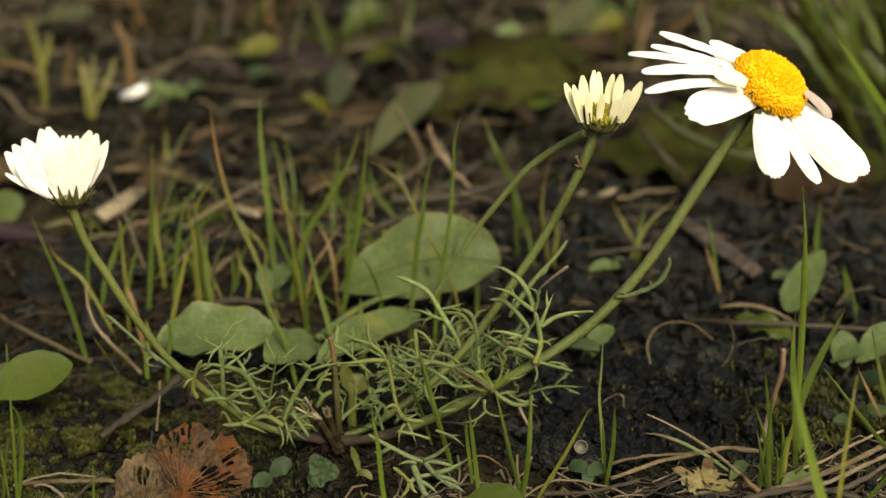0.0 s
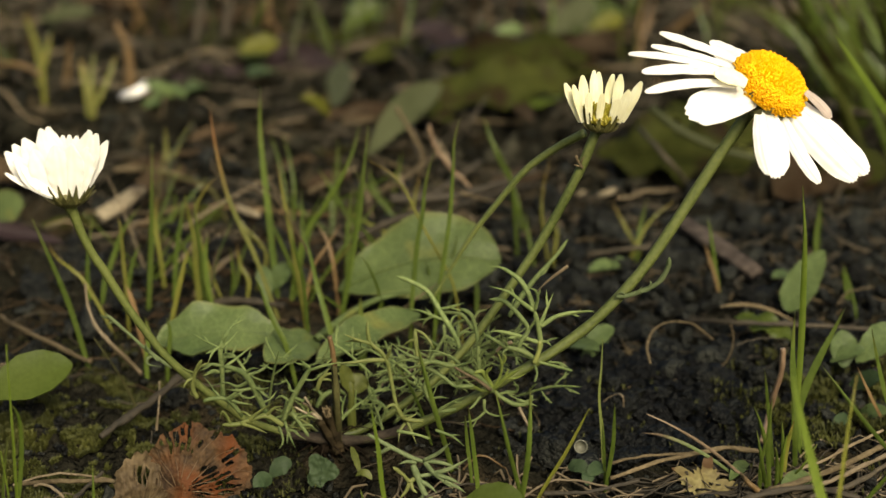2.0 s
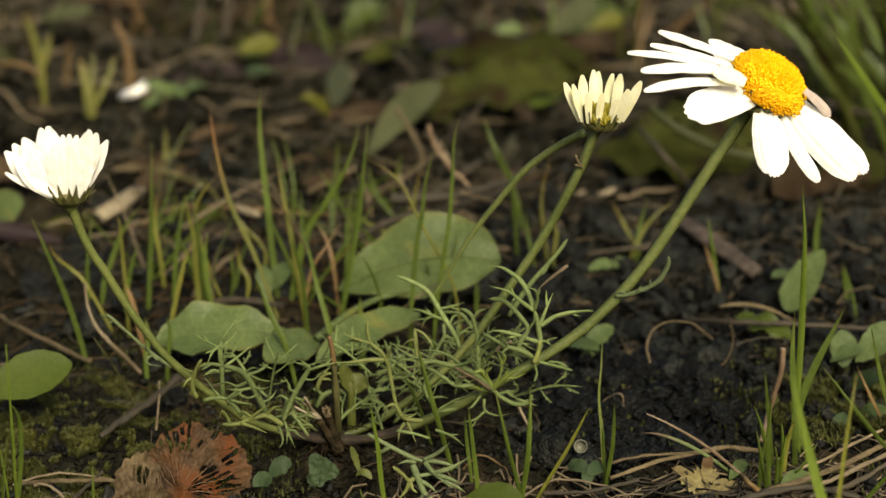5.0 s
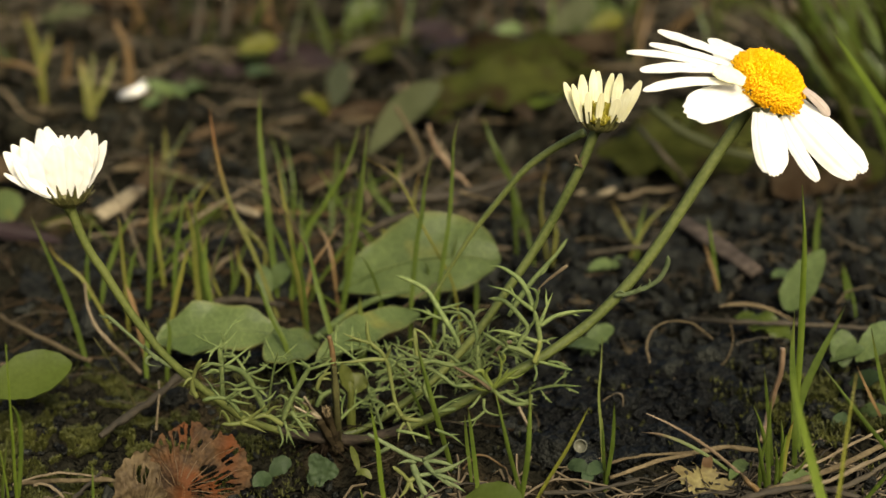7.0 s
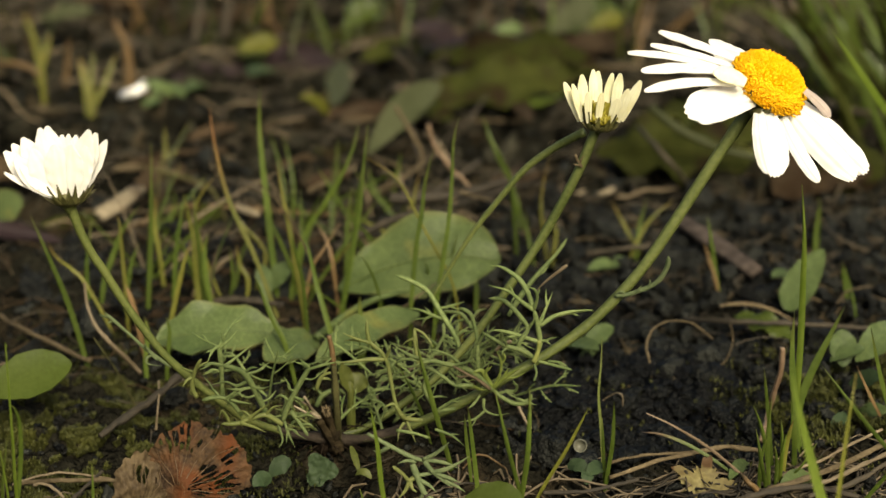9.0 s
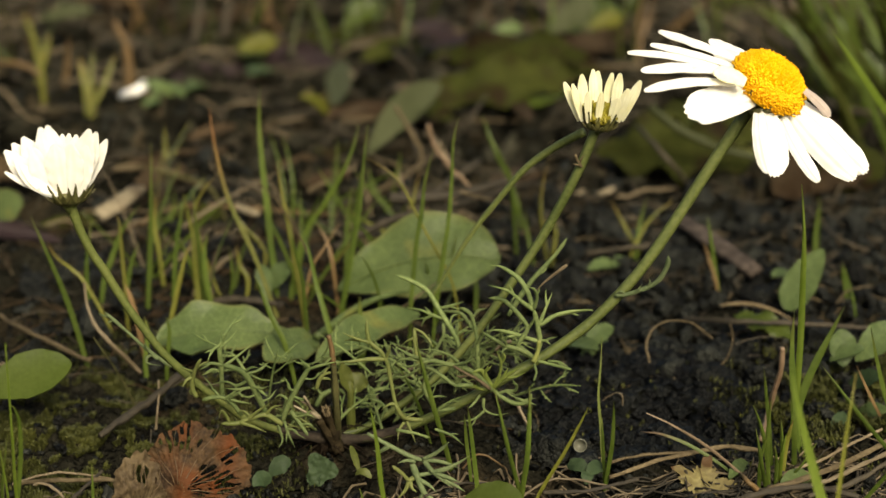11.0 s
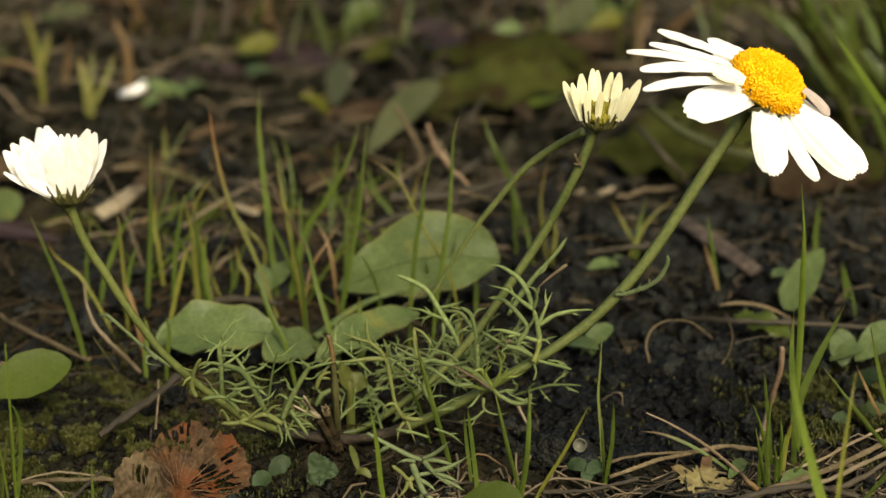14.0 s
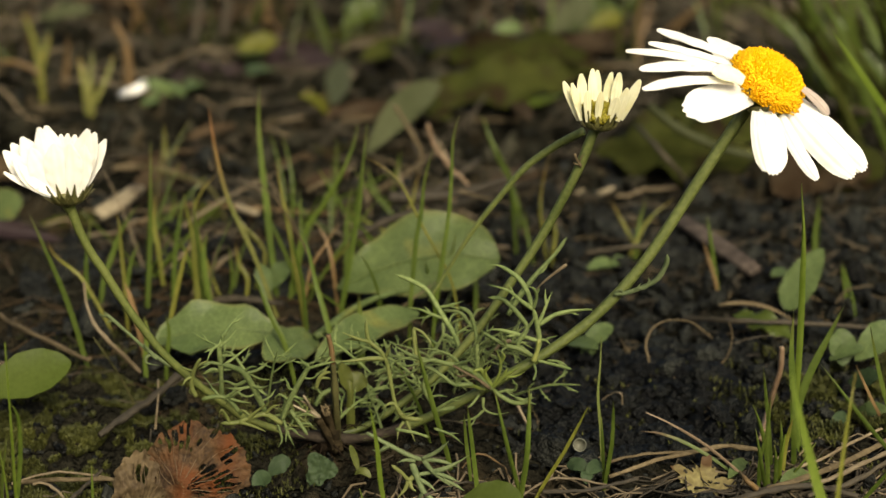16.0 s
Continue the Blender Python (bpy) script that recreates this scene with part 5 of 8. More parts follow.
cut_leaf(PLANT, [(0.40, [(22.1, 10.0, 12.7), (21.2, 10.5, 15.5), (19.3, 11.5, 18.4), (17.7, 12.5, 20.9), (15.9, 13.6, 23.4), (12.7, 14.9, 24.8), (10.1, 16.0, 25.4)]), (0.30, [(19.3, 11.5, 18.4), (17.0, 12.1, 19.0), (14.8, 13.1, 19.6), (12.0, 14.5, 19.6)]), (0.30, [(18.1, 12.3, 20.3), (20.1, 11.6, 21.0), (22.8, 10.3, 22.4)]), (0.25, [(21.2, 10.5, 15.5), (23.0, 9.5, 17.0), (24.5, 8.5, 17.0)]), (0.25, [(20.0, 11.0, 17.0), (20.6, 11.5, 18.9), (21.8, 12.0, 19.3)]), (0.25, [(17.0, 12.1, 19.0), (15.6, 12.7, 17.9), (14.9, 13.4, 16.1)])], FEATHER)
cut_leaf(PLANT, [(0.35, [(25.8, 12.0, 14.4), (23.9, 12.7, 16.9), (22.1, 13.6, 18.8), (18.5, 15.0, 18.6)]), (0.30, [(23.9, 12.7, 16.9), (25.3, 13.7, 19.1), (27.1, 14.7, 19.3)]), (0.30, [(22.9, 13.2, 17.8), (21.1, 13.5, 16.9), (19.5, 14.2, 14.6)])], FEATHER)
cut_leaf(PLANT, [(0.35, [(16.4, 8.0, 11.6), (18.1, 8.7, 14.4), (19.1, 9.3, 16.4), (18.9, 10.0, 18.4)]), (0.25, [(18.1, 8.7, 14.4), (16.4, 9.7, 15.1), (15.1, 10.7, 14.2)]), (0.25, [(18.5, 9.0, 15.4), (20.1, 8.0, 15.4), (21.2, 7.0, 15.1)]), (0.25, [(17.2, 8.3, 12.8), (19.5, 7.3, 13.4), (21.0, 6.3, 14.5)])], FEATHER)
cut_leaf(PLANT, [(0.35, [(3.6, 12.0, 0.5), (5.2, 12.6, 2.6), (6.6, 13.1, 3.5), (8.9, 14.0, 3.3)]), (0.30, [(5.2, 12.6, 2.6), (4.7, 13.1, 4.7), (3.6, 13.6, 5.8)]), (0.30, [(6.6, 13.1, 3.5), (7.4, 13.7, 5.6), (8.7, 14.1, 6.3)]), (0.25, [(4.1, 12.2, 1.4), (2.6, 11.7, 2.5), (1.3, 11.1, 2.3)])], FEATHER)
cut_leaf(PLANT, [(0.35, [(5.5, 6.0, 5.1), (7.7, 5.2, 4.3), (9.0, 4.0, 2.6)]), (0.30, [(6.5, 5.7, 4.9), (6.0, 6.3, 6.7), (5.2, 6.7, 7.1)]), (0.25, [(7.7, 5.2, 4.3), (6.9, 4.4, 3.2), (7.3, 3.2, 2.2)])], FEATHER)
cut_leaf(PLANT, [(0.35, [(-5.1, 14.0, -0.4), (-3.8, 14.5, 1.7), (-1.2, 15.3, 2.5), (0.4, 16.0, 1.2)]), (0.30, [(-3.8, 14.5, 1.4), (-4.8, 14.3, 2.9), (-6.0, 14.1, 3.3)]), (0.25, [(-1.9, 15.2, 2.3), (-1.0, 15.5, 4.0), (0.3, 15.8, 4.4)])], FEATHER)
cut_leaf(PLANT, [(0.34, [(6.1, -17.5, 9.5), (9.8, -18.6, 7.8), (13.3, -19.4, 6.2), (15.7, -20.0, 5.6)]), (0.46, [(15.7, -20.0, 5.6), (17.2, -20.5, 3.8), (18.9, -21.2, 2.5), (20.6, -22.0, 1.5)]), (0.44, [(15.5, -19.9, 5.8), (18.0, -20.7, 7.6), (20.0, -21.9, 10.1)]), (0.40, [(15.8, -20.0, 5.8), (19.0, -19.6, 5.1), (22.0, -19.0, 3.5)]), (0.40, [(17.0, -20.5, 3.6), (19.5, -20.8, 4.5), (21.7, -21.1, 5.9), (23.6, -21.5, 7.5)]), (0.40, [(17.4, -20.6, 3.6), (19.7, -21.4, 3.2), (21.9, -22.6, 2.8)]), (0.38, [(14.3, -19.7, 5.3), (12.8, -20.1, 5.7), (11.3, -20.7, 5.5)]), (0.38, [(9.9, -18.7, 7.8), (8.2, -18.2, 6.4), (7.0, -17.7, 6.4)]), (0.40, [(19.1, -21.2, 2.7), (21.0, -21.6, 1.8), (22.7, -22.2, 0.9)])], FEATHER_DULL)
cut_leaf(PLANT, [(0.46, [(13.7, -20.0, 5.0), (14.7, -20.5, 2.5), (15.8, -21.2, 0.1), (18.0, -22.0, -1.4)]), (0.38, [(14.9, -20.4, 3.1), (17.2, -19.8, 3.2), (18.5, -19.4, 3.3)]), (0.40, [(15.8, -21.2, 0.1), (14.9, -20.7, -1.5), (14.5, -20.3, -2.7)]), (0.40, [(14.9, -20.6, 2.3), (16.6, -21.0, 1.5), (17.8, -21.6, 0.5)])], FEATHER_DULL)
cut_leaf(PLANT, [(0.40, [(14.5, -20.0, 2.9), (13.2, -20.4, 2.2), (12.0, -21.0, 3.8), (10.4, -22.0, 5.7)]), (0.40, [(13.2, -20.4, 2.2), (12.6, -20.7, 0.5), (11.1, -21.4, -1.1)]), (0.40, [(13.3, -20.4, 2.0), (13.7, -20.9, 0.9), (14.5, -21.4, 0.4)])], FEATHER_YELLOW)
cut_leaf(PLANT, [(0.30, [(10.9, -14.0, 8.4), (14.2, -14.5, 8.0), (16.6, -15.0, 7.4)]), (0.25, [(17.5, -14.0, 8.6), (20.5, -14.4, 7.5), (22.6, -15.0, 5.9)])], FEATHER)
cut_leaf(PLANT, [(0.40, [(30.6, 4.0, 22.2), (33.1, 4.9, 26.1), (35.7, 6.1, 29.2), (39.2, 7.8, 32.6), (41.2, 9.0, 35.2)]), (0.25, [(35.7, 6.1, 29.2), (36.9, 6.4, 29.7), (37.9, 7.1, 30.7)])], FEATHER)
cut_leaf(PLANT, [(0.40, [(34.8, -5.2, 17.2), (35.5, -5.2, 19.3), (35.7, -5.2, 21.5)])], FRESH_NODE)
rnd = random.Random(77)
for i in range(19):
    u = rnd.random()
    bx = -18 + 52 * u
    by = rnd.uniform(6, 22)
    a = rnd.uniform(0.1, 3.0) if rnd.random() < 0.75 else rnd.uniform(3.2, 6.2)
    ln = rnd.uniform(10, 19)
    b = Vector((bx, by, rnd.uniform(1, 7)))
    out = Vector((math.cos(a) * 0.9, -rnd.uniform(-0.6, 0.6), rnd.uniform(0.25, 0.8))).normalized()
    m = b + out * ln * 0.55 + Vector((0, 0, 1.5))
    e = b + out * ln + Vector((0, 0, rnd.uniform(-2, 2)))
    feather(PLANT, [b, m, e], pairs=rnd.choice((2, 3, 4)), reach=rnd.uniform(4, 7), thin=rnd.uniform(0.20, 0.28), seed=100 + i, material=FEATHER_YELLOW if rnd.random() < 0.12 else FEATHER)

# short low leaves crowding round the foot
for i in range(7):
    x, y = rnd.uniform(-15, 12), rnd.uniform(-2, 6)
    b = Vector((x, y, rnd.uniform(-0.5, 2)))
    out = Vector((rnd.uniform(-1, 1), rnd.uniform(-0.6, 0.3), rnd.uniform(0.1, 0.7))).normalized()
    ln = rnd.uniform(6, 11)
    feather(PLANT, [b, b + out * ln * 0.5 + Vector((0, 0, 1)), b + out * ln], pairs=3, reach=rnd.uniform(3, 5), thin=rnd.uniform(0.24, 0.32), seed=300 + i, material=FEATHER_YELLOW if i % 6 == 0 else FEATHER)

# withered foot of the plant
bm = bmesh.new()
bmesh.ops.create_icosphere(bm, subdivisions=4, radius=1)
for v in bm.verts:
    q = v.co.copy()
    k = 1 + 0.5 * noise.noise(Vector((q.x * 2.5, q.y * 2.5, q.z * 0.8))) + 0.3 * noise.noise(Vector((q.x * 9, q.y * 9, q.z * 1.2)))
    v.co = Vector((-2.0 + q.x * 2.6 * k, -1.5 + q.y * 2.2 * k, -0.6 + q.z * 2.2 * k))
part("root_crown", bm, CROWN, PLANT, "dark brown fibrous root crown")
crown = random.Random(8)
bm = bmesh.new()
for k in range(26):
    a = crown.uniform(0, 6.28)
    p = Vector((-2.0 + math.cos(a) * 1.8, -1.5 + math.sin(a) * 1.8, crown.uniform(-1.2, 1.2)))
    o = Vector((math.cos(a), math.sin(a) - 0.3, crown.uniform(-0.5, 0.5)))
    ln = crown.uniform(3, 9)
    tube(bm, [p, p + o * ln * 0.5 + Vector((0, 0, crown.uniform(-0.6, 0.9))), p + o * ln + Vector((crown.uniform(-2, 2), 0, -1.5))], 0.2, 0.08, 5, 8)
part("fibrous_root", bm, CROWN, PLANT, "thin brown root fibres")
bm = bmesh.new()
tube(bm, [(-0.2, -3, -0.7), (-0.3, -4, 2.3), (-0.8, -5, 5.1), (-1.4, -6.5, 7.5), (-1.6, -7.5, 9.4)], 1.1, 0.66, 12, 18, 0.35, wobble=0.6)
tube(bm, [(-0.4, -3.4, 0.0), (-1.2, -4.4, 2.5), (-2.2, -5.6, 4.8), (-2.9, -6.8, 6.9)], 1.0, 0.66, 10, 14, 0.4, wobble=0.7)
stub = part("withered_stub", bm, STEM_RED, PLANT, "brown withered stem stub")
bm = bmesh.new()
for k in range(9):
    a = k * 0.698
    p = Vector((-1.6, -7.6, 9.2))
    o = Vector((math.cos(a) * 0.55, -0.18 + math.sin(a) * 0.3, math.sin(a) * 0.42))
    tube(bm, [p + o * 0.95 + Vector((0.25, 0.2, -0.9)), p + o * 1.05, p + o * 1.1 + Vector((-0.1, -0.1, 0.35 + 0.25 * math.sin(a * 5)))], 0.2, 0.13, 5, 5)
part("torn_rim", bm, DRY_STALK, stub, "tan torn rim of the stub")
bm = bmesh.new()
tube(bm, [(-3.1, -7.2, 7.7), (-4.0, -8.2, 9.7), (-4.7, -9, 10.9), (-5.5, -9.5, 11.6)], 0.36, 0.16, 6, 8, 0.2, wobble=0.3)
tube(bm, [(-3.1, -7.2, 7.9), (-4.0, -8.6, 9.9), (-4.5, -9.4, 11.5), (-5.1, -10, 12.9)], 0.34, 0.22, 6, 8, 0.2, wobble=0.3)
tube(bm, [(-3.3, -7.2, 7.4), (-4.4, -8.4, 8.7), (-5.5, -9.2, 9.8), (-6.9, -10, 11.1)], 0.38, 0.14, 6, 8, 0.2, wobble=0.3)
tube(bm, [(-2.8, -7, 7.4), (-3.5, -8, 8.4), (-4.2, -8.6, 9.4)], 0.45, 0.3, 6, 6, 0.2, wobble=0.3)
part("splinter", bm, WHITE_CHIP, PLANT, "pale torn splinters")
bm = bmesh.new()
tube(bm, [(0.2, -2.2, 0.0), (0.3, -7.0, 8.5), (0.2, -8.0, 14.4), (0.0, -8.0, 18.1)], 0.55, 0.5, 10, 16, 0.3, wobble=0.4)
stalk_foot = part("withered_stalk", bm, OLIVE_STALK, PLANT, "olive withered stalk with a brown torn tip")
bm = bmesh.new()
tube(bm, [(0.0, -8.0, 18.0), (-0.2, -8.0, 20.8), (-0.7, -8.0, 23.5)], 0.5, 0.34, 9, 10, 0.2, wobble=0.3)
part("stalk_tip", bm, GRASS_RED, stalk_foot, "reddish brown torn tip")
bm = bmesh.new()
tube(bm, [(-1.2, -2.0, 0.2), (0.7, -1.2, 0.0), (5.3, -3.0, 1.4), (10.7, -4.5, 3.5), (13.4, -4.8, 4.8)], 0.98, 0.72, 14, 24, 0.25, wobble=0.35)
part("stem_foot", bm, STEM_PURPLE, PLANT, "purplish brown lower stem")
bm = bmesh.new()
tube(bm, [(0.7, -2.4, 1.2), (-3.2, -3.0, 1.6), (-7.8, -3.5, 2.5), (-10.8, -4.0, 3.7)], 0.9, 0.62, 12, 20, 0.2, wobble=0.35)
part("stem_foot", bm, STEM_PURPLE, PLANT, "purplish brown lower stem")


# ---- broad-leaved plants ----
PLANTAIN = root("broad_leaved_plant", (1.5, 58.0, 0.0), "low plantain with broad green spotted leaves lying on the soil", "plant")
broad_leaf(PLANTAIN, (-3.6, 60.9, 4.8), (31.0, 56.7, 13.0), 19.5, (0.05, -0.75, 0.75), LEAF, bow=0, rise=3.8, shape=0.59, vein=0.5, ripple=0.12, cup=0.2)
broad_leaf(PLANTAIN, (-10.9, 33.9, 5.0), (-38.2, 33.1, 5.0), 13, (0.05, -0.45, 0.9), LEAF, rise=2.0, shape=0.6, vein=0.4, ripple=0.12, cup=0.2)
broad_leaf(PLANTAIN, (-5.6, 22.8, 5.0), (14.1, 42.1, 7.0), 7.5, (0.0, -0.55, 0.85), LEAF, rise=1.8, shape=0.5, vein=0.3, ripple=0.12, cup=0.2)
broad_leaf(PLANTAIN, (-6.6, 36.3, 4.0), (-15.1, 20.6, 6.0), 9, (0.1, -0.6, 0.8), LEAF, rise=1.0, shape=0.5, vein=0.3)
bm = bmesh.new()
tube(bm, [(-6.4, 34, 5.2), (-1.1, 42, 6.6), (3.2, 48, 7.1), (9.0, 52, 7.6), (17.2, 56, 7.0)], 0.8, 0.5, 8, 14)
part("petiole", bm, LEAF, PLANTAIN)


def small_leaf(base, tip, width, facing, material, label, rise=1.0, shape=0.55, category="leaf", name="leaf", cup=0.12, vein=0.3, bow=0.0, ripple=0.06, group="", serrate=0.0):
    """A single leaf that is a thing of its own."""
    ob = broad_leaf(None, base, tip, width, facing, material, bow=bow, rise=rise, shape=shape, cup=cup, vein=vein, ripple=ripple, name=name, at=base, serrate=serrate, steps=40 if serrate else 56 if ripple < 0.02 else 34)
    return tagged(ob, label, category, group)


small_leaf((-64.9, 4, 6.6), (-49.2, 8, 11.0), 9.4, (0.05, -0.62, 0.78), LEAF_FRESH, "fresh green oval leaf beside the moss", rise=0.6, vein=0.03, ripple=0.01, bow=0.0)
small_leaf((92.6, 59, 1.0), (100.1, 61, 14.1), 7.2, (-0.4, -0.85, 0.35), LEAF_BLUE, "grey-green toothed leaf standing on the soil", bow=-0.4, rise=0, shape=0.42, serrate=0.17, vein=0.12, ripple=0.03)
small_leaf((99.1, 79.9, 0.0), (90.5, 66.0, 6.0), 3.0, (0, -0.6, 0.8), LEAF_BLUE, "small grey-green leaf on the soil")
small_leaf((98.1, 29.1, 1.0), (97.8, 32.0, 7.9), 5.6, (0.1, -0.9, 0.4), LEAF_BLUE, "small rounded green leaf standing up", rise=0)
small_leaf((95.5, 29.6, 2.0), (101.7, 28.3, 5.0), 3.2, (0.1, -0.5, 0.8), LEAF_BLUE, "small folded green leaf")
small_leaf((100.6, 29.6, 2.0), (108.5, 30.2, 9.0), 6.0, (0.1, -0.7, 0.7), LEAF_BLUE, "small rounded grey-green leaf")
small_leaf((80.0, 50.7, 3.0), (90.0, 41.0, 2.0), 5.5, (0.2, -0.6, 0.8), LEAF_FRESH, "olive leaf with a pale withered edge", serrate=0.3, ripple=0.3)
small_leaf((93.1, 51.8, 1.0), (76.2, 48.6, 6.0), 0.9, (0.0, -0.5, 0.8), DRY_STALK, "pale curled dry leaf", rise=2.0)
small_leaf((-11.0, -15.2, 0.0), (-7.4, -14.0, 1.9), 3.2, (0, -0.8, 0.5), SEEDLING_SHADED, "small seedling leaf, green darkened for shade")
small_leaf((-13.5, -18.7, 0.0), (-10.9, -16.0, -0.7), 3.0, (0, -0.8, 0.5), SEEDLING_SHADED, "small seedling leaf, green darkened for shade")
small_leaf((44.2, -14.1, 0.0), (40.7, -12.0, 0.2), 2.7, (0, -0.6, 0.8), SEEDLING_SHADED, "tiny seedling leaf, green darkened for shade")
small_leaf((43.7, -15.4, 0.0), (47.1, -12.0, -0.0), 2.7, (0, -0.6, 0.8), SEEDLING_SHADED, "tiny seedling leaf, green darkened for shade")
small_leaf((43.9, -15.4, 0.0), (43.6, -17.0, -0.5), 2.2, (0, -0.6, 0.8), SEEDLING_SHADED, "tiny seedling leaf, green darkened for shade")
small_leaf((22.1, -22, -1.4), (32.2, -25, 1.1), 5.0, (0, -0.6, 0.8), LEAF_FRESH, "fresh green rounded leaf close to the soil", rise=1.0, vein=0.05)
small_leaf((68.1, -16.2, 0.0), (73.0, -8.0, -1.2), 2.6, (0, -0.6, 0.8), LEAF_BLUE, "tiny grey-green leaf on soil")
small_leaf((76.5, -18.3, 0.0), (83.0, -14.0, -1.0), 3.0, (0, -0.6, 0.8), LEAF_BLUE, "small grey-green leaf beside the grass")
small_leaf((47.1, 38.3, 0.0), (53.7, 42.0, 4.1), 4.0, (0, -0.6, 0.8), LEAF_BLUE, "small grey-green leaf on the soil")
small_leaf((44.0, 42.1, 0.0), (50.1, 34.0, 2.5), 3.2, (0, -0.6, 0.8), LEAF_BLUE, "small grey-green leaf on the soil")
small_leaf((52.1, 85.3, 0.0), (59.1, 90.0, -0.4), 3.0, (0, -0.6, 0.8), LEAF_BLUE, "small pale green leaf on the soil")
small_leaf((58.2, 87.1, 0.0), (61.9, 92.0, -0.0), 2.4, (0, -0.6, 0.8), LEAF_BLUE, "small pale green leaf on the soil")
small_leaf((-96.0, 120.3, 0.0), (-84.8, 118.0, 5.5), 9.0, (0, -0.8, 0.5), LEAF, "pale green rounded leaf standing on the soil")
small_leaf((-20.4, 71.1, 0.0), (-14.5, 72.0, 6.6), 4.2, (0, -0.8, 0.5), LEAF_BLUE, "grey-green leaf between the grass")
small_leaf((-19.3, 66.1, 0.0), (-21.1, 70.0, 7.1), 3.6, (0, -0.8, 0.5), LEAF_BLUE, "grey-green leaf between the grass")

small_leaf((97.0, 20.7, 0.0), (102.0, 16.0, 4.7), 3.4, (0, -0.8, 0.5), SEEDLING_SHADED, "small leaf among moss in shade-darkened green")
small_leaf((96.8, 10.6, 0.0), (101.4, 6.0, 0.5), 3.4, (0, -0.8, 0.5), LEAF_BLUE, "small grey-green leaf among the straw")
small_leaf((90.0, 3.5, 0.0), (93.6, 6.0, 0.8), 2.4, (0, -0.8, 0.5), SEEDLING_SHADED, "small leaf among moss in shade-darkened green")
small_leaf((53.0, 45.6, 0.0), (47.0, 36.0, -0.8), 3.0, (0, -0.7, 0.7), LEAF_BLUE, "small grey-green leaf under the stem")

SEED[0] += 4

# leaves lying farther back
small_leaf((-2.2, 170.8, 2.0), (18.2, 210.7, 12.0), 9, (0.3, -0.7, 0.6), LEAF_GREY, "grey-green withered leaf lying on the soil", rise=3)
small_leaf((10.5, 214.5, 4.0), (60.6, 233.4, 8.0), 17, (0, -0.7, 0.7), LEAF_DULL, "broad olive withered leaf lying on the soil", rise=3, ripple=0.35)
small_leaf((14.2, 289.1, 2.0), (66.3, 259.8, 8.0), 16, (0, -0.6, 0.8), LEAF_DULL, "long dull green withered leaf", rise=2, ripple=0.35)
small_leaf((61.1, 166.9, 4.0), (102.0, 156.3, 4.0), 24, (0, -0.5, 0.85), LEAF_DULL, "broad dark olive leaf lying flat on the soil", rise=2, ripple=0.35)
small_leaf((85.5, 207.1, 6.0), (106.0, 171.1, 6.0), 20, (0, -0.6, 0.8), LEAF_DULL, "dull green leaf lying on the soil", rise=2, ripple=0.35)
small_leaf((-14.8, 221.9, 2.0), (-15.5, 290.0, 0.2), 8.5, (0.1, -0.9, 0.4), LEAF_GREY, "upright green leaf in the litter", rise=0)
small_leaf((45.8, 218.2, 3.0), (56.4, 250.0, 7.6), 14, (0, -0.9, 0.4), LEAF_FRESH, "dark green leaf standing in the litter")
small_leaf((-49.5, 280.6, 4.0), (-42.6, 330.0, -6.0), 11, (0, -0.8, 0.5), LEAF_FRESH, "yellow-green rounded leaf in the litter", rise=1)
small_leaf((-46.1, 269.1, 0.0), (-40.7, 290.0, -2.6), 8, (0, -0.6, 0.8), LEAF_BLUE, "grey-green leaf on the soil")
small_leaf((-74.2, 239.6, 0.0), (-63.3, 245.0, 0.4), 7, (0, -0.6, 0.8), LEAF_BLUE, "grey-green seedling leaf on the soil")
small_leaf((-64.1, 250.3, 0.0), (-59.8, 265.0, -1.9), 6, (0, -0.6, 0.8), LEAF_BLUE, "grey-green seedling leaf on the soil")
small_leaf((-74.3, 229.3, 0.0), (-70.7, 240.0, -1.0), 5, (0, -0.6, 0.8), LEAF_BLUE, "grey-green seedling leaf on the soil")
small_leaf((32.7, 333.6, 0.0), (52.8, 400.0, -12.9), 13, (0, -0.6, 0.8), LEAF_BLUE, "grey-green leaf on the soil")
small_leaf((-127.6, 333.6, 0.0), (-125.8, 380.0, -1.2), 14, (0, -0.6, 0.8), LEAF_BLUE, "dull green leaf in the litter")
small_leaf((-16.5, 353.2, 0.0), (-2.8, 400.0, -2.6), 18, (0, -0.6, 0.8), LEAF_FRESH, "soft green leaf far back")
small_leaf((66.3, 333.6, 0.0), (87.6, 380.0, 1.0), 20, (0, -0.8, 0.6), LEAF_FRESH, "soft green leaf far back")
small_leaf((75.9, 324.2, 0.0), (91.3, 370.0, -7.0), 10, (0, -0.8, 0.6), LEAF_YELLOW, "yellow withered leaf far back")
small_leaf((116.6, 333.6, 0.0), (150.1, 390.0, -1.0), 20, (0, -0.8, 0.6), LEAF_DULL, "dull green leaf far back")
small_leaf((11.2, 293.3, 2.0), (25.5, 340.0, 0.7), 15, (0, -0.8, 0.6), LEAF_PURPLE, "dark purple withered leaf in the litter")
small_leaf((58.3, 359.3, 2.0), (76.6, 470.0, -16.2), 16, (0, -0.8, 0.6), LEAF_PURPLE, "dark purple withered leaf in the litter")
small_leaf((40.2, 228.6, 2.0), (44.6, 195.0, 5.0), 5, (0, -0.8, 0.6), LEAF_TAN_DIM, "dimmed tan dry leaf under the olive leaf")
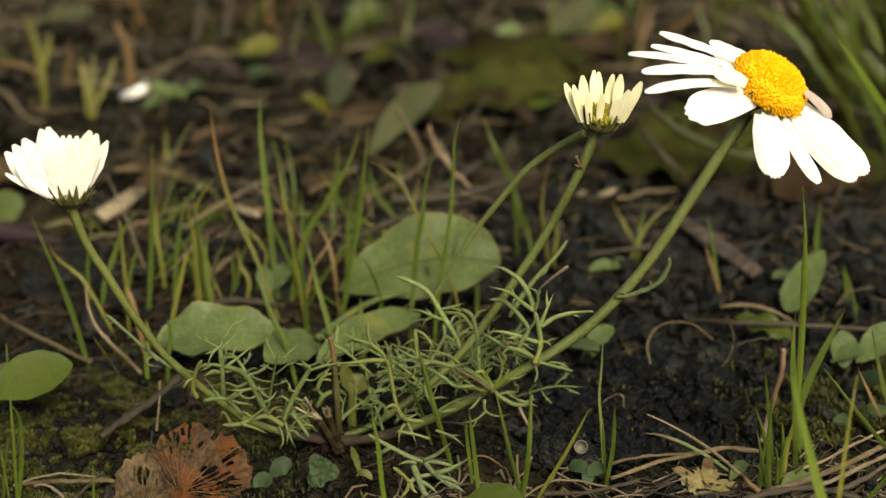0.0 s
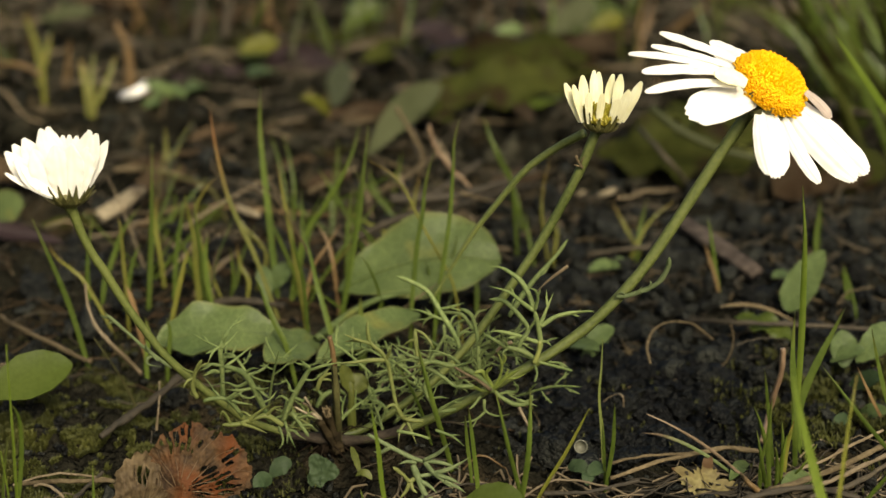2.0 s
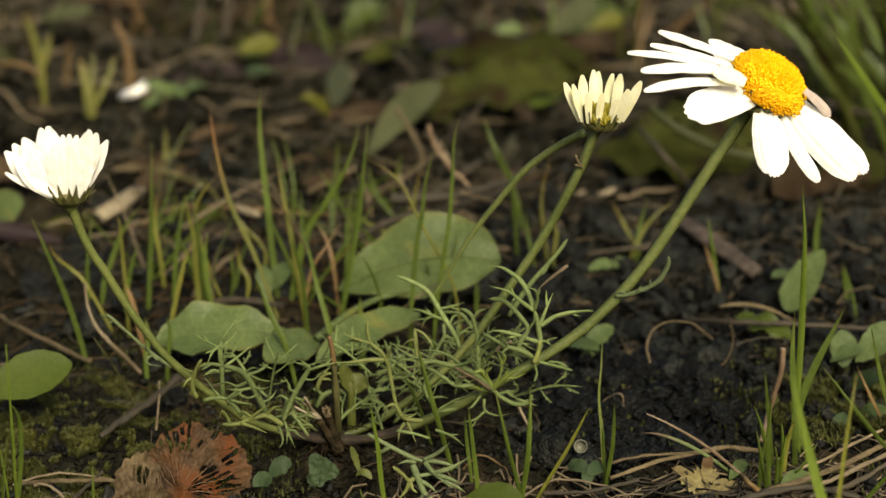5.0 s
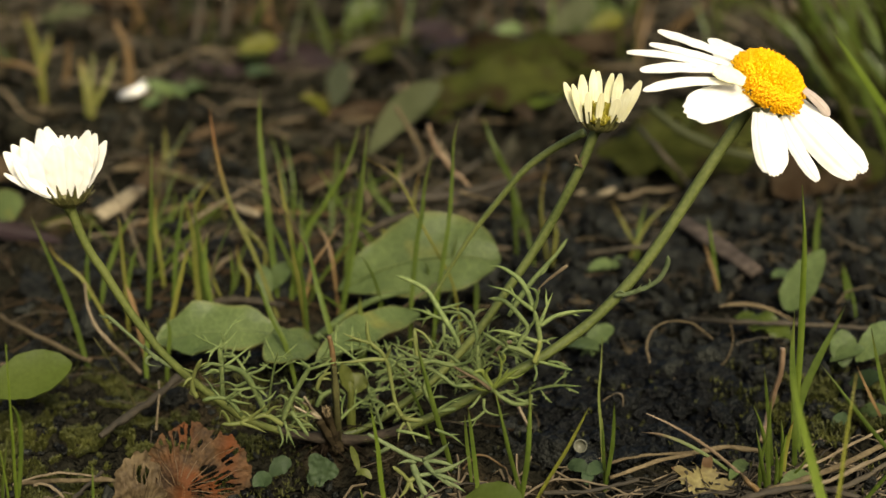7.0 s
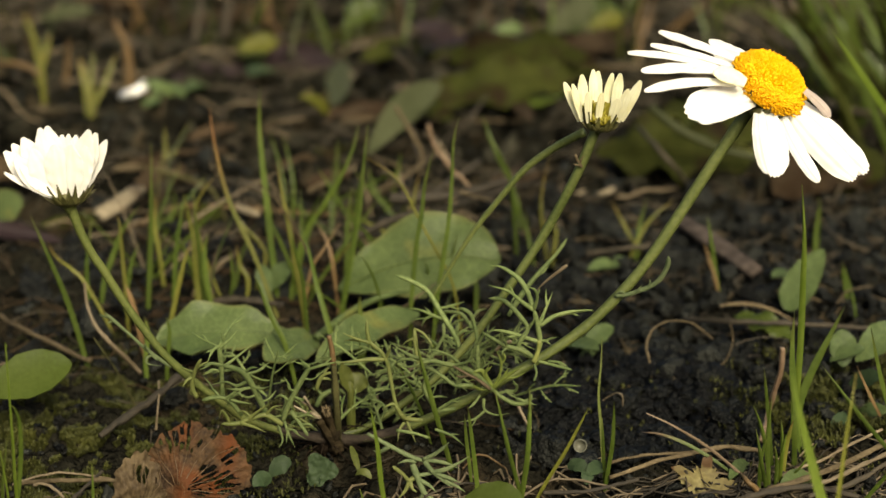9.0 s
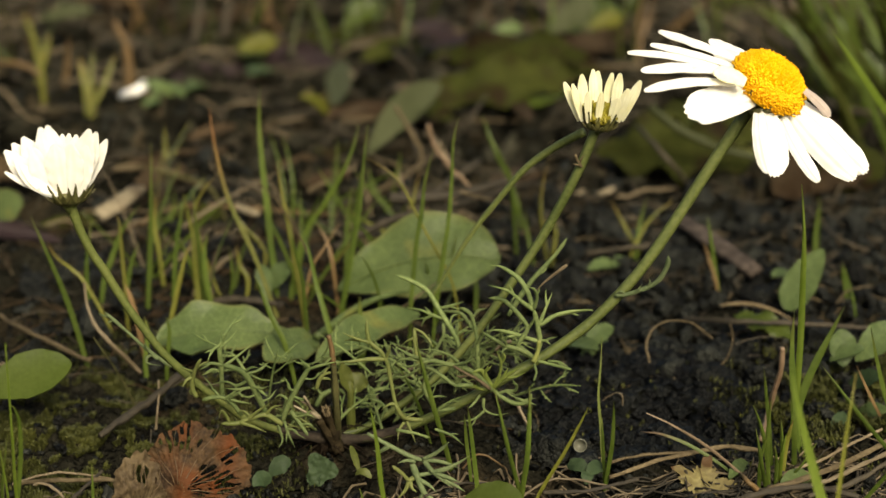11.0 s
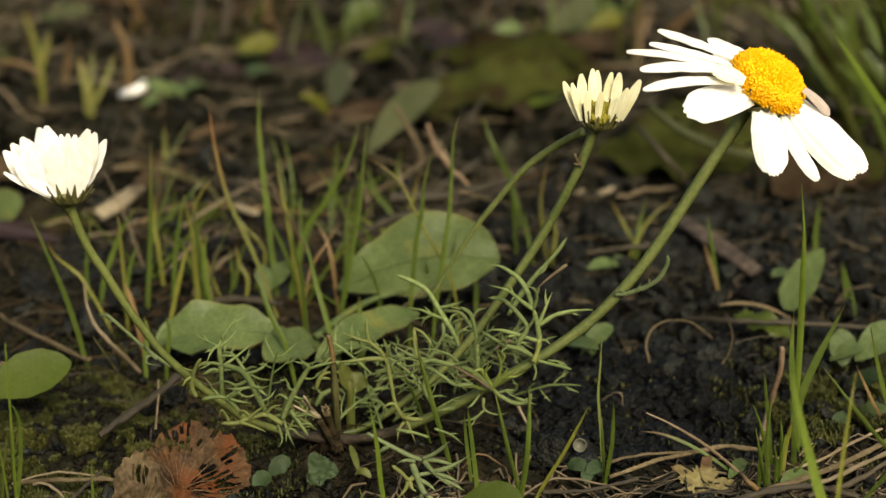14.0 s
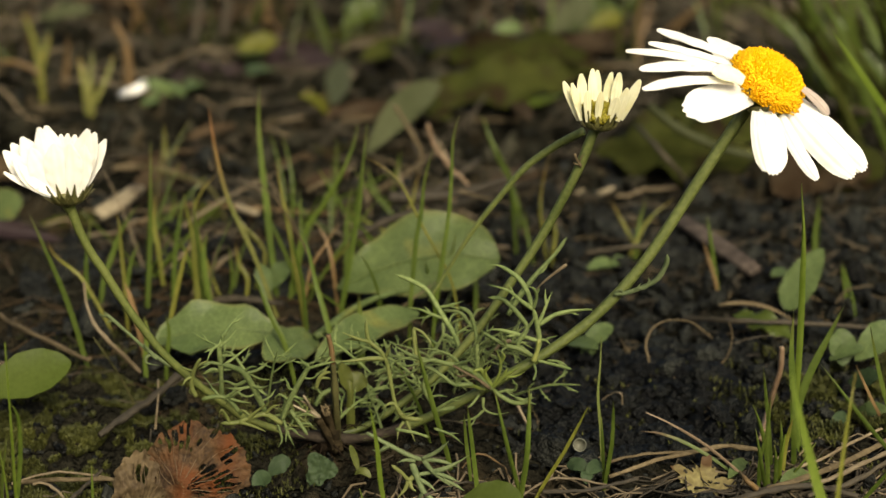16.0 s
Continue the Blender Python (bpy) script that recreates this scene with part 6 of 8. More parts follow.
small_leaf((32.9, 256.8, 4.0), (58.1, 250.8, 12.0), 12, (0.1, -0.7, 0.7), LEAF_DULL, "green leaf tip in the litter", rise=2)
small_leaf((2.5, 224.9, 3.0), (21.6, 202.2, 3.0), 8, (0.1, -0.6, 0.8), LEAF_DULL, "narrow olive leaf on the soil", rise=2)
small_leaf((-8.6, 276.6, 3.0), (10.2, 297.6, 3.0), 9, (0.1, -0.6, 0.8), LEAF_DULL, "dull olive leaf far back", rise=2)
small_leaf((-53.9, 181.4, 3.0), (-41.2, 196.1, 3.0), 4, (0.1, -0.6, 0.8), LEAF_TAN_DIM, "dimmed tan dry leaf behind the grass", rise=1)
small_leaf((-16.9, 139.5, 3.0), (-5.5, 146.1, 4.0), 4, (0.1, -0.6, 0.8), LEAF_TAN_DIM, "dimmed tan dry leaf behind the grass", rise=1)
small_leaf((30.2, 142.6, 2.0), (45.1, 146.1, 4.0), 4, (0.1, -0.5, 0.85), LEAF_TAN_DIM, "long dimmed tan dry leaf on the soil", rise=1)
small_leaf((-26.7, 239.6, 0.0), (-16.0, 240.0, -2.9), 7, (0, -0.8, 0.6), LEAF_YELLOW, "yellow withered leaf in the litter")
small_leaf((105.6, 141.6, 0.0), (115.0, 140.0, 7.5), 13, (0, -0.8, 0.6), LEAF_TAN_DIM, "dimmed tan dry leaf")
small_leaf((117.5, 148.9, 0.0), (136.8, 150.0, 5.9), 16, (0, -0.6, 0.8), LEAF_DULL, "dull olive leaf on the soil")
small_leaf((-48.2, 262, 9.9), (-35.6, 266, 11.7), 7.0, (0, -0.8, 0.6), LEAF_YELLOW_GREEN, "yellow-green rounded leaf in the litter", rise=1.5, bow=1.0, ripple=0.12)
small_leaf((-15.7, 290, 11.3), (-3.7, 294, 19.1), 7.8, (0, -0.8, 0.6), LEAF_FRESH, "soft green leaf in the litter far back", rise=1.5, bow=1.0, ripple=0.12)
small_leaf((8.9, 285, 13.2), (23.2, 289, 7.6), 7.7, (0, -0.8, 0.6), LEAF_PURPLE, "dark purple withered leaf in the litter", rise=1.5, bow=1.0, ripple=0.12)
small_leaf((-122.8, 300, 11.9), (-104.1, 304, 14.7), 5.5, (0, -0.8, 0.6), LEAF_GREY, "grey-green leaf far back", rise=1.5, bow=1.0, ripple=0.12)
small_leaf((35.2, 290, 9.3), (46.3, 294, 10.0), 4.7, (0, -0.8, 0.6), LEAF_BLUE, "grey-green leaf in the litter", rise=1.5, bow=1.0, ripple=0.12)
small_leaf((56.7, 300, 7.5), (72.0, 304, 17.9), 10.3, (0, -0.8, 0.6), LEAF_GREY, "broad grey-green leaf far back", rise=1.5, bow=1.0, ripple=0.12)
small_leaf((68.1, 280, 13.9), (79.5, 284, 15.7), 6.5, (0, -0.8, 0.6), LEAF_YELLOW_GREEN, "yellowing leaf in the litter far back", rise=1.5, bow=1.0, ripple=0.12)
small_leaf((-23.1, 200, 11.0), (-15.3, 204, 4.4), 3.3, (0, -0.8, 0.6), LEAF_YELLOW_GREEN, "yellow withered leaf in the litter", rise=1.5, bow=1.0, ripple=0.12)
small_leaf((-72.0, 215, 10.9), (-63.4, 219, 6.0), 3.4, (0, -0.8, 0.6), LEAF_BLUE, "grey-green seedling leaf beside the fallen petal", rise=1.5, bow=1.0, ripple=0.12)


# ---- dead leaves in front ----
def eaten_leaf(name, centre, right, up, outline, holes, material, label, seed, bulge=1.5, zones=(), foot=(0.0, -0.8), spread=(-1.2, 1.2)):
    """A decayed leaf: a veined sheet with torn slots and holes, curled a little."""
    right, up = Vector(right), Vector(up)
    nrm = right.cross(up).normalized()
    rnd = random.Random(seed)
    n = 140
    bm = bmesh.new()
    grid = {}

    def inside(u, v):
        a = math.atan2(v, u)
        r = math.hypot(u, v)
        if r > outline(a) + 0.06 * noise.noise(Vector((u * 6, v * 6, seed))) + 0.05 * (holes > 0) * noise.noise(Vector((u * 15, v * 15, seed + 7))):
            return False
        ang, far = math.atan2(u - foot[0], v - foot[1]), math.hypot(u - foot[0], v - foot[1])
        rib = ang * 7.5 + 0.55 * noise.noise(Vector((u * 2.5, v * 2.5, seed)))
        lane = round(rib)
        begin = noise.noise(Vector((lane * 3.1, far * 3.4, seed * 2.3)))
        worn = max([math.exp(-((u - p) / s) ** 2 - ((v - q) / s) ** 2) for p, q, s in zones] + [0])
        worn += 0.35 * noise.noise(Vector((u * 7, v * 7, seed + 20)))
        wide = 0.14 + 0.24 * worn + 0.16 * begin + 0.10 * noise.noise(Vector((u * 16, v * 16, seed)))
        return not (worn > 0.42 and begin > -0.22 and abs(rib - lane) < wide)

    def at(i, j):
        if (i, j) not in grid:
            u, v = i / n * 2 - 1, j / n * 2 - 1
            h = bulge * (1 - u * u - v * v) + (0.7 if holes > 0 else 0.25) * noise.noise(Vector((u * 4, v * 4, seed))) + 0.07 * (holes > 0) * math.cos(7.5 * 2 * math.pi * math.atan2(u - foot[0], v - foot[1])) + (1.6 if holes > 0 else 0.6) * noise.noise(Vector((u * 2, v * 2, seed + 4)))
            grid[i, j] = bm.verts.new(Vector(centre) + right * u + up * v + nrm * h)
        return grid[i, j]

    for i in range(n):
        for j in range(n):
            if inside((i + 0.5) / n * 2 - 1, (j + 0.5) / n * 2 - 1):
                bm.faces.new((at(i, j), at(i + 1, j), at(i + 1, j + 1), at(i, j + 1)))
    bmesh.ops.smooth_vert(bm, verts=bm.verts, factor=0.5, use_axis_x=True, use_axis_y=True, use_axis_z=True)
    bmesh.ops.solidify(bm, geom=bm.faces[:], thickness=0.22)
    ob = part(name, bm, material, None, at=centre)
    # veins spreading from the foot of the leaf, each a part
    for k in range(-4, 5) if holes > 0 else (0,):
        ang = spread[0] + (spread[1] - spread[0]) * (k + 4) / 8 if holes > 0 else 0.0
        pts = []
        for s in range(7):
            far = 0.12 + s / 6 * 1.45
            bend = ang + 0.22 * noise.noise(Vector((k * 2.7, far * 2.2, seed)))
            u, v = math.sin(bend) * far + foot[0], math.cos(bend) * far + foot[1]
            if math.hypot(u, v) < 0.97:
                h = bulge * (1 - u * u - v * v) + 0.7 * noise.noise(Vector((u * 4, v * 4, seed))) + 1.6 * noise.noise(Vector((u * 2, v * 2, seed + 4)))
                pts.append(Vector(centre) + right * u + up * v + nrm * (h + 0.08))
        if len(pts) > 2:
            bm = bmesh.new()
            tube(bm, pts, 0.11 if k == 0 else 0.065, 0.03, 5, 12, wobble=0.3)
            part("midrib" if k == 0 else "vein", bm, VEIN if holes > 0 else material, ob)
    return tagged(ob, label, name.replace("_", " "))


def rounded(a):
    return 0.90 + 0.06 * math.cos(3 * a) + 0.035 * math.cos(7 * a + 1) + 0.02 * math.cos(17 * a)


eaten_leaf("dead_leaf", (-23.2, -17.0, 1.7), (9.6, 1.0, 0.6), (-0.6, 3.0, 9.3), rounded, 1.0, LEAF_DEAD, "red-brown dead leaf, eaten to a lace of veins", 4, zones=((-0.30, 0.66, 0.30), (0.30, 0.74, 0.16), (0.06, 0.55, 0.10), (0.22, 0.0, 0.18), (0.05, -0.22, 0.20), (0.5, -0.2, 0.24), (0.62, 0.22, 0.18)), foot=(-0.35, -0.25), spread=(-0.7, 2.0))
eaten_leaf("dead_leaf", (-32.4, -19.0, -0.9), (5.6, 2.0, -1.0), (0.5, 2.4, 7.2), rounded, 0.6, LEAF_TAN, "tan withered leaf with torn holes", 7, zones=((-0.1, 0.45, 0.24), (0.45, 0.2, 0.2)))


def lobed(a):
    return 0.64 + 0.20 * math.cos(5 * a + 0.6) + 0.10 * math.cos(11 * a) + 0.06 * math.cos(23 * a + 1)


eaten_leaf("dead_leaf", (63.8, -16.0, -1.2), (6.6, 0.5, 0.6), (-1.5, 4.0, 4.4), lobed, -2.0, LEAF_YELLOW, "yellowed lobed leaf lying on the soil", 12, 0.8)


def three_lobed(a):
    return 0.80 + 0.15 * math.cos(3 * a) + 0.04 * math.cos(5 * a + 1)


eaten_leaf("leaf", (-2.4, -13, 0.2), (3.2, 0.3, -0.2), (0.1, 1.3, 3.2), three_lobed, -2.0, SEEDLING_SHADED, "lobed seedling leaf at the plant's foot, green darkened for shade", 15, 0.3)


YOUNG = root("young_plant", (2.1, 4, 0.0), "young plant with a fleshy yellow-green petiole beside the stem", "plant")
bm = bmesh.new()
tube(bm, [(2.2, 4, -4.0), (2.1, 4, -0.5), (2.1, 4, 3.8), (2.1, 4, 7.2), (1.7, 5, 9.7)], 0.80, 0.66, 12, 24, 0.15, wobble=0.25)
part("petiole", bm, PETIOLE, YOUNG)
broad_leaf(YOUNG, (2.2, 4, 6.6), (0.4, 4, 12.9), 2.8, (0.5, -0.8, 0.2), PETIOLE, shape=0.6, vein=0.1, cup=0.3)
broad_leaf(YOUNG, (2.1, 4, 6.8), (4.2, 6, 10.0), 4.2, (-0.1, -0.8, 0.6), PETIOLE, shape=0.6, vein=0.2, cup=0.25)
small_leaf((4.5, -14, -0.3), (2.7, -9, 2.8), 1.2, (0.2, -0.9, 0.3), PETIOLE, "yellowing narrow leaf lying at the plant's foot", rise=0.4, vein=0.1, cup=0.3)
small_leaf((3.8, -14, -0.3), (6.5, -15, -0.4), 1.4, (0, -0.6, 0.8), PETIOLE, "yellowing narrow leaf lying at the plant's foot", vein=0.1)


# ---- grass ----
T = tuft((-18.2, 72, 0.0), "tall green grass blades behind the plant")
grass_blade(T, [(-18.0, 72.0, -1.5), (-18.2, 72.0, 2.4), (-19.0, 73.2, 11.2), (-19.6, 74.4, 18.7), (-20.5, 75.6, 28.7), (-21.0, 76.8, 37.3), (-20.6, 78.0, 45.9)], 1.49, GRASS)
grass_blade(T, [(-1.0, 30.0, -1.5), (-1.5, 30.0, 1.2), (-3.2, 31.2, 7.1), (-4.7, 32.4, 12.7), (-6.0, 33.6, 17.2), (-7.5, 34.8, 23.9), (-9.1, 36.0, 29.0)], 1.23, GRASS)
grass_blade(T, [(-9.7, 50.0, -1.5), (-10.4, 50.0, 5.8), (-11.5, 50.8, 13.1), (-12.5, 51.6, 20.3), (-13.5, 52.4, 26.1), (-14.4, 53.2, 30.8), (-15.1, 54.0, 35.4)], 1.05, GRASS_YELLOW)
grass_blade(T, [(-4.0, 48.0, -1.5), (-4.5, 48.0, 1.5), (-7.1, 49.2, 11.2), (-9.7, 50.4, 18.8), (-14.0, 51.6, 26.4), (-17.5, 52.8, 30.3), (-20.1, 54.0, 32.0)], 0.58, DRY_STALK)
grass_blade(T, [(-9.8, 25.0, -1.5), (-11.7, 25.0, 7.6), (-14.3, 26.0, 13.1), (-15.9, 27.0, 17.4), (-17.6, 28.0, 20.9)], 1.09, GRASS)
grass_blade(T, [(-8.5, 42.0, -2.2), (-9.2, 43.0, 6.1), (-9.7, 44.0, 13.2), (-11.3, 45.0, 20.2), (-12.3, 46.0, 24.9)], 1.15, GRASS)
grass_blade(T, [(-11.2, 60.0, -1.5), (-10.8, 60.0, 1.8), (-9.1, 61.3, 9.7), (-6.5, 62.7, 13.7), (-3.3, 64.0, 18.7)], 0.85, GRASS_RED)
grass_blade(T, [(-3.6, 62.0, -1.5), (-4.6, 62.0, 10.1), (-6.0, 63.5, 15.4), (-8.2, 65.0, 18.6)], 0.97, GRASS_RED)
grass_blade(T, [(-25.0, 66.0, -3.3), (-23.6, 67.0, 4.3), (-25.4, 68.0, 7.9), (-26.2, 69.0, 12.8)], 0.99, GRASS_YELLOW)
T = tuft((-4.0, 55, 0.0), "upright green grass blades beside the broad leaf")
grass_blade(T, [(-4.0, 55.0, -4.0), (-1.9, 56.0, 6.0), (-0.4, 57.0, 14.5), (1.3, 58.0, 24.3), (2.2, 59.0, 32.6), (3.4, 60.0, 41.8)], 1.54, GRASS)
grass_blade(T, [(-15.4, 72.0, -5.8), (-13.6, 72.8, 6.1), (-10.8, 73.7, 14.4), (-7.4, 74.5, 19.0), (-3.6, 75.3, 25.2), (-0.7, 76.2, 31.8), (0.6, 77.0, 37.0)], 1.37, GRASS)
grass_blade(T, [(-3.2, 80.0, -2.1), (-2.8, 81.3, 5.6), (-2.7, 82.7, 11.9), (-1.4, 84.0, 21.5)], 1.15, GRASS)
grass_blade(T, [(12.1, 44.0, -1.5), (12.4, 44.0, 8.2), (12.8, 44.4, 13.0), (13.6, 44.8, 21.5), (14.6, 45.2, 27.4), (15.4, 45.6, 34.4), (17.2, 46.0, 41.3)], 1.03, GRASS)
grass_blade(T, [(16.8, 44.0, -1.5), (17.3, 44.0, 5.7), (18.0, 44.3, 11.8), (19.1, 44.7, 19.1), (20.2, 45.0, 27.4), (20.7, 45.3, 35.7), (21.0, 45.7, 42.6), (22.1, 46.0, 47.4)], 0.91, GRASS)
grass_blade(T, [(22.9, 47.0, -1.5), (22.2, 47.0, 4.5), (20.8, 47.7, 11.8), (17.9, 48.3, 17.7), (14.4, 49.0, 24.2), (11.0, 49.7, 31.3), (8.1, 50.3, 34.7), (3.3, 51.0, 37.4)], 0.58, GRASS_YELLOW)
grass_blade(T, [(38.7, 118.0, -1.5), (37.2, 118.0, 5.5), (34.5, 120.0, 12.9), (30.9, 122.0, 20.3), (28.5, 124.0, 26.5)], 1.39, GRASS)
grass_blade(T, [(2.6, 34.0, -1.5), (2.6, 34.0, 0.0), (2.6, 34.3, 4.8), (2.4, 34.7, 9.6), (2.4, 35.0, 13.7)], 1.69, GRASS)
grass_blade(T, [(26.1, 64.0, -2.5), (26.2, 65.0, 3.7), (25.5, 66.0, 9.3)], 1.11, GRASS)
T = tuft((-34.6, 66, 0.0), "thin green and yellowing grass blades behind the leaf")
grass_blade(T, [(-34.6, 66.0, -1.5), (-34.6, 66.0, -0.6), (-34.7, 67.0, 3.6), (-35.1, 68.0, 10.5), (-35.6, 69.0, 15.4), (-37.3, 70.0, 23.7)], 1.48, GRASS_PALE)
grass_blade(T, [(-32.1, 62.0, -1.7), (-33.3, 63.0, 5.8), (-33.6, 64.0, 13.3), (-34.1, 65.0, 18.1), (-34.4, 66.0, 24.7)], 1.34, GRASS)
grass_blade(T, [(-40.6, 70.0, -1.5), (-40.6, 70.0, -0.9), (-39.8, 71.3, 9.3), (-38.6, 72.7, 16.7), (-37.5, 74.0, 22.1)], 1.12, GRASS)
grass_blade(T, [(-32.6, 60.0, -1.5), (-32.5, 60.0, -0.8), (-31.1, 61.0, 5.3), (-29.5, 62.0, 12.1), (-27.2, 63.0, 17.5), (-25.7, 64.0, 21.0)], 1.09, GRASS)
grass_blade(T, [(-38.9, 46.0, -2.7), (-36.7, 47.0, 6.4), (-34.4, 48.0, 15.4), (-33.0, 49.0, 19.6)], 1.04, GRASS_YELLOW)
grass_blade(T, [(-16.8, 60.0, -1.5), (-16.9, 60.0, -0.8), (-19.6, 60.6, 7.8), (-21.9, 61.1, 14.3), (-24.7, 61.7, 20.5), (-26.9, 62.3, 26.6), (-28.5, 62.9, 33.9), (-29.3, 63.4, 39.6), (-29.8, 64.0, 44.6)], 0.96, GRASS_RUSTY)
grass_blade(T, [(-28.6, 64.0, -1.5), (-28.9, 64.0, 0.2), (-31.5, 64.6, 7.8), (-33.6, 65.2, 15.4), (-34.2, 65.8, 21.6), (-31.7, 66.4, 26.3), (-29.0, 67.0, 29.1)], 0.61, GRASS_YELLOW)
grass_blade(T, [(-37.5, 74.0, -2.5), (-34.5, 74.0, 2.9), (-29.9, 74.0, 6.3), (-27.0, 74.0, 8.0)], 0.88, STRAW)
grass_blade(T, [(-24.0, 80.0, -3.5), (-21.3, 81.7, 5.5), (-26.4, 83.3, 11.7), (-28.7, 85.0, 14.9)], 0.89, GRASS_YELLOW)
grass_blade(T, [(-29.4, 76.0, -4.7), (-27.7, 77.3, 0.3), (-26.7, 78.7, 5.2), (-23.4, 80.0, 12.8)], 0.89, GRASS)
grass_blade(T, [(-15.3, 84.0, -2.3), (-13.3, 85.3, 4.1), (-12.0, 86.7, 7.8), (-10.0, 88.0, 13.5)], 0.91, GRASS)
grass_blade(T, [(-30.2, 58.0, -1.5), (-30.3, 58.0, -0.0), (-31.4, 58.7, 7.5), (-31.7, 59.3, 13.7), (-30.8, 60.0, 18.5)], 1.20, GRASS)
T = tuft((-52.4, 34, 0.0), "green grass blades beside the yellowish stem")
grass_blade(T, [(-52.4, 34.0, -1.5), (-52.4, 34.0, -1.2), (-54.4, 34.8, 7.7), (-56.6, 35.5, 15.3), (-59.5, 36.2, 23.4), (-62.0, 37.0, 29.8)], 1.12, GRASS)
grass_blade(T, [(-57.4, 58.0, -10.6), (-57.3, 59.3, -0.6), (-57.3, 60.7, 10.6), (-55.7, 62.0, 20.6)], 1.45, GRASS)
grass_blade(T, [(-51.0, 52.0, -1.5), (-51.8, 52.0, 1.2), (-56.1, 52.8, 9.8), (-58.6, 53.5, 12.3), (-61.9, 54.2, 14.9), (-63.7, 55.0, 18.0)], 0.71, GRASS_YELLOW)
grass_blade(T, [(-57.6, 72.0, -5.8), (-56.4, 73.0, 2.0), (-54.6, 74.0, 7.0), (-52.1, 75.0, 13.3), (-47.9, 76.0, 19.2)], 1.13, GRASS)
grass_blade(T, [(-47.0, 50.0, -1.5), (-47.0, 50.0, 3.3), (-47.1, 50.5, 10.7), (-47.4, 51.0, 16.7), (-47.6, 51.5, 22.8), (-48.1, 52.0, 24.8)], 0.94, GRASS_YELLOW)
grass_blade(T, [(-41.5, 38.0, -1.5), (-42.4, 38.0, 5.7), (-43.6, 38.5, 11.7), (-44.8, 39.0, 14.8)], 1.25, GRASS_RED)
grass_blade(T, [(-45.5, 62.0, -4.3), (-44.5, 63.7, 8.2), (-43.7, 65.3, 20.5), (-42.9, 67.0, 36.1)], 1.33, GRASS)
grass_blade(T, [(-43.6, 76.0, -1.9), (-44.5, 77.0, 7.2), (-45.3, 78.0, 13.5), (-44.8, 79.0, 20.5)], 1.01, GRASS_YELLOW)
grass_blade(T, [(-50.4, 64.0, -1.5), (-50.2, 64.0, 0.2), (-48.6, 65.0, 9.0), (-46.6, 66.0, 13.8)], 0.86, GRASS)
grass_blade(T, [(-39.9, 30.0, -4.3), (-40.1, 30.7, 1.5), (-39.4, 31.3, 7.3), (-40.1, 32.0, 10.7)], 1.00, GRASS)
grass_blade(T, [(-35.6, 28.0, -1.5), (-35.3, 28.0, 2.7), (-34.6, 28.5, 8.5), (-35.2, 29.0, 11.9)], 0.88, GRASS)
T = tuft((-37.4, 118, 0.0), "withering grass blades on the soil behind")
grass_blade(T, [(-34.2, 118.0, -1.5), (-37.4, 118.0, 7.7), (-41.8, 120.0, 10.5), (-49.0, 122.0, 11.9), (-58.7, 124.0, 13.9)], 1.13, OLIVE_STALK)
grass_blade(T, [(-50.1, 122.0, -1.5), (-49.7, 122.0, 8.6), (-49.1, 124.0, 15.4), (-46.1, 126.0, 19.9), (-43.3, 128.0, 24.1)], 1.12, LEAF_GREY)
grass_blade(T, [(-53.1, 124.0, -1.5), (-52.3, 124.0, 8.0), (-51.2, 126.5, 14.6), (-50.9, 129.0, 22.4)], 0.79, OLIVE_STALK)
T = tuft((-54.9, -22.3, 0.0), "bright green grass blades in front")
grass_blade(T, [(-51.0, -29.0, -1.5), (-51.0, -29.0, -0.5), (-51.0, -29.5, 5.0), (-50.6, -30.0, 13.5), (-50.2, -30.5, 22.7), (-49.8, -31.0, 31.9)], 0.82, GRASS_BRIGHT)
grass_blade(T, [(-51.7, -29.0, -1.5), (-51.6, -29.0, -0.5), (-50.3, -29.6, 6.1), (-49.3, -30.2, 12.5), (-48.9, -30.8, 17.4), (-49.1, -31.4, 20.2), (-49.5, -32.0, 21.7)], 0.73, GRASS)
grass_blade(T, [(-51.9, -30.0, -1.5), (-51.9, -30.0, -1.0), (-52.0, -30.7, 4.6), (-52.0, -31.3, 9.0), (-52.1, -32.0, 13.7)], 0.74, GRASS_BRIGHT)
grass_blade(T, [(-38.0, 12.0, -2.4), (-40.5, 13.0, 3.6), (-43.5, 14.0, 8.9), (-46.5, 15.0, 13.4)], 0.64, OLIVE_STALK)
grass_blade(T, [(-39.0, -28.0, -1.5), (-38.9, -28.0, 1.0), (-38.7, -28.0, 5.2), (-38.5, -28.0, 9.2)], 0.56, GRASS)
grass_blade(T, [(-54.1, -28.0, -1.5), (-53.9, -28.0, 1.0), (-52.9, -29.0, 7.8), (-51.2, -30.0, 15.5)], 0.65, GRASS)
T = tuft((8.1, -24.2, 0.0), "small green grass blades at the plant's foot")
grass_blade(T, [(10.0, -29.1, -1.5), (8.9, -29.1, 5.8), (8.3, -29.1, 13.0), (7.2, -29.1, 20.5)], 0.85, GRASS_BRIGHT)
blade(T, (6.3, -27.3, -1.5), (5.2, -27.3, 4.2), 0.65, 0.0, GRASS)
T = tuft((26.2, -18.3, 0.0), "thin green grass blades in front of the stem")
blade(T, (31.9, -21.5, -1.5), (33.1, -23.5, 21.0), 1.13, 0.2, GRASS)
blade(T, (32.4, -21.5, -1.5), (27.4, -23.5, 20.5), 1.04, -0.4, GRASS)
blade(T, (25.0, -21.5, -1.5), (23.0, -23.5, 17.4), 0.94, 0.2, GRASS)
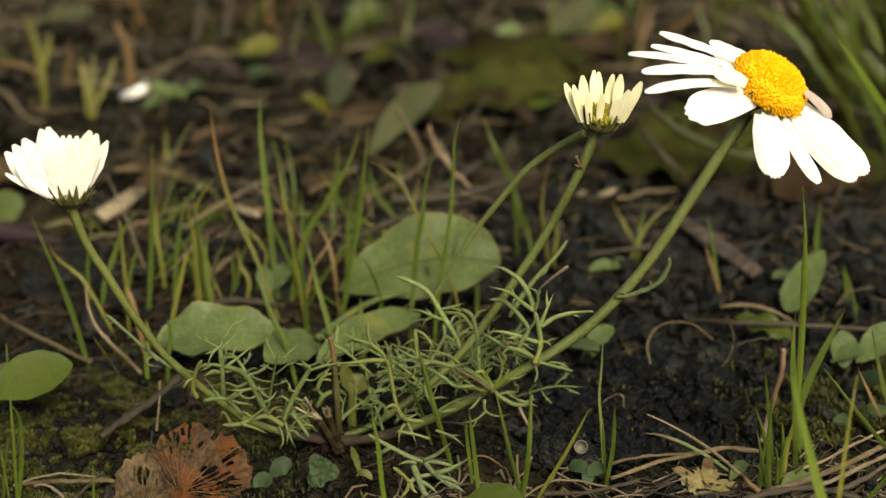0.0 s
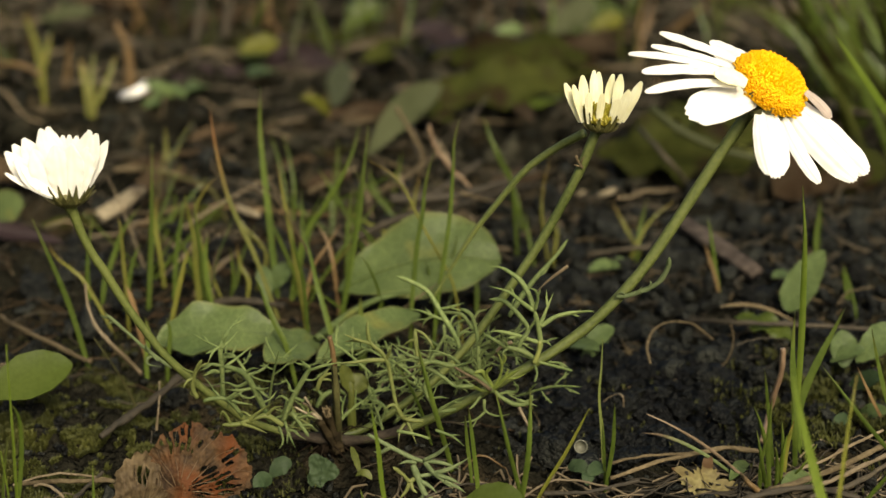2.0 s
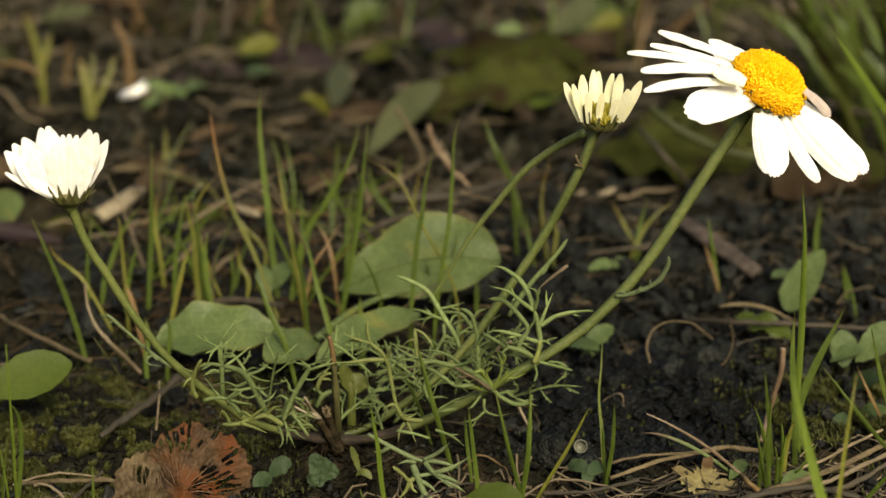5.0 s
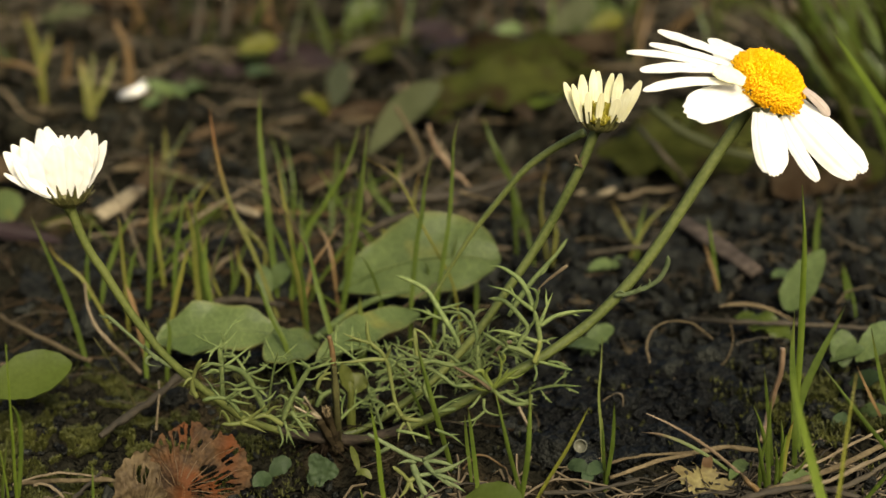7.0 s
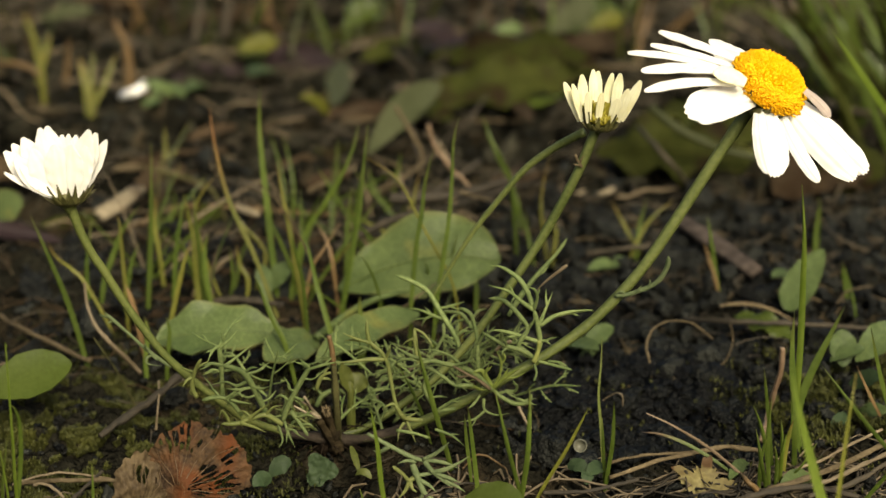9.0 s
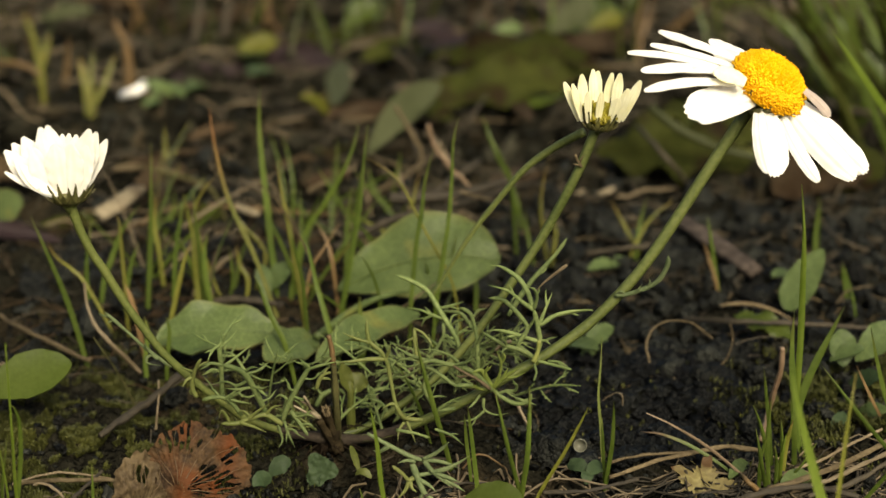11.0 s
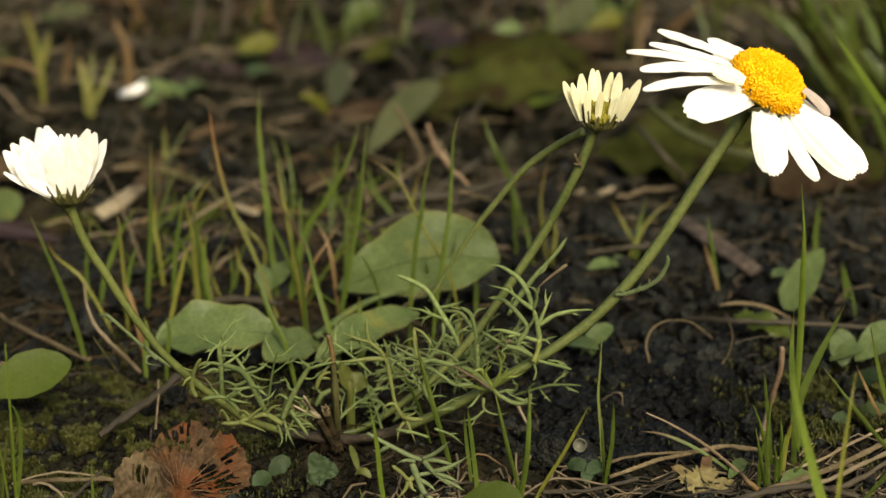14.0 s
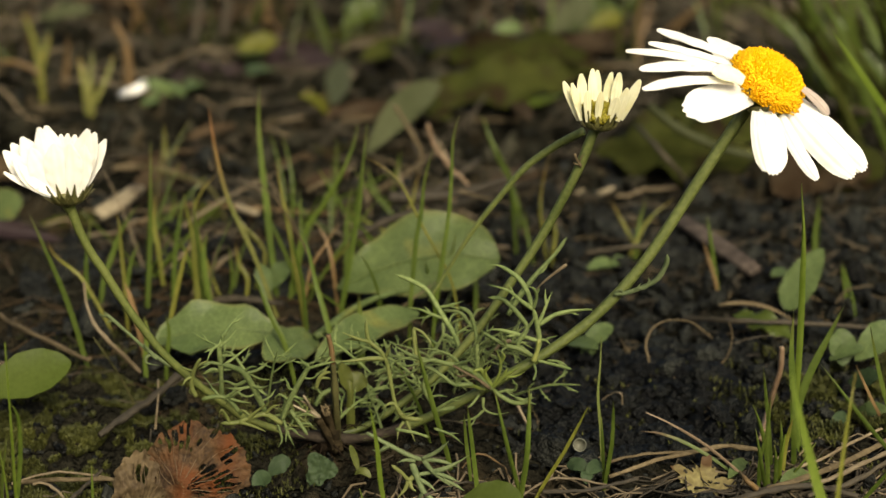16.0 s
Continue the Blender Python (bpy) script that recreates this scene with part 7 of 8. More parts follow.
blade(T, (23.9, -13.4, -1.5), (22.6, -15.4, 12.0), 0.78, 0.0, GRASS)
blade(T, (20.5, -9.2, -1.5), (14.2, -12.2, 24.7), 1.17, -0.2, GRASS)
blade(T, (34.9, -19.5, -1.5), (43.0, -21.5, 16.2), 0.95, 0.8, GRASS_PALE)
blade(T, (16.4, 1.9, -1.5), (10.4, 1.9, 14.3), 0.82, 0.0, GRASS)
T = tuft((46.7, -16.2, 0.0), "thin green grass blades on the bare soil")
blade(T, (47.1, -14.4, -1.5), (47.8, -16.4, 14.9), 0.97, 0.1, GRASS)
grass_blade(T, [(47.7, -6.0, -6.6), (47.0, -5.0, 4.2), (46.5, -4.0, 10.3), (46.8, -3.0, 15.3), (46.9, -2.0, 20.5)], 0.60, STEM_YELLOW)
blade(T, (47.0, -13.4, -1.5), (46.2, -13.4, 10.5), 0.78, -0.2, GRASS)
T = TALL_TUFT = tuft((76.7, -12.0, 0.0), "tuft of green grass with one tall blade")
grass_blade(T, [(82.1, 0.0, -1.7), (82.5, 0.4, 9.4), (82.5, 0.8, 19.1), (82.2, 1.2, 29.8), (81.9, 1.6, 38.0), (80.9, 2.0, 47.5)], 1.22, GRASS_BRIGHT)
grass_blade(T, [(82.8, -4.0, -1.5), (82.6, -4.0, 0.3), (81.1, -3.3, 11.1), (80.4, -2.7, 18.5), (80.4, -2.0, 25.5)], 1.30, GRASS)
grass_blade(T, [(83.3, 4.0, -1.5), (83.7, 4.0, 2.0), (84.8, 4.5, 7.5), (86.8, 5.0, 12.9), (89.0, 5.5, 18.0), (91.3, 6.0, 23.4)], 1.54, GRASS)
blade(T, (75.5, -13.4, -1.5), (71.8, -14.4, 13.3), 0.97, 0.4, GRASS)
blade(T, (76.7, -11.3, -1.5), (73.6, -12.3, 19.3), 0.88, 0.2, GRASS)
blade(T, (77.1, -13.4, -1.5), (76.7, -14.4, 10.7), 0.78, 0.0, GRASS)
blade(T, (74.4, -15.4, -1.5), (72.8, -17.4, 7.1), 0.77, 0.0, GRASS)
blade(T, (78.0, -13.4, -1.5), (78.8, -14.4, 10.4), 1.07, 0.0, GRASS_YELLOW)
blade(T, (78.3, -14.4, -1.5), (82.6, -16.4, 7.1), 0.87, 0.0, GRASS)
blade(T, (73.3, -17.5, -1.5), (73.4, -19.5, 10.3), 0.86, 0.0, GRASS)
blade(T, (76.0, -17.1, -1.5), (75.0, -19.1, 7.9), 0.87, 0.0, GRASS)
blade(T, (80.8, -9.2, -1.5), (79.0, -10.2, 14.3), 1.18, 0.0, GRASS)
T = tuft((94, -62, 0), "broad green grass blades close in front")
blade(T, (81.4, -60.0, -1.0), (68.8, -54.0, 37.0), 2.7, -0.5, GRASS_BRIGHT)
blade(T, (77.1, -54.0, -2.4), (79.9, -47.0, 33.9), 1.45, 0.8, GRASS_PALE)
T = tuft((97.0, -5.6, 0.0), "green grass at the edge of the bare soil")
blade(T, (100.2, -9.2, -1.5), (84.1, -9.2, 18.5), 0.89, -0.4, GRASS)
blade(T, (102.0, -2.6, -1.5), (93.9, -2.6, 22.7), 1.10, -0.6, GRASS)
blade(T, (101.2, 6.5, -1.5), (94.5, 6.5, 11.3), 0.73, 0.0, GRASS_RED)
blade(T, (88.9, -23.4, -1.5), (93.8, -26.4, 8.6), 0.85, 0.0, GRASS)
blade(T, (99.5, 1.9, -1.5), (100.6, 1.9, 14.3), 1.02, 0.0, GRASS)
blade(T, (108.1, 68.2, -1.5), (106.0, 68.2, 7.8), 1.12, 0.4, GRASS)
blade(T, (108.1, 100.7, -1.5), (107.7, 100.7, 12.7), 1.21, 0.0, GRASS)
T = tuft((43.4, 96, 0.0), "faint grass blades on the soil behind")
grass_blade(T, [(43.5, 96.0, -1.5), (43.4, 96.0, -0.5), (42.3, 97.0, 6.9), (41.9, 98.0, 13.6), (43.6, 99.0, 23.2)], 0.80, GRASS_YELLOW)
grass_blade(T, [(40.1, 92.0, -1.5), (39.7, 92.0, 1.7), (38.6, 93.0, 6.9), (38.1, 94.0, 11.9)], 1.05, GRASS)
grass_blade(T, [(36.5, 100.0, -1.5), (35.0, 100.0, 15.7), (32.9, 101.0, 21.0), (30.5, 102.0, 26.2)], 1.19, GRASS)
grass_blade(T, [(44.5, 92.0, -1.5), (44.7, 92.0, 1.7), (45.3, 93.0, 6.9), (44.4, 94.0, 10.0)], 0.92, GRASS_YELLOW)
T = tuft((64.7, 96, 0.0), "thin grass blades forking on the bare soil")
grass_blade(T, [(64.5, 96.0, -1.5), (64.7, 96.0, 1.6), (65.2, 97.5, 6.7), (66.9, 99.0, 13.5)], 1.06, GRASS)
grass_blade(T, [(62.9, 96.0, -1.5), (63.9, 96.0, 1.6), (67.3, 97.5, 7.9), (73.1, 99.0, 12.7)], 0.93, GRASS_YELLOW)
grass_blade(T, [(65.8, 100.0, -1.5), (65.2, 100.0, 0.2), (62.1, 101.5, 5.4), (58.6, 103.0, 11.6)], 1.08, GRASS_YELLOW)
T = tuft((79.8, 70, 0.0), "two yellowing grass blades on the bare soil")
grass_blade(T, [(80.0, 70.0, -1.5), (79.8, 70.0, 0.5), (78.5, 70.7, 7.9), (77.3, 71.3, 14.5), (76.7, 72.0, 17.7)], 0.89, GRASS)
grass_blade(T, [(80.1, 70.0, -1.5), (79.2, 70.0, 3.1), (77.3, 71.0, 8.7), (76.3, 72.0, 11.7)], 0.75, GRASS_RED)
T = tuft((103.0, 80, 0.0), "single green grass blade on the bare soil")
grass_blade(T, [(103.1, 80.0, -1.5), (103.0, 80.0, 3.4), (102.8, 81.0, 11.1), (103.4, 82.0, 18.6)], 1.02, GRASS)
grass_blade(T, [(108.0, 60.0, -1.5), (107.4, 60.0, 1.8), (106.0, 61.0, 6.6), (104.4, 62.0, 11.2)], 0.55, GRASS)

# thin blades scattered between the tufts
rnd = random.Random(5)
for k in range(16):
    x, y = rnd.uniform(-62, 28), rnd.uniform(45, 135)
    T = tuft((x, y, 0), "small tuft of thin green grass blades")
    for i in range(rnd.choice((2, 3, 4))):
        bx, by = x + rnd.uniform(-3, 3), y + rnd.uniform(-3, 3)
        blade(T, (bx, by, -2), (bx + rnd.gauss(0, 11), by + rnd.gauss(0, 8), rnd.uniform(7, 22)), rnd.uniform(0.6, 1.2), rnd.uniform(-1.5, 1.5), rnd.choice((GRASS, GRASS, GRASS, GRASS_YELLOW, STRAW)))

# grass farther back
T = tuft((-89.4, 226.0, 0.0), "blurred green grass tuft on the soil behind", "grass farther back")
blade(T, (-89.3, 224.9, -1.5), (-88.9, 229.9, 17.8), 2.16, 0.0, GRASS_YELLOW)
blade(T, (-90.9, 228.2, -1.5), (-83.3, 236.2, 15.5), 1.75, 0.7, GRASS_YELLOW)
blade(T, (-91.7, 228.2, -1.5), (-94.8, 236.2, 14.6), 2.47, 0.0, GRASS_YELLOW)
blade(T, (-104.6, 252.5, -1.5), (-101.3, 252.5, 17.2), 3.29, 0.0, GRASS_RED)
blade(T, (-104.9, 228.2, -1.5), (-104.2, 228.2, 18.2), 1.95, 0.0, GRASS_YELLOW)
blade(T, (-116.6, 271.2, -1.5), (-125.4, 291.2, 17.3), 2.38, 0.0, GRASS_YELLOW)
blade(T, (-115.8, 263.5, -1.5), (-114.5, 283.5, 11.2), 2.35, 0.0, GRASS_YELLOW)
blade(T, (-57.8, 163.6, -1.5), (-50.0, 168.6, 12.4), 0.96, 0.0, GRASS_YELLOW)
blade(T, (-67.4, 174.2, -1.5), (-72.6, 179.2, -6.4), 1.60, 0.0, GRASS_YELLOW)
blade(T, (-56.2, 158.5, -1.5), (-56.9, 163.5, 13.0), 0.95, 0.0, GRASS_YELLOW)
rnd = random.Random(21)
for x, y, n, hue in ((-63, 320, 4, 0), (-97, 334, 4, 2), (-27, 302, 4, 1), (8, 297, 4, 1), (52, 302, 5, 1), (88, 289, 4, 2), (-86, 334, 4, 1), (-12, 334, 4, 0), (35, 324, 2, 2), (119, 306, 6, 0), (-130, 289, 5, 1), (-47, 334, 4, 2), (74, 334, 5, 1)):
    T = tuft((x, y, 0), ("green grass tuft far back", "yellowing grass tuft far back", "withered brown grass tuft far back")[hue], "grass farther back")
    for k in range(n + 2):
        b = (x + rnd.uniform(-8, 8), y + rnd.uniform(-8, 8), -2)
        tip = (b[0] + rnd.uniform(-14, 14), b[1] + rnd.uniform(-10, 20), rnd.uniform(14, 34))
        blade(T, b, tip, rnd.uniform(1.0, 2.0), rnd.uniform(-3, 3), (rnd.choice((GRASS, LEAF_GREY, LEAF_DULL)), rnd.choice((GRASS, LEAF_TAN_DIM, LEAF_DULL, LEAF_GREY)), rnd.choice((TWIG, GRASS_RED, LEAF_DULL, LEAF_TAN_DIM)))[hue])
T = tuft((136.0, 130.0, 6.1), "dense green grass tuft behind the open flower", "grass farther back")
for k in range(56):
    b = Vector((160.9, 197.6, 0.0)) + Vector((rnd.uniform(-26, 30), rnd.uniform(-30, 60), -2))
    tip = b + Vector((rnd.uniform(-44, -4), rnd.uniform(-25, 15), rnd.uniform(28, 62)))
    blade(T, b, tip, rnd.uniform(1.6, 3.2), rnd.uniform(1, 6), rnd.choice((GRASS, LEAF_DULL)))
SEED[0] = 503
blade(T, (143.4, 85.0, 1.5), (97.9, 60.0, 61.5), 2.8, 1.5, GRASS_BRIGHT)
blade(T, (162.4, 234.9, -1.5), (145.4, 244.9, 37.7), 3.90, 1.1, GRASS)
blade(T, (162.5, 221.6, -1.5), (130.7, 241.6, 36.6), 3.50, 1.0, GRASS)

T = TALL_TUFT
blade(T, (75.0, -17.5, -1.5), (73.7, -19.5, 17.6), 0.96, 0.1, GRASS)
blade(T, (77.1, -15.4, -1.5), (77.1, -17.4, 9.2), 0.97, 0.0, GRASS_BRIGHT)
blade(T, (74.4, -17.5, -1.5), (71.5, -19.5, 11.3), 0.86, 0.0, GRASS)
grass_blade(T, [(73.4, -14.0, -3.6), (66.5, -12.5, 1.6), (61.3, -11.0, 4.3), (57.0, -9.5, 5.4), (53.7, -8.0, 5.1)], 0.59, GRASS_DRYING)
grass_blade(T, [(74.0, -15.0, -3.1), (67.9, -14.0, 2.3), (63.2, -13.0, 5.7), (58.0, -12.0, 8.6), (54.1, -11.0, 10.2)], 0.68, GRASS_STRAW)


# ---- straws, twigs and small finds ----
def stalk(points, r0, r1, material, label, name="straw", category="straw", sides=7, wobble=0.2):
    rnd = random.Random(len(bpy.data.objects))
    shift = Vector((rnd.uniform(0, 50), 0, 0))
    line = [p + Vector((noise.noise(p * 0.16 + shift), noise.noise(p * 0.16 - shift), 0.5 * noise.noise(p * 0.25 + shift))) * 0.35 + Vector((0, 0, 0.25 * noise.noise(p * 0.9))) for p in spline(points, 14)]
    bm = bmesh.new()
    tube(bm, line, r0 * 1.05, r1, 9, 42, 0.25, wobble=0.35)
    return tagged(part(name, bm, material, None, at=points[0]), label, category, name + "s on the soil")


stalk([(-79.3, 61.2, 0.0), (-65.5, 44.5, 1.5), (-51.3, 31.8, 1.0)], 0.36, 0.46, DRY_STALK, "yellow-brown straw lying on the soil")
stalk([(-50.3, 28.0, 19.4), (-49.5, 26.0, 14.1), (-45.5, 22.0, 9.9), (-40.7, 28.6, 0.0)], 0.25, 0.43, STRAW, "pale brown bent straw leaning on the soil")
stalk([(-53.2, -17.4, 0.0), (-45.2, -18.1, 1.0), (-33.5, -18.9, 1.2)], 0.38, 0.44, DRY_STALK, "dull straw lying on the soil")
stalk([(-51.1, -17.8, 0.0), (-47.6, -20.5, 1.0), (-42.3, -27.2, 0.6)], 0.24, 0.18, STRAW, "thin pale straw on the soil")
stalk([(-44.3, -27.1, 0.5), (-41.7, -21.1, 1.0), (-40.1, -14.6, 0.8)], 0.36, 0.29, TWIG, "brown straw lying on the soil")
stalk([(-42.5, -4, 2.3), (-39.7, 0, 3.1), (-35.3, 6, 4.1), (-30.6, 14, 5.7)], 0.55, 0.80, TWIG, "brown twig beside the moss", "twig", "twig")
stalk([(-33.8, 3.5, 0.0), (-33.3, 4.7, 4.0), (-34.0, 12.0, 5.8)], 0.20, 0.18, STRAW, "thin pale straw standing by the grass")
stalk([(47.8, -15.2, 0.0), (58.0, -11.1, 1.5), (68.4, -7.8, 2.0), (75.5, -7.5, 1.0)], 0.30, 0.50, DRY_STALK, "brown stalk lying across the soil", "twig", "twig")
stalk([(47.8, -9.9, 0.0), (55.3, -9.2, 1.2), (65.3, -8.5, 1.5)], 0.22, 0.28, DRY_STALK, "thin brown stalk lying on the soil", "twig", "twig")
stalk([(72.3, -19.9, 0.0), (70.4, -19.4, 1.5), (70.9, -9.0, -1.0)], 0.43, 0.18, GRASS_RED, "short orange dry blade")
stalk([(67.4, -26.1, 0.0), (75.8, -21.5, 1.5), (85.2, -17.2, 2.5), (101.1, -4.4, 3.0)], 0.53, 0.48, DRY_STALK, "pale brown straw lying by the grass")
stalk([(78.0, -20.3, 0.0), (85.6, -19.9, 2.5), (99.8, -9.3, 3.0)], 0.41, 0.35, STRAW, "pale brown straw lying by the grass")
stalk([(80.5, -22.3, 0.0), (89.4, -20.0, 2.0), (98.6, -13.4, 4.0)], 0.43, 0.36, TWIG, "brown straw lying by the grass")
stalk([(77.1, -15.2, 0.0), (84.4, -12.3, 1.8), (97.5, -2.6, 3.0)], 0.30, 0.24, STRAW, "pale straw lying by the grass")
stalk([(66.8, -24.2, 0.0), (72.4, -24.0, 1.5), (80.5, -21.5, 1.5), (88.5, -24.1, 1.0)], 0.58, 0.43, TWIG, "brown root-like straw by the grass", "twig", "twig")
stalk([(31.9, -22.3, 0.0), (37.8, -18.1, 1.0), (45.4, -19.7, 1.0), (49.9, -22.7, 0.8)], 0.20, 0.18, STRAW, "thin pale straw on the soil")
stalk([(35.8, -20.7, 0.0), (43.3, -21.7, 1.0), (52.3, -18.1, 1.0)], 0.36, 0.29, TWIG, "thin brown straw on the soil", "twig", "twig")
stalk([(22.4, -12.0, 0.0), (25.5, -8.0, 0.6), (29.4, -10.0, -0.6), (30.6, -17.2, 0.5)], 0.16, 0.14, GRASS_RED, "thin orange curled thread on the soil")
stalk([(15.7, -22.3, 0.0), (20.4, -20.1, 1.0), (26.2, -19.1, 1.0)], 0.22, 0.18, TWIG, "thin brown straw on the soil", "twig", "twig")
stalk([(32.1, -3.0, 7.7), (33.4, -4.0, 5.7), (34.6, -5.0, 4.4)], 0.30, 0.20, STRAW, "short pale straw under the stem")
stalk([(89.9, 86.0, 0.0), (84.0, 74.2, 1.5), (85.9, 70.3, 1.0)], 0.29, 0.22, TWIG, "thin twig lying on the soil", "twig", "twig")
stalk([(81.1, 8.0, 14.4), (80.5, 8.0, 7.0), (79.1, 8.0, 0.7), (76.7, -1.1, 0.0)], 0.40, 0.50, STALK, "reddish dry stalk among the grass")
stalk([(58.5, 20, 6.0), (58.4, 24, 8.0), (60.4, 28, 9.9), (64.5, 30, 10.5), (68.7, 32, 8.9), (72.6, 33, 5.4)], 0.24, 0.14, DRY_STALK, "thin brown curled root on the soil", "root", "root")
stalk([(75.2, 30, 10.0), (76.0, 30, 6.7), (75.6, 30, 3.0), (73.9, 30, 0.8), (71.5, 30, 0.3)], 0.16, 0.12, DRY_STALK, "thin pale curled root on the soil", "root", "root")
stalk([(70.3, 56.4, 0.0), (79.0, 45.2, 4.0), (92.7, 43.6, 4.0), (112.8, 40.7, 4.0)], 0.50, 0.43, TWIG, "long thin brown stalk on the soil", "twig", "twig")
stalk([(53.1, 96.6, 0.0), (62.2, 95.0, 2.0), (71.9, 98.1, 2.0)], 0.50, 0.36, TWIG, "brown straw on the soil", "twig", "twig")
stalk([(49.1, 15.6, 0.0), (51.0, 14.0, 2.1), (52.4, 12.0, 2.9), (52.8, 13.1, 0.0)], 0.11, 0.11, STRAW, "thin curled thread on the soil")
stalk([(1.9, 108.5, 0.0), (10.0, 113.2, 2.0), (25.5, 127.8, 3.0), (43.7, 147.5, 2.0)], 0.65, 0.50, TWIG, "brown stalk lying behind the leaf", "twig", "twig")
stalk([(-33.3, 64.4, 0.0), (-25.6, 62.7, 2.0), (-15.6, 59.5, 2.0)], 0.72, 0.58, TWIG, "grey-brown twig lying on the soil", "twig", "twig")
stalk([(-35.2, 78.1, 0.0), (-32.0, 83.6, 2.0), (-30.1, 100.0, -0.5)], 0.53, 0.41, STRAW, "pale straw leaning in the grass")
stalk([(2.4, 94.6, 0.0), (15.5, 127.1, 4.0), (29.1, 162.2, 3.0)], 0.72, 0.58, TWIG, "brown stalk lying on the soil", "twig", "twig")
stalk([(14.1, 200.6, 0.0), (17.5, 170.0, 5.5), (21.4, 164.0, 0.0)], 0.48, 0.59, STRAW, "pale stalk standing in the litter")
stalk([(4.6, 215.0, 10.9), (9.1, 200.0, 3.6), (12.7, 174.7, 0.0)], 0.58, 0.79, TWIG, "brown stalk standing in the litter", "twig", "twig")
stalk([(21.5, 191.7, 0.0), (26.4, 190.0, 6.4), (31.5, 200.0, 11.3)], 0.50, 0.43, TWIG, "thin brown stalk in the litter", "twig", "twig")
stalk([(-68.0, 169.3, 0.0), (-55.8, 172.5, 2.0), (-41.9, 174.7, 2.0)], 0.9, 0.7, LEAF_TAN_DIM, "brown dry stalk lying behind the grass")
stalk([(-70.9, 164.0, 0.0), (-58.1, 157.6, 2.0), (-43.9, 142.6, 2.0)], 0.95, 0.7, DRY_STALK, "yellow-brown withered stalk lying behind the grass")
stalk([(-4.2, 180.3, 0.0), (2.9, 162.2, 3.0), (15.3, 152.5, 2.0)], 0.40, 0.34, DRY_STALK, "yellow-brown stalk lying in the litter")
stalk([(-1.8, 180.3, 0.0), (6.6, 138.1, 5.0), (17.6, 121.2, 0.0)], 0.36, 0.30, DRY_STALK, "thin dry stalk leaning in the grass")
stalk([(19.0, 150.0, 10.3), (9.3, 120.0, 11.5), (-1.8, 127.8, 0.0)], 0.42, 0.34, DRY_STALK, "thin dry stalk leaning in the grass")
stalk([(19.7, 100.0, 15.7), (24.9, 90.0, 16.9), (35.8, 133.7, 0.0)], 0.30, 0.36, DRY_STALK, "thin dry stalk lying on the soil")
stalk([(-30.0, 110.0, 14.2), (-22.9, 100.0, 13.6), (-20.9, 116.9, 0.0)], 0.28, 0.30, STRAW, "thin pale bent straw in the grass")
stalk([(84.4, 148.9, 0.0), (76.8, 140.0, 10.5), (71.6, 160.0, 13.2)], 0.65, 0.58, TWIG, "brown stalk behind the stems", "twig", "twig")
stalk([(82.6, 222.7, 0.0), (89.6, 176.8, 6.0), (102.4, 159.1, 6.0)], 1.01, 0.86, GRASS_YELLOW, "green stalk lying on the leaf behind")
stalk([(135.5, 243.1, 0.0), (140.5, 211.3, 4.0), (155.2, 202.2, 3.0)], 0.94, 0.83, STRAW, "pale stalk under the grass behind")
for x0, y0, x1, y1, hgt in ((-62, 330, -60, 345, 30), (-48, 350, -50, 352, 34), (-70, 300, -66, 310, 26), (-30, 370, -22, 372, 30), (60, 360, 64, 350, 24), (10, 250, 4, 240, 14), (100, 330, 118, 320, 18), (-84, 260, -88, 262, 20)):
    stalk([(x0, y0, -1), ((x0 + x1) / 2 + 1.5, (y0 + y1) / 2, hgt * 0.55), (x1, y1, hgt)], 1.3, 0.7, TWIG if x0 % 4 else GRASS_RED, "dry brown stalk standing far back")
stalk([(-36.4, 333.6, 0.0), (-44.5, 310.9, 3.0), (-60.3, 359.7, 3.0)], 0.9, 0.7, TWIG, "brown stalk far back")

stalk([(6.8, 140, 24.4), (9.9, 140, 18.9), (13.2, 140, 12.0), (12.2, 140, 8.1), (5.1, 140, 3.6), (-1.2, 140, -0.6)], 0.5, 0.35, DRY_STALK, "bent dry stalk in the litter")
stalk([(15.3, 125, 23.5), (17.2, 125, 17.7), (20.9, 125, 12.4), (26.6, 125, 6.8)], 0.5, 0.3, STALK, "pinkish dry stalk in the litter")
stalk([(6.0, 112, 8.7), (19.7, 112, 9.3), (30.7, 112, 11.9), (40.9, 112, 16.2)], 1.3, 0.9, TWIG, "brown stalk lying behind the broad leaf", "twig", "twig")
stalk([(-5.3, 84, 6.0), (1.7, 84, 10.1), (8.2, 84, 13.1), (13.9, 84, 15.8)], 0.9, 0.6, TWIG, "brown stalk lying behind the broad leaf", "twig", "twig")
stalk([(-14.6, 120, 7.8), (-10.3, 120, 10.0), (-6.8, 120, 11.0)], 0.6, 0.4, DRY_STALK, "short dry stalk in the grass")
stalk([(73.1, 150, 21.4), (82.3, 150, 14.5), (94.6, 150, 9.4), (111.3, 150, 5.9)], 1.0, 0.8, LEAF_GREY, "olive stalk lying on the leaf behind")

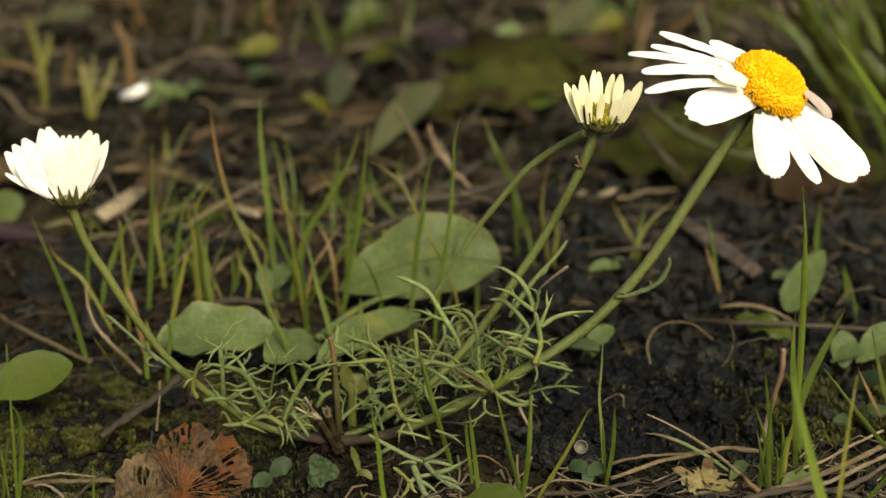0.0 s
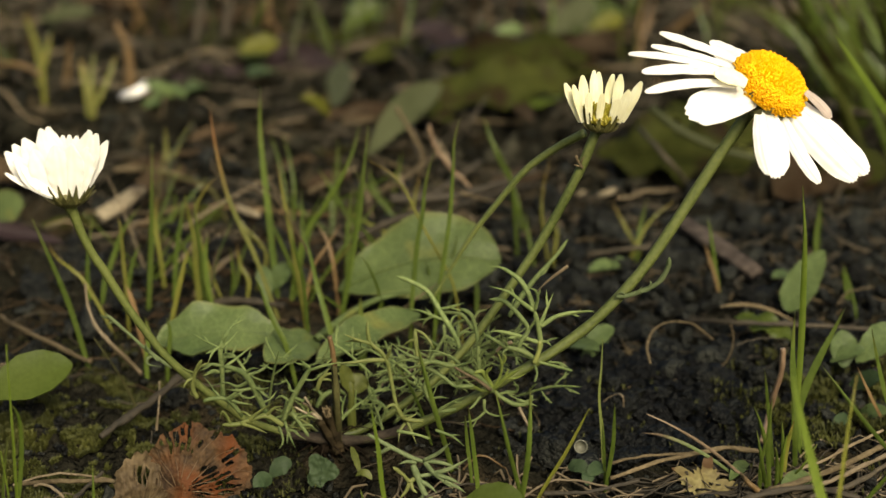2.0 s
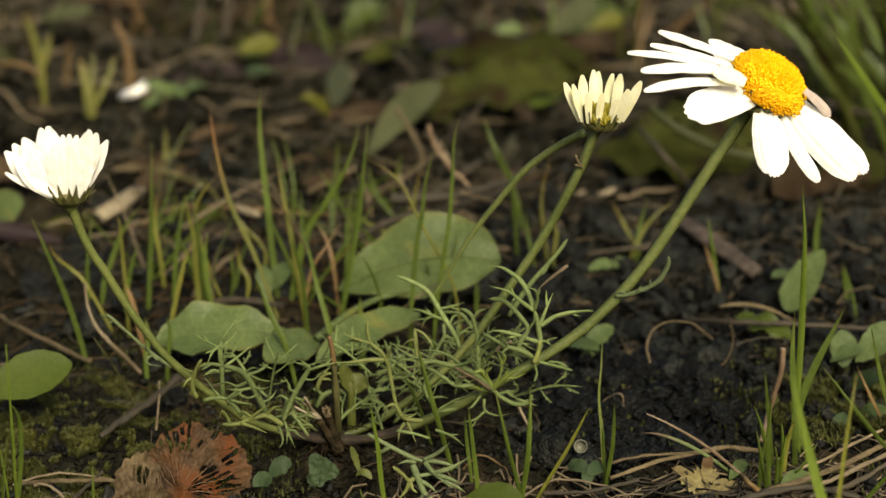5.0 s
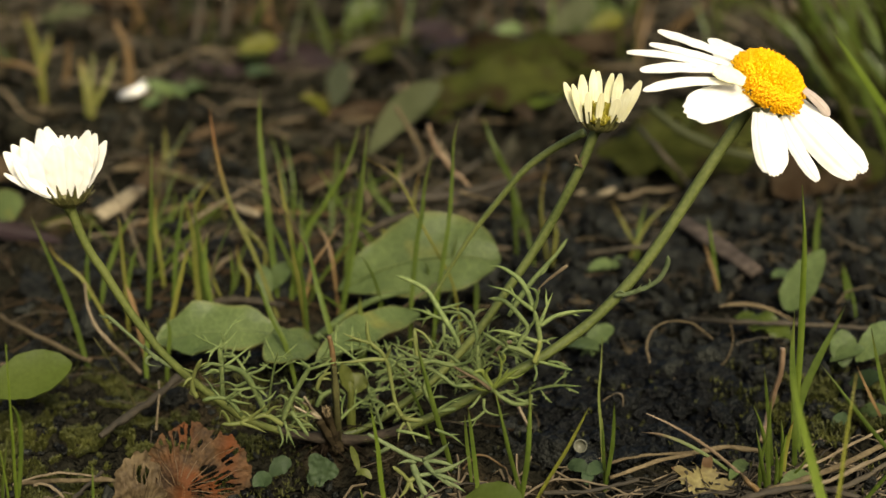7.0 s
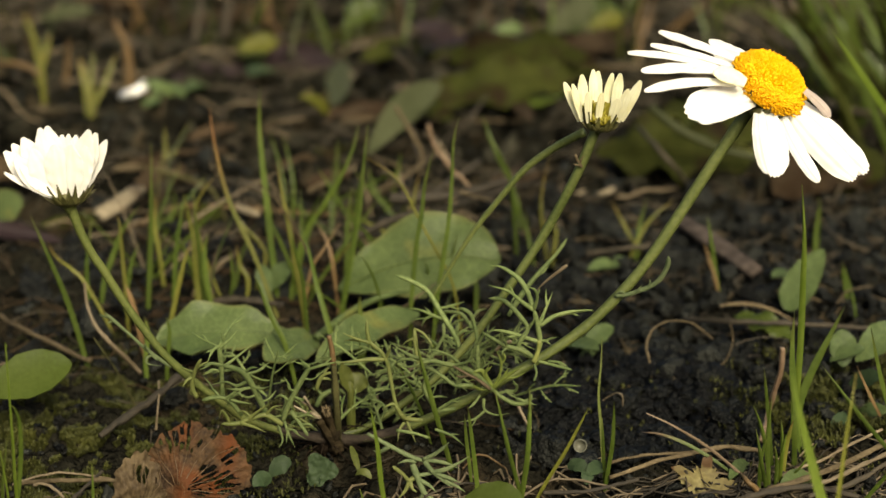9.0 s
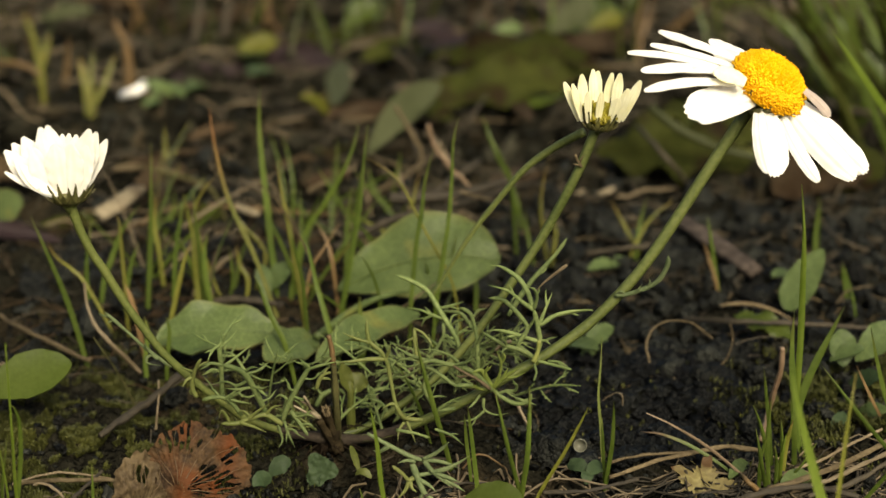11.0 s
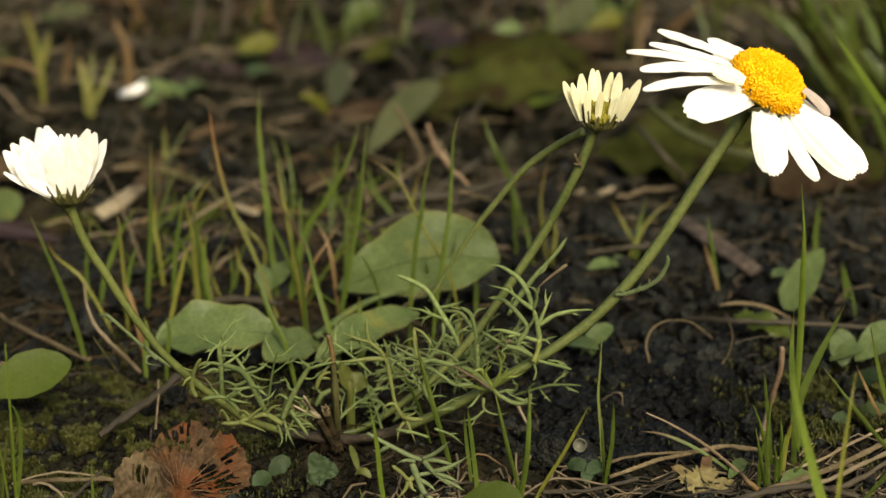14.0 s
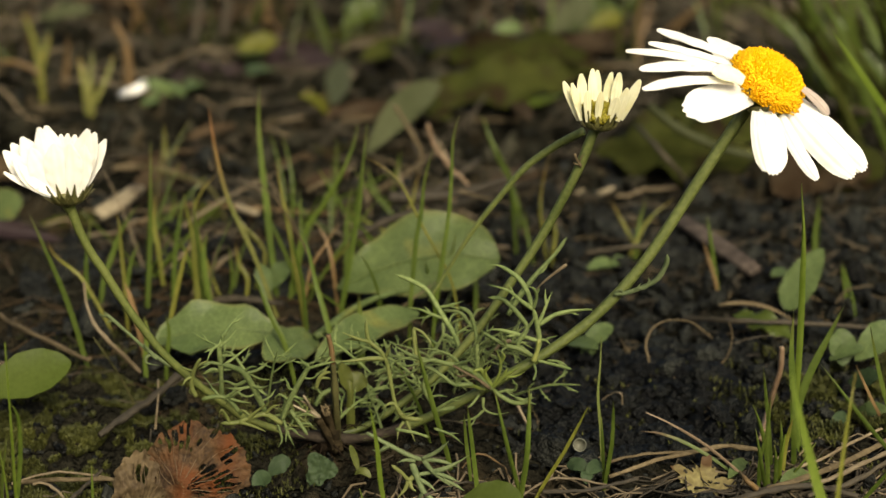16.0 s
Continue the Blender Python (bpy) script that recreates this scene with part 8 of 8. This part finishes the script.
# withered leaves and stalks matted over the soil farther back
rnd = random.Random(91)
for k in range(46):
    y = 105 + 300 * rnd.random() ** 1.2
    x = rnd.uniform(15 - 0.27 * (y + 270), 15 + 0.27 * (y + 270))
    if 20 < x < 112 and y < 215:
        y += 120
    z = bump_height(x, y)
    a, ln = rnd.uniform(-0.5, 0.5) + rnd.choice((0, math.pi)), rnd.uniform(9, 24) * (1 + y / 500)
    far_end = Vector((x + ln * math.cos(a), y + ln * 0.7 * math.sin(a), z + rnd.uniform(0.5, 7)))
    if k % 5 < 3:
        small_leaf((x, y, z + 0.8), far_end, rnd.uniform(3.5, 8) * (1 + y / 700), (rnd.uniform(-0.5, 0.5), -0.6, rnd.uniform(0.3, 1)), rnd.choice((LEAF_TAN_DIM, LEAF_TAN_DIM, LEAF_DULL, LEAF_DULL, LEAF_TAN_DIM, LEAF_PURPLE)),
                   "curled withered leaf lying in the litter", rise=rnd.uniform(-2, 4), bow=rnd.uniform(-2, 2), cup=rnd.uniform(0.2, 0.7), ripple=0.25, category="dead leaf", name="dead_leaf", group="leaves in the litter")
    else:
        stalk([(x, y, z + 0.6), Vector((x, y, z)).lerp(far_end, 0.5) + Vector((0, rnd.uniform(-8, 8), rnd.uniform(0, 4))), far_end + Vector((ln * math.cos(a), 0, 0))], rnd.uniform(0.5, 1.0), 0.4, rnd.choice((TWIG, DRY_STALK, DRY_STALK, GRASS_RED, LEAF_TAN_DIM)), "dry stalk matted in the litter")

stalk([(76.6, 31.1, 5.0), (82.4, 32.7, 6.0), (87.2, 33.9, 5.0)], 0.14, 0.10, TWIG, "thin brown root thread on the soil", "root", "root")
stalk([(102.1, 54.5, 4.0), (105.0, 57.6, 6.0), (111.7, 62.5, 5.0)], 0.20, 0.14, DRY_STALK, "thin dull root thread on the soil", "root", "root")
stalk([(108.6, 115.2, 5.0), (110.2, 91.7, 6.0), (117.3, 87.6, 4.0)], 0.34, 0.26, TWIG, "thin brown twig on the soil", "twig", "twig")


def chip(points, width, material, label, name="chip", thick=2.0):
    """A broken flake of bark or wood with worn corners."""
    line = spline(points, 8)
    bm = bmesh.new()
    strip(bm, line, [width * (0.78 + 0.2 * math.sin(math.pi * i / 8) + 0.12 * noise.noise(line[i] * 0.6)) for i in range(9)], (0, -0.7, 0.7), thick, -0.15, 0, 0.1, 0.15, 5, 3)
    return tagged(part(name, bm, material, None, at=points[0]), label, name.replace("_", " "))


chip([(-66.5, 118.8, 2.0), (-62.6, 125.6, 3.0), (-59.7, 137.6, 3.0)], 4.2, WHITE_CHIP, "bleached pale wood chip lying on the soil", "wood_chip")
chip([(76.4, 114.2, 3.0), (82.3, 95.5, 3.5), (89.4, 78.0, 2.5)], 4.2, BARK, "flat grey-brown strip of bark lying on the soil", "bark_strip", 1.5)
chip([(-54.2, 129.5, 2.0), (-53.5, 137.9, 2.0), (-53.4, 145.1, 2.0)], 2.6, LEAF_TAN_DIM, "dimmed tan wood chip on the soil", "wood_chip")
chip([(-33.8, 126.3, 2.0), (-29.7, 121.9, 2.0), (-27.0, 119.7, 2.0)], 1.8, WHITE_CHIP, "grey bleached chip on the soil", "wood_chip", 1.2)
chip([(58.8, 132.4, 3.0), (60.9, 131.7, 4.0), (62.7, 133.6, 4.0)], 1.3, WHITE_CHIP, "small pale chip on the soil", "wood_chip", 1.4)
chip([(53.6, 138.6, 1.0), (54.7, 138.9, 1.5), (55.9, 141.9, 1.0)], 0.8, WHITE_CHIP, "tiny pale chip on the soil", "wood_chip", 0.8)
chip([(-82.0, 233.1, 3.0), (-76.1, 227.1, 6.0), (-73.2, 233.1, 7.0)], 3.3, PETAL, "white fallen petal lying on the soil", "fallen_petal", 1.0)


def seed_cup(at, radius):
    """A tiny round cup with a pale rim, open to one side."""
    bm = bmesh.new()
    at = Vector(at)
    z, x, y = axis_frame((-0.1, -0.9, 0.4))
    rings = []
    for r, h in ((0.15, -0.9), (0.7, -0.65), (1.0, 0.0), (0.98, 0.3), (0.86, 0.32), (0.78, 0.0), (0.5, -0.4), (0.1, -0.55)):
        rings.append([bm.verts.new(at + (x * math.cos(a) + y * math.sin(a)) * r * radius + z * h * radius) for a in (2 * math.pi * k / 20 for k in range(20))])
    for a, b in zip(rings, rings[1:]):
        for k in range(20):
            bm.faces.new((a[k], a[(k + 1) % 20], b[(k + 1) % 20], b[k]))
    bm.faces.new(rings[0][::-1])
    bm.faces.new(rings[-1])
    return tagged(part("seed_cup", bm, SHELL, None, at=at), "tiny pale round seed cup on the soil", "seed cup")


seed_cup((43.2, -7, 1.9), 1.25)


# ---- what moves: the flower stems sway a little in the wind ----
def sway(thing, rows):
    walk(thing, [(t, pose(0, 0, 0, fwd, turn, 0)) for t, turn, fwd in rows])


def motions():
    sway(BIG, [(0.0, 0.08, 0.0), (0.5, 0.36, 0.05), (1.0, 0.10, 0.0), (1.5, -0.10, 0.0), (2.0, 0.13, 0.0), (2.5, 0.12, 0.02), (3.0, -0.08, 0.0), (3.5, 0.0, 0.03), (4.0, 0.11, 0.0), (5.2, 0.0, 0.0),
               (6.5, -0.02, 0.0), (7.0, -0.07, 0.0), (7.5, 0.07, 0.03), (8.0, 0.0, 0.0), (8.5, 0.06, -0.06), (9.0, 0.11, -0.02), (10.2, 0.04, 0.0), (11.5, 0.14, 0.0), (12.0, 0.02, 0.0), (12.5, 0.06, 0.02),
               (13.0, -0.01, 0.0), (13.5, -0.10, 0.0), (14.0, 0.0, 0.0), (14.5, -0.09, 0.0), (15.0, -0.08, 0.0), (15.5, -0.08, 0.0), (16.0, -0.08, 0.02)])
    sway(MID, [(0.0, 0.0, 0.0), (0.5, 0.14, 0.0), (1.0, 0.02, 0.0), (2.0, 0.03, 0.0), (3.0, -0.03, 0.0), (4.0, 0.04, 0.0), (5.2, 0.0, 0.0), (6.5, 0.0, 0.0), (8.0, 0.0, 0.0), (9.0, 0.02, 0.0), (10.2, 0.03, 0.0),
               (11.5, 0.04, 0.0), (12.0, 0.05, -0.04), (13.0, -0.03, 0.0), (14.0, -0.02, 0.0), (14.5, 0.05, 0.0), (15.0, -0.02, 0.0), (16.0, 0.0, 0.0)])
    sway(LEFT, [(0.0, -0.03, 0.0), (0.5, 0.03, 0.0), (1.0, -0.03, 0.0), (2.0, -0.03, 0.0), (3.0, -0.12, 0.0), (3.5, -0.02, 0.0), (4.0, 0.10, 0.0), (5.2, 0.0, 0.0), (6.5, -0.04, 0.0), (7.0, -0.17, 0.0), (7.5, -0.05, 0.0),
                (8.0, 0.0, 0.0), (8.5, 0.0, 0.0), (9.0, -0.06, 0.0), (10.2, 0.0, 0.0), (11.5, 0.04, 0.0), (12.0, -0.12, 0.0), (12.5, -0.12, 0.0), (14.0, -0.10, 0.0), (16.0, -0.10, 0.0)])


motions()
